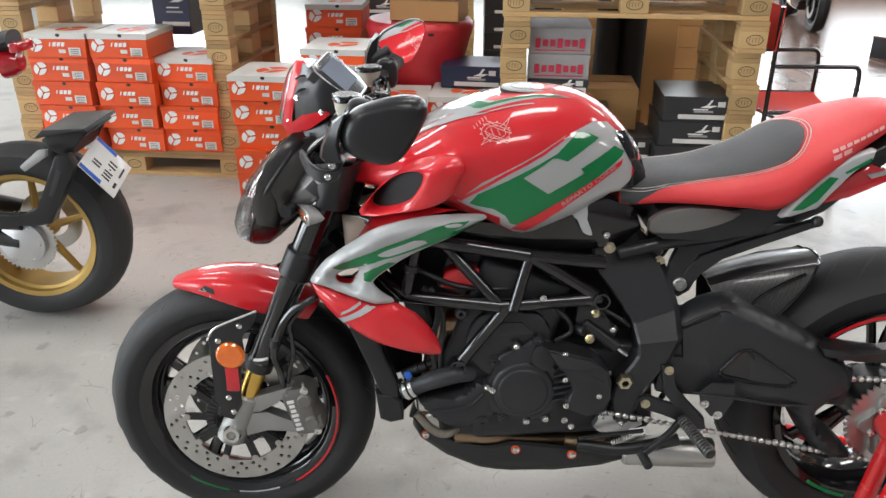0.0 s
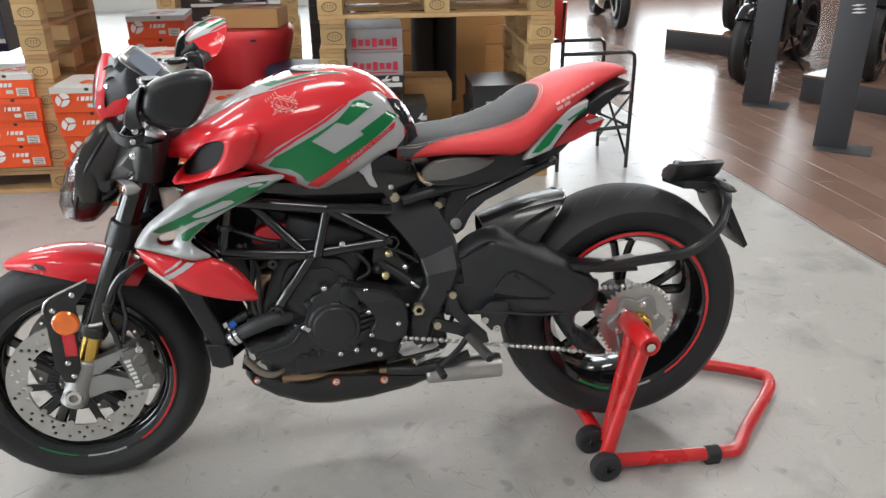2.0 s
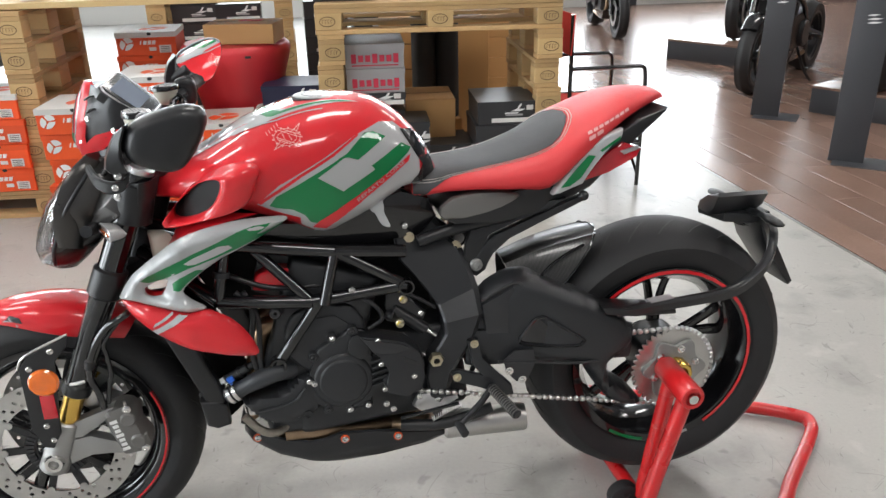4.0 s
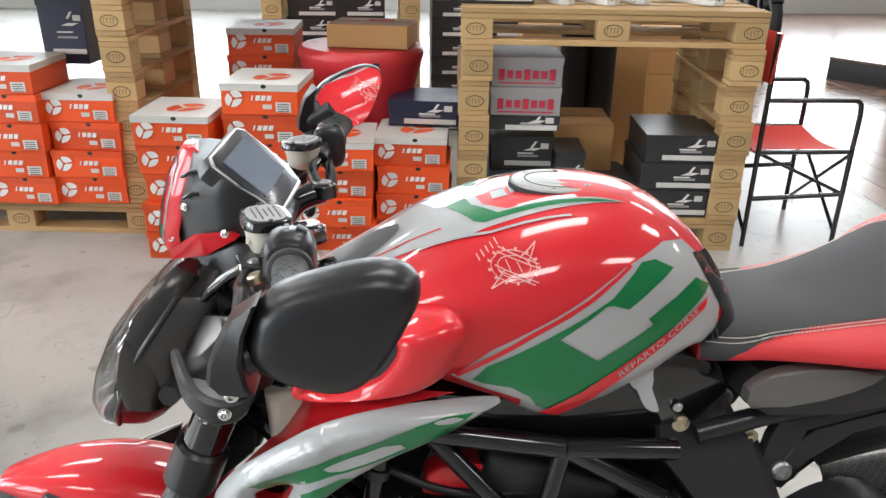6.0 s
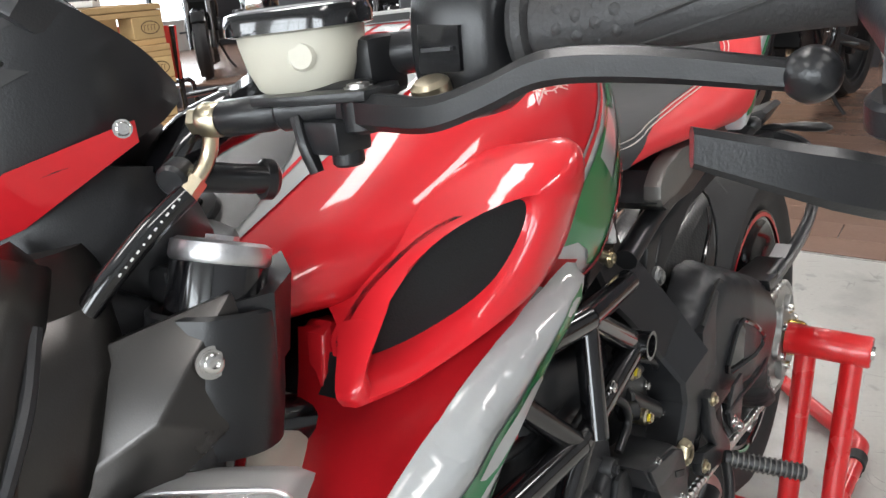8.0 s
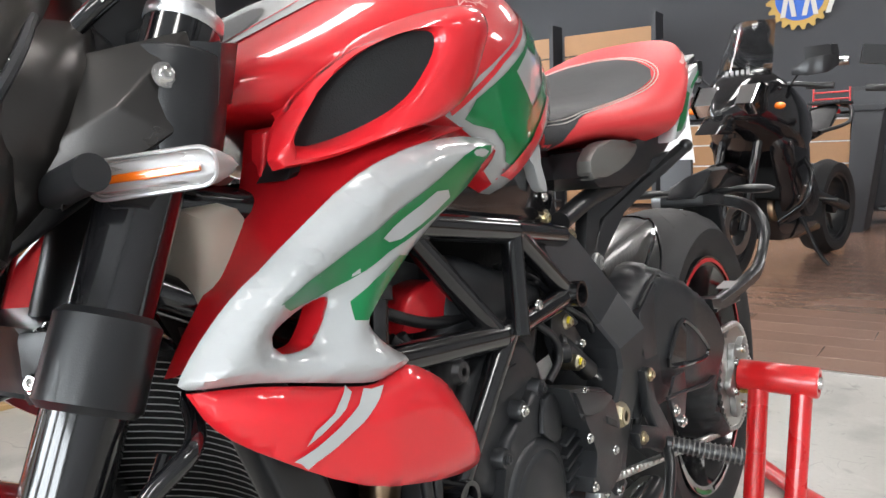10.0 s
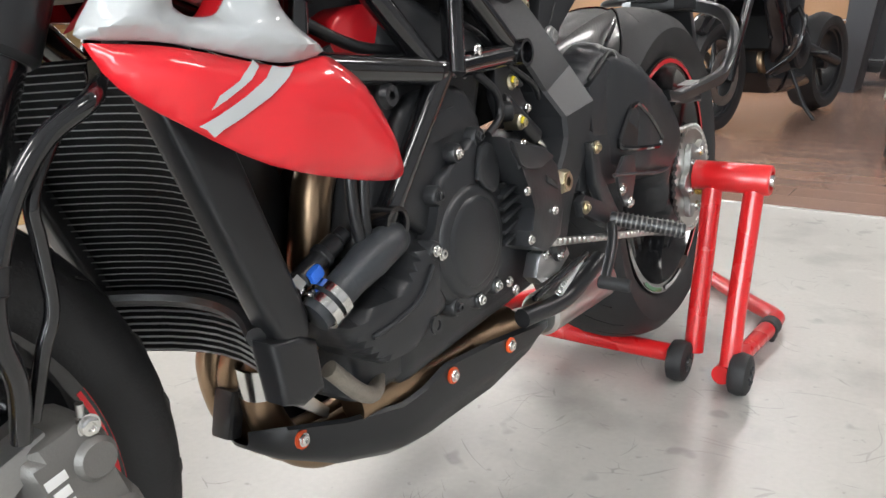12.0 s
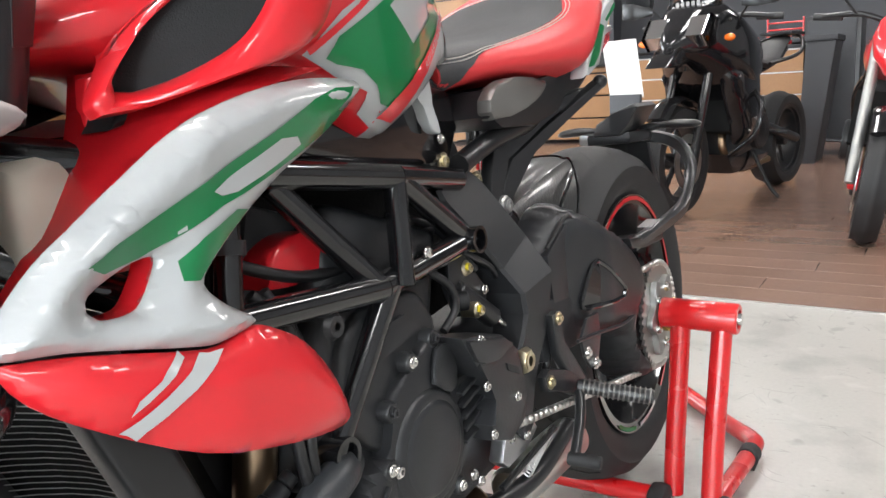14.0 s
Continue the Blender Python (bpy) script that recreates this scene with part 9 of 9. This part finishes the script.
def platform(at, sx, sy, h, yaw):
    """A low display platform: a top sheet over a recessed plinth; at is its front left corner."""
    p = thing("display_platform", "low charcoal display platform under a parked motorcycle", "platform", "display platforms")
    part("plinth", box((sx, sy, h - 0.02), (sx / 2, sy / 2, h / 2 - 0.01), None, 0.003), CHARCOAL, p)
    part("top", box((sx + 0.01, sy + 0.01, 0.02), (sx / 2, sy / 2, h - 0.01), None, 0.003), PLANK, p)
    p.matrix_world = pose(*at, 0, 0, 0, yaw)


def totem(x, y, yaw, h=1.2):
    t = thing("sign_totem", "leaning dark charcoal sign post with a white sheet holder", "sign totem", "sign totems")
    part("panel", box((0.19, 0.03, h), (0, 0.05, h / 2), (-5, 0, 0), 0.003), CHARCOAL, t)
    part("foot", box((0.30, 0.24, 0.008), (0.08, 0.0, 0.004), None, 0.002), CHARCOAL, t)
    part("sheet", box((0.18, 0.003, 0.25), (0, 0.075, h + 0.02), (-30, 0, 0)), PAPER, t)
    part("wing_emblem", merge(bar(0.0, 0.80, 0.05, 0.010, 0.005, 0.03), bar(0.0, 0.82, 0.05, 0.010, 0.007, 0.03), bar(-0.01, 0.84, 0.04, 0.010, 0.009, 0.03)), INKW, t)
    t.matrix_world = pose(x, y, 0, 0, 0, yaw)


platform((3.63, 3.45), 0.78, 1.08, 0.2, -62)
platform((3.7, 5.95), 1.02, 1.2, 0.2, -58)
totem(3.25, 3.42, -40)
totem(3.06, 2.26, -40)
plain_bike("motorcycle_black", "black naked motorcycle on the showroom floor", BLACKG, pose(4.1, 4.6, 0, 0, 0, 40))
plain_bike("motorcycle_black", "black motorcycle on a display platform", BLACKG, pose(4.75, 6.2, 0.2, 0, 0, 48))
plain_bike("motorcycle_black", "dark motorcycle on a display platform by the totem", BLACKP, pose(4.45, 3.6, 0.2, 0, 0, 42))
plain_bike("motorcycle_black", "dark motorcycle standing further back", BLACKG, pose(3.9, 8.1, 0, 0, 0, 80))
plain_bike("motorcycle_grey", "dark grey motorcycle in the row at the back", GREYP, pose(2.3, 7.6, 0, 0, 0, 75))
plain_bike("motorcycle_red", "red and black naked motorcycle on the showroom floor", RED, pose(5.0, 2.55, 0, 0, 0, 30))
plain_bike("motorcycle_touring", "black touring motorcycle with smoked windscreen and side stand", BLACKG, pose(4.74, 0.54, 0, 0, 0, -12) @ Matrix.Scale(1.1, 4), screen=True)
plain_bike("motorcycle_red", "red naked motorcycle parked on the wood floor", RED, pose(4.10, -0.30, 0.0, 8, 0, 4), fork=SATINAL)

sign = thing("price_sheet", "white printed price sheet on a dark stand", "sign")
part("sheet", box((0.003, 0.22, 0.3), (0, 0, 0.88), (0, -12, 0)), PAPER, sign)
part("print", merge(*[box((0.001, 0.15 - 0.03 * (k % 3), 0.008), (-0.006 + k * 0.0055, 0, 0.95 - k * 0.025), (0, -12, 0)) for k in range(6)]), BOXGR, sign)
part("post", box((0.02, 0.2, 0.75), (0.02, 0, 0.375), None, 0.003), CHARCOAL, sign)
part("foot", box((0.26, 0.3, 0.012), (0.02, 0, 0.006), None, 0.002), CHARCOAL, sign)
sign.matrix_world = pose(3.3, 0.78, 0, 0, 0, -20)

# ---- counter, east wall ----
counter = thing("counter", "shop counter with walnut boards and dark slanted ends", "counter")
for k in range(5):
    part("front_board", box((0.03, 1.55, 0.185), (7.0, 1.2, 0.12 + k * 0.2), None, 0.002, 1), VENEER, counter)
    part("strip", box((0.02, 1.55, 0.012), (7.0, 1.2, 0.22 + k * 0.2)), INKW, counter)
part("end_panel", slab([(0.46, 0.0), (0.30, 0.0), (0.16, 1.12), (0.40, 1.12)], 6.95, 7.5, 0.004, axis="x"), CHARCOAL, counter)
part("plinth", box((0.4, 1.6, 0.1), (7.2, 1.2, 0.05)), CHARCOAL, counter)
part("worktop", box((0.6, 1.9, 0.05), (7.22, 1.1, 1.1), None, 0.004), CHARCOAL, counter)
part("body", box((0.45, 1.55, 1.0), (7.25, 1.2, 0.55)), CHARCOAL, counter)
cab = thing("display_cabinet", "dark charcoal display cabinet beside the counter", "cabinet")
part("body", box((0.5, 0.5, 1.2), (8.0, 0.29, 0.73), None, 0.004), BOXBK, cab)
part("front_panel", box((0.02, 0.42, 1.1), (7.738, 0.29, 0.74), None, 0.004), CHARCOAL, cab)
for yy in (0.065, 0.515):
    part("leg", box((0.5, 0.05, 0.13), (8.0, yy, 0.065), None, 0.003), BOXBK, cab)
rack = thing("wire_rack", "small red wire rack on the counter", "rack")
for z in (1.14, 1.2, 1.26):
    part("wire", tube([(7.1, 0.45, z), (7.1, 0.75, z)], 0.008), STANDRED, rack)
for yy in (0.45, 0.75):
    part("upright", tube([(7.1, yy, 1.125), (7.1, yy, 1.3)], 0.008), STANDRED, rack)
# wall emblem, as plain shapes
emb = thing("wall_emblem", "gold and blue cogwheel emblem on the dark wall", "wall sign")
part("cog", ring_gear(0.36, 0.42, 20, -0.02, 0.0, (0, 0, 0)), GOLDRIM, emb)
part("disc", lathe([(0, 0), (0.3, 0), (0.3, 0.015), (0, 0.015)], (0, -0.02, 0), (0, -1, 0), 40), BLUE, emb)
part("wings", merge(bar(-0.35, 0.1, 0.8, 0.05, -0.045, 0.12), bar(0.35, 0.1, 0.8, 0.05, -0.045, -0.12)), BLUE, emb)
part("strokes", merge(bar(-0.2, 0, 0.06, 0.5, -0.05, 0.08), bar(-0.06, 0, 0.06, 0.5, -0.05, -0.1), bar(0.06, 0, 0.06, 0.5, -0.05, 0.1), bar(0.2, 0, 0.06, 0.5, -0.05, -0.1), bar(0.34, 0, 0.06, 0.5, -0.05, 0.15)), BOXWH, emb)
emb.matrix_world = pose(10.46, 1.5, 2.7, 0, 0, -90)
for k, (yy, zz) in enumerate(((3.8, 0.9), (5.3, 0.9))):
    sh = thing("display_wall", "walnut display wall panel with hooks", "wall panel", "display walls")
    for j in range(8):
        part("board", box((0.04, 1.3, 0.28), (9.6, yy, 0.2 + j * 0.3), None, 0.003, 1), VENEER, sh)
    part("side", box((0.3, 0.06, 2.6), (9.6, yy - 0.7, 1.3)), CHARCOAL, sh)
for k, (yy, zz, mat) in enumerate(((3.5, 1.5, ORANGE), (3.95, 1.65, BLUE), (4.3, 1.2, SHOEK), (3.3, 1.25, BLACKFLAT))):
    g = thing("hanging_gear", "folded riding gear hanging on the display wall", "clothing", "hanging gear")
    part("body", slab([(-0.18, -0.22), (0.18, -0.22), (0.2, 0.1), (0.08, 0.2), (-0.08, 0.2), (-0.2, 0.1)], -0.04, 0.04, 0.02, axis="x"), mat, g)
    part("hook", tube([(0, 0, 0.2), (0.0, 0, 0.25), (0.05, 0, 0.27)], 0.006), STEEL, g)
    g.location = (9.5, yy, zz)

# ---- the neighbour with gold wheels ----
nb = plain_bike("motorcycle_gold_wheels", "black motorcycle with gold wheels and a white number plate", BLACKG, pose(-2.345, 0.93, 0), rim=GOLDRIM)
NB = (0.7, 0.0, 0.315)
part("sprocket", merge(ring_gear(0.1, 0.107, 42, -0.11, -0.104, NB)), STEEL, nb)
part("sprocket_carrier", lathe([(0, 0), (0.075, 0), (0.075, 0.02), (0.03, 0.035), (0, 0.035)], V(*NB) + V(0, -0.11, 0), (0, -1, 0), 32), ALLOY, nb)
for k in range(6):
    a = 2 * math.pi * k / 6
    part("bolt", bolt(V(*NB) + V(0.058 * math.cos(a), -0.13, 0.058 * math.sin(a)), 0.009), CHROME, nb)
part("brake_disc", lathe([(0.06, -0.003), (0.11, -0.003), (0.11, 0.003), (0.06, 0.003)], V(*NB) + V(0.0, 0.08, 0), (0, 1, 0), 36, True), STEEL, nb)
part("swingarm", tube([V(*NB) + V(-0.7, -0.14, 0.1), V(*NB) + V(-0.3, -0.14, 0.1), V(*NB) + V(0.02, -0.13, 0.08)], 0.03), BLACKP, nb)
part("plate_arm", slab([(0.775, 0.39), (0.83, 0.40), (0.875, 0.47), (0.945, 0.60), (0.93, 0.635), (0.885, 0.625), (0.84, 0.53), (0.80, 0.445), (0.74, 0.42), (0.5, 0.43), (0.5, 0.40)], -0.165, -0.125, 0.008), BLACKP, nb, "black single-sided plate carrier")
# Black patch on the arm stands for the shade of a recess.
part("arm_recess_shade", slab([(0.845, 0.50), (0.862, 0.495), (0.905, 0.58), (0.89, 0.592)], -0.1665, -0.164, 0.001), BLACKFLAT, nb)
part("carrier_head", slab([(0.825, 0.665), (0.85, 0.682), (0.975, 0.702), (0.985, 0.69), (0.93, 0.655), (0.925, 0.62), (0.89, 0.61), (0.845, 0.635)], -0.11, 0.08, 0.010), BLACKP, nb)
part("carrier_fin", slab([(0.815, 0.675), (0.85, 0.705), (0.985, 0.712), (0.99, 0.702), (0.86, 0.685)], -0.135, 0.10, 0.005), GREYP, nb)
plate = part("number_plate", box((0.2, 0.003, 0.15), (0, 0, 0), None, 0.001), PLATEW, nb)
pu, pv = V(-0.06, 0.98, 0.186).normalized(), V(-0.56, 0.0, 0.83)
pv = (pv - pu * pv.dot(pu)).normalized()
plate.matrix_local = Matrix.Translation((0.981, -0.03, 0.553)) @ Matrix((pu, pv.cross(pu), pv)).transposed().to_4x4()
part("plate_print", merge(*[bar(x, 0.03, 0.009, 0.032, -0.0022) for x in (-0.03, -0.013)], *[bar(x, -0.018, 0.009, 0.032, -0.0022) for x in (-0.052, -0.035, -0.018, 0.018, 0.038)], bar(0.0, -0.018, 0.008, 0.006, -0.0022), bar(-0.05, -0.056, 0.03, 0.010, -0.0022), bar(0.03, -0.056, 0.06, 0.007, -0.0022)), BLACKFLAT, plate)
for bx in (-0.089, 0.089):
    part("plate_band", bar(bx, 0.03, 0.02, 0.085, -0.0022), BLUE, plate)
part("indicator", slab([(-0.06, -0.012), (0.04, -0.018), (0.06, 0.0), (0.03, 0.016), (-0.06, 0.012)], -0.012, 0.012, 0.006), CAPM, nb).matrix_local = pose(0.825, -0.16, 0.62, 0, -36, 0) @ Matrix.Scale(0.9, 4)
part("tail_light", lathe([(0, 0.03), (0.03, 0.025), (0.045, 0), (0.05, -0.03), (0, -0.03)], (0.735, 0.0, 0.89), (1, 0, 0.1), 24), TAILRED, nb)

# ---- planks of the wood floor, last ----
PW, PL = 0.18, 1.22
plank_mesh = to_mesh("plank", box((PW - 0.003, PL - 0.003, 0.008), (0, 0, 0), None, 0.0012, 1), PLANK)
rest = []
for i in range(45):
    x = EDGE + 0.01 + PW * (i + 0.5)
    for j in range(-6, 11):
        y = j * PL + (i * 0.437 % 1) * PL
        if y < Y0 - 0.6 or y > Y1 + 0.6:
            continue
        if x < 6.2 and -1.3 < y < 6.5:
            ob = new("plank", plank_mesh)
            ob.parent = wood_floor
            ob.location = (x, y, -0.0005)
        else:
            rest.append(box((PW - 0.003, PL - 0.003, 0.008), (x, y, -0.0005)))
far_planks = part("plank_rest", merge(*rest), PLANK, wood_floor)
far_planks["kind"] = "stuff"
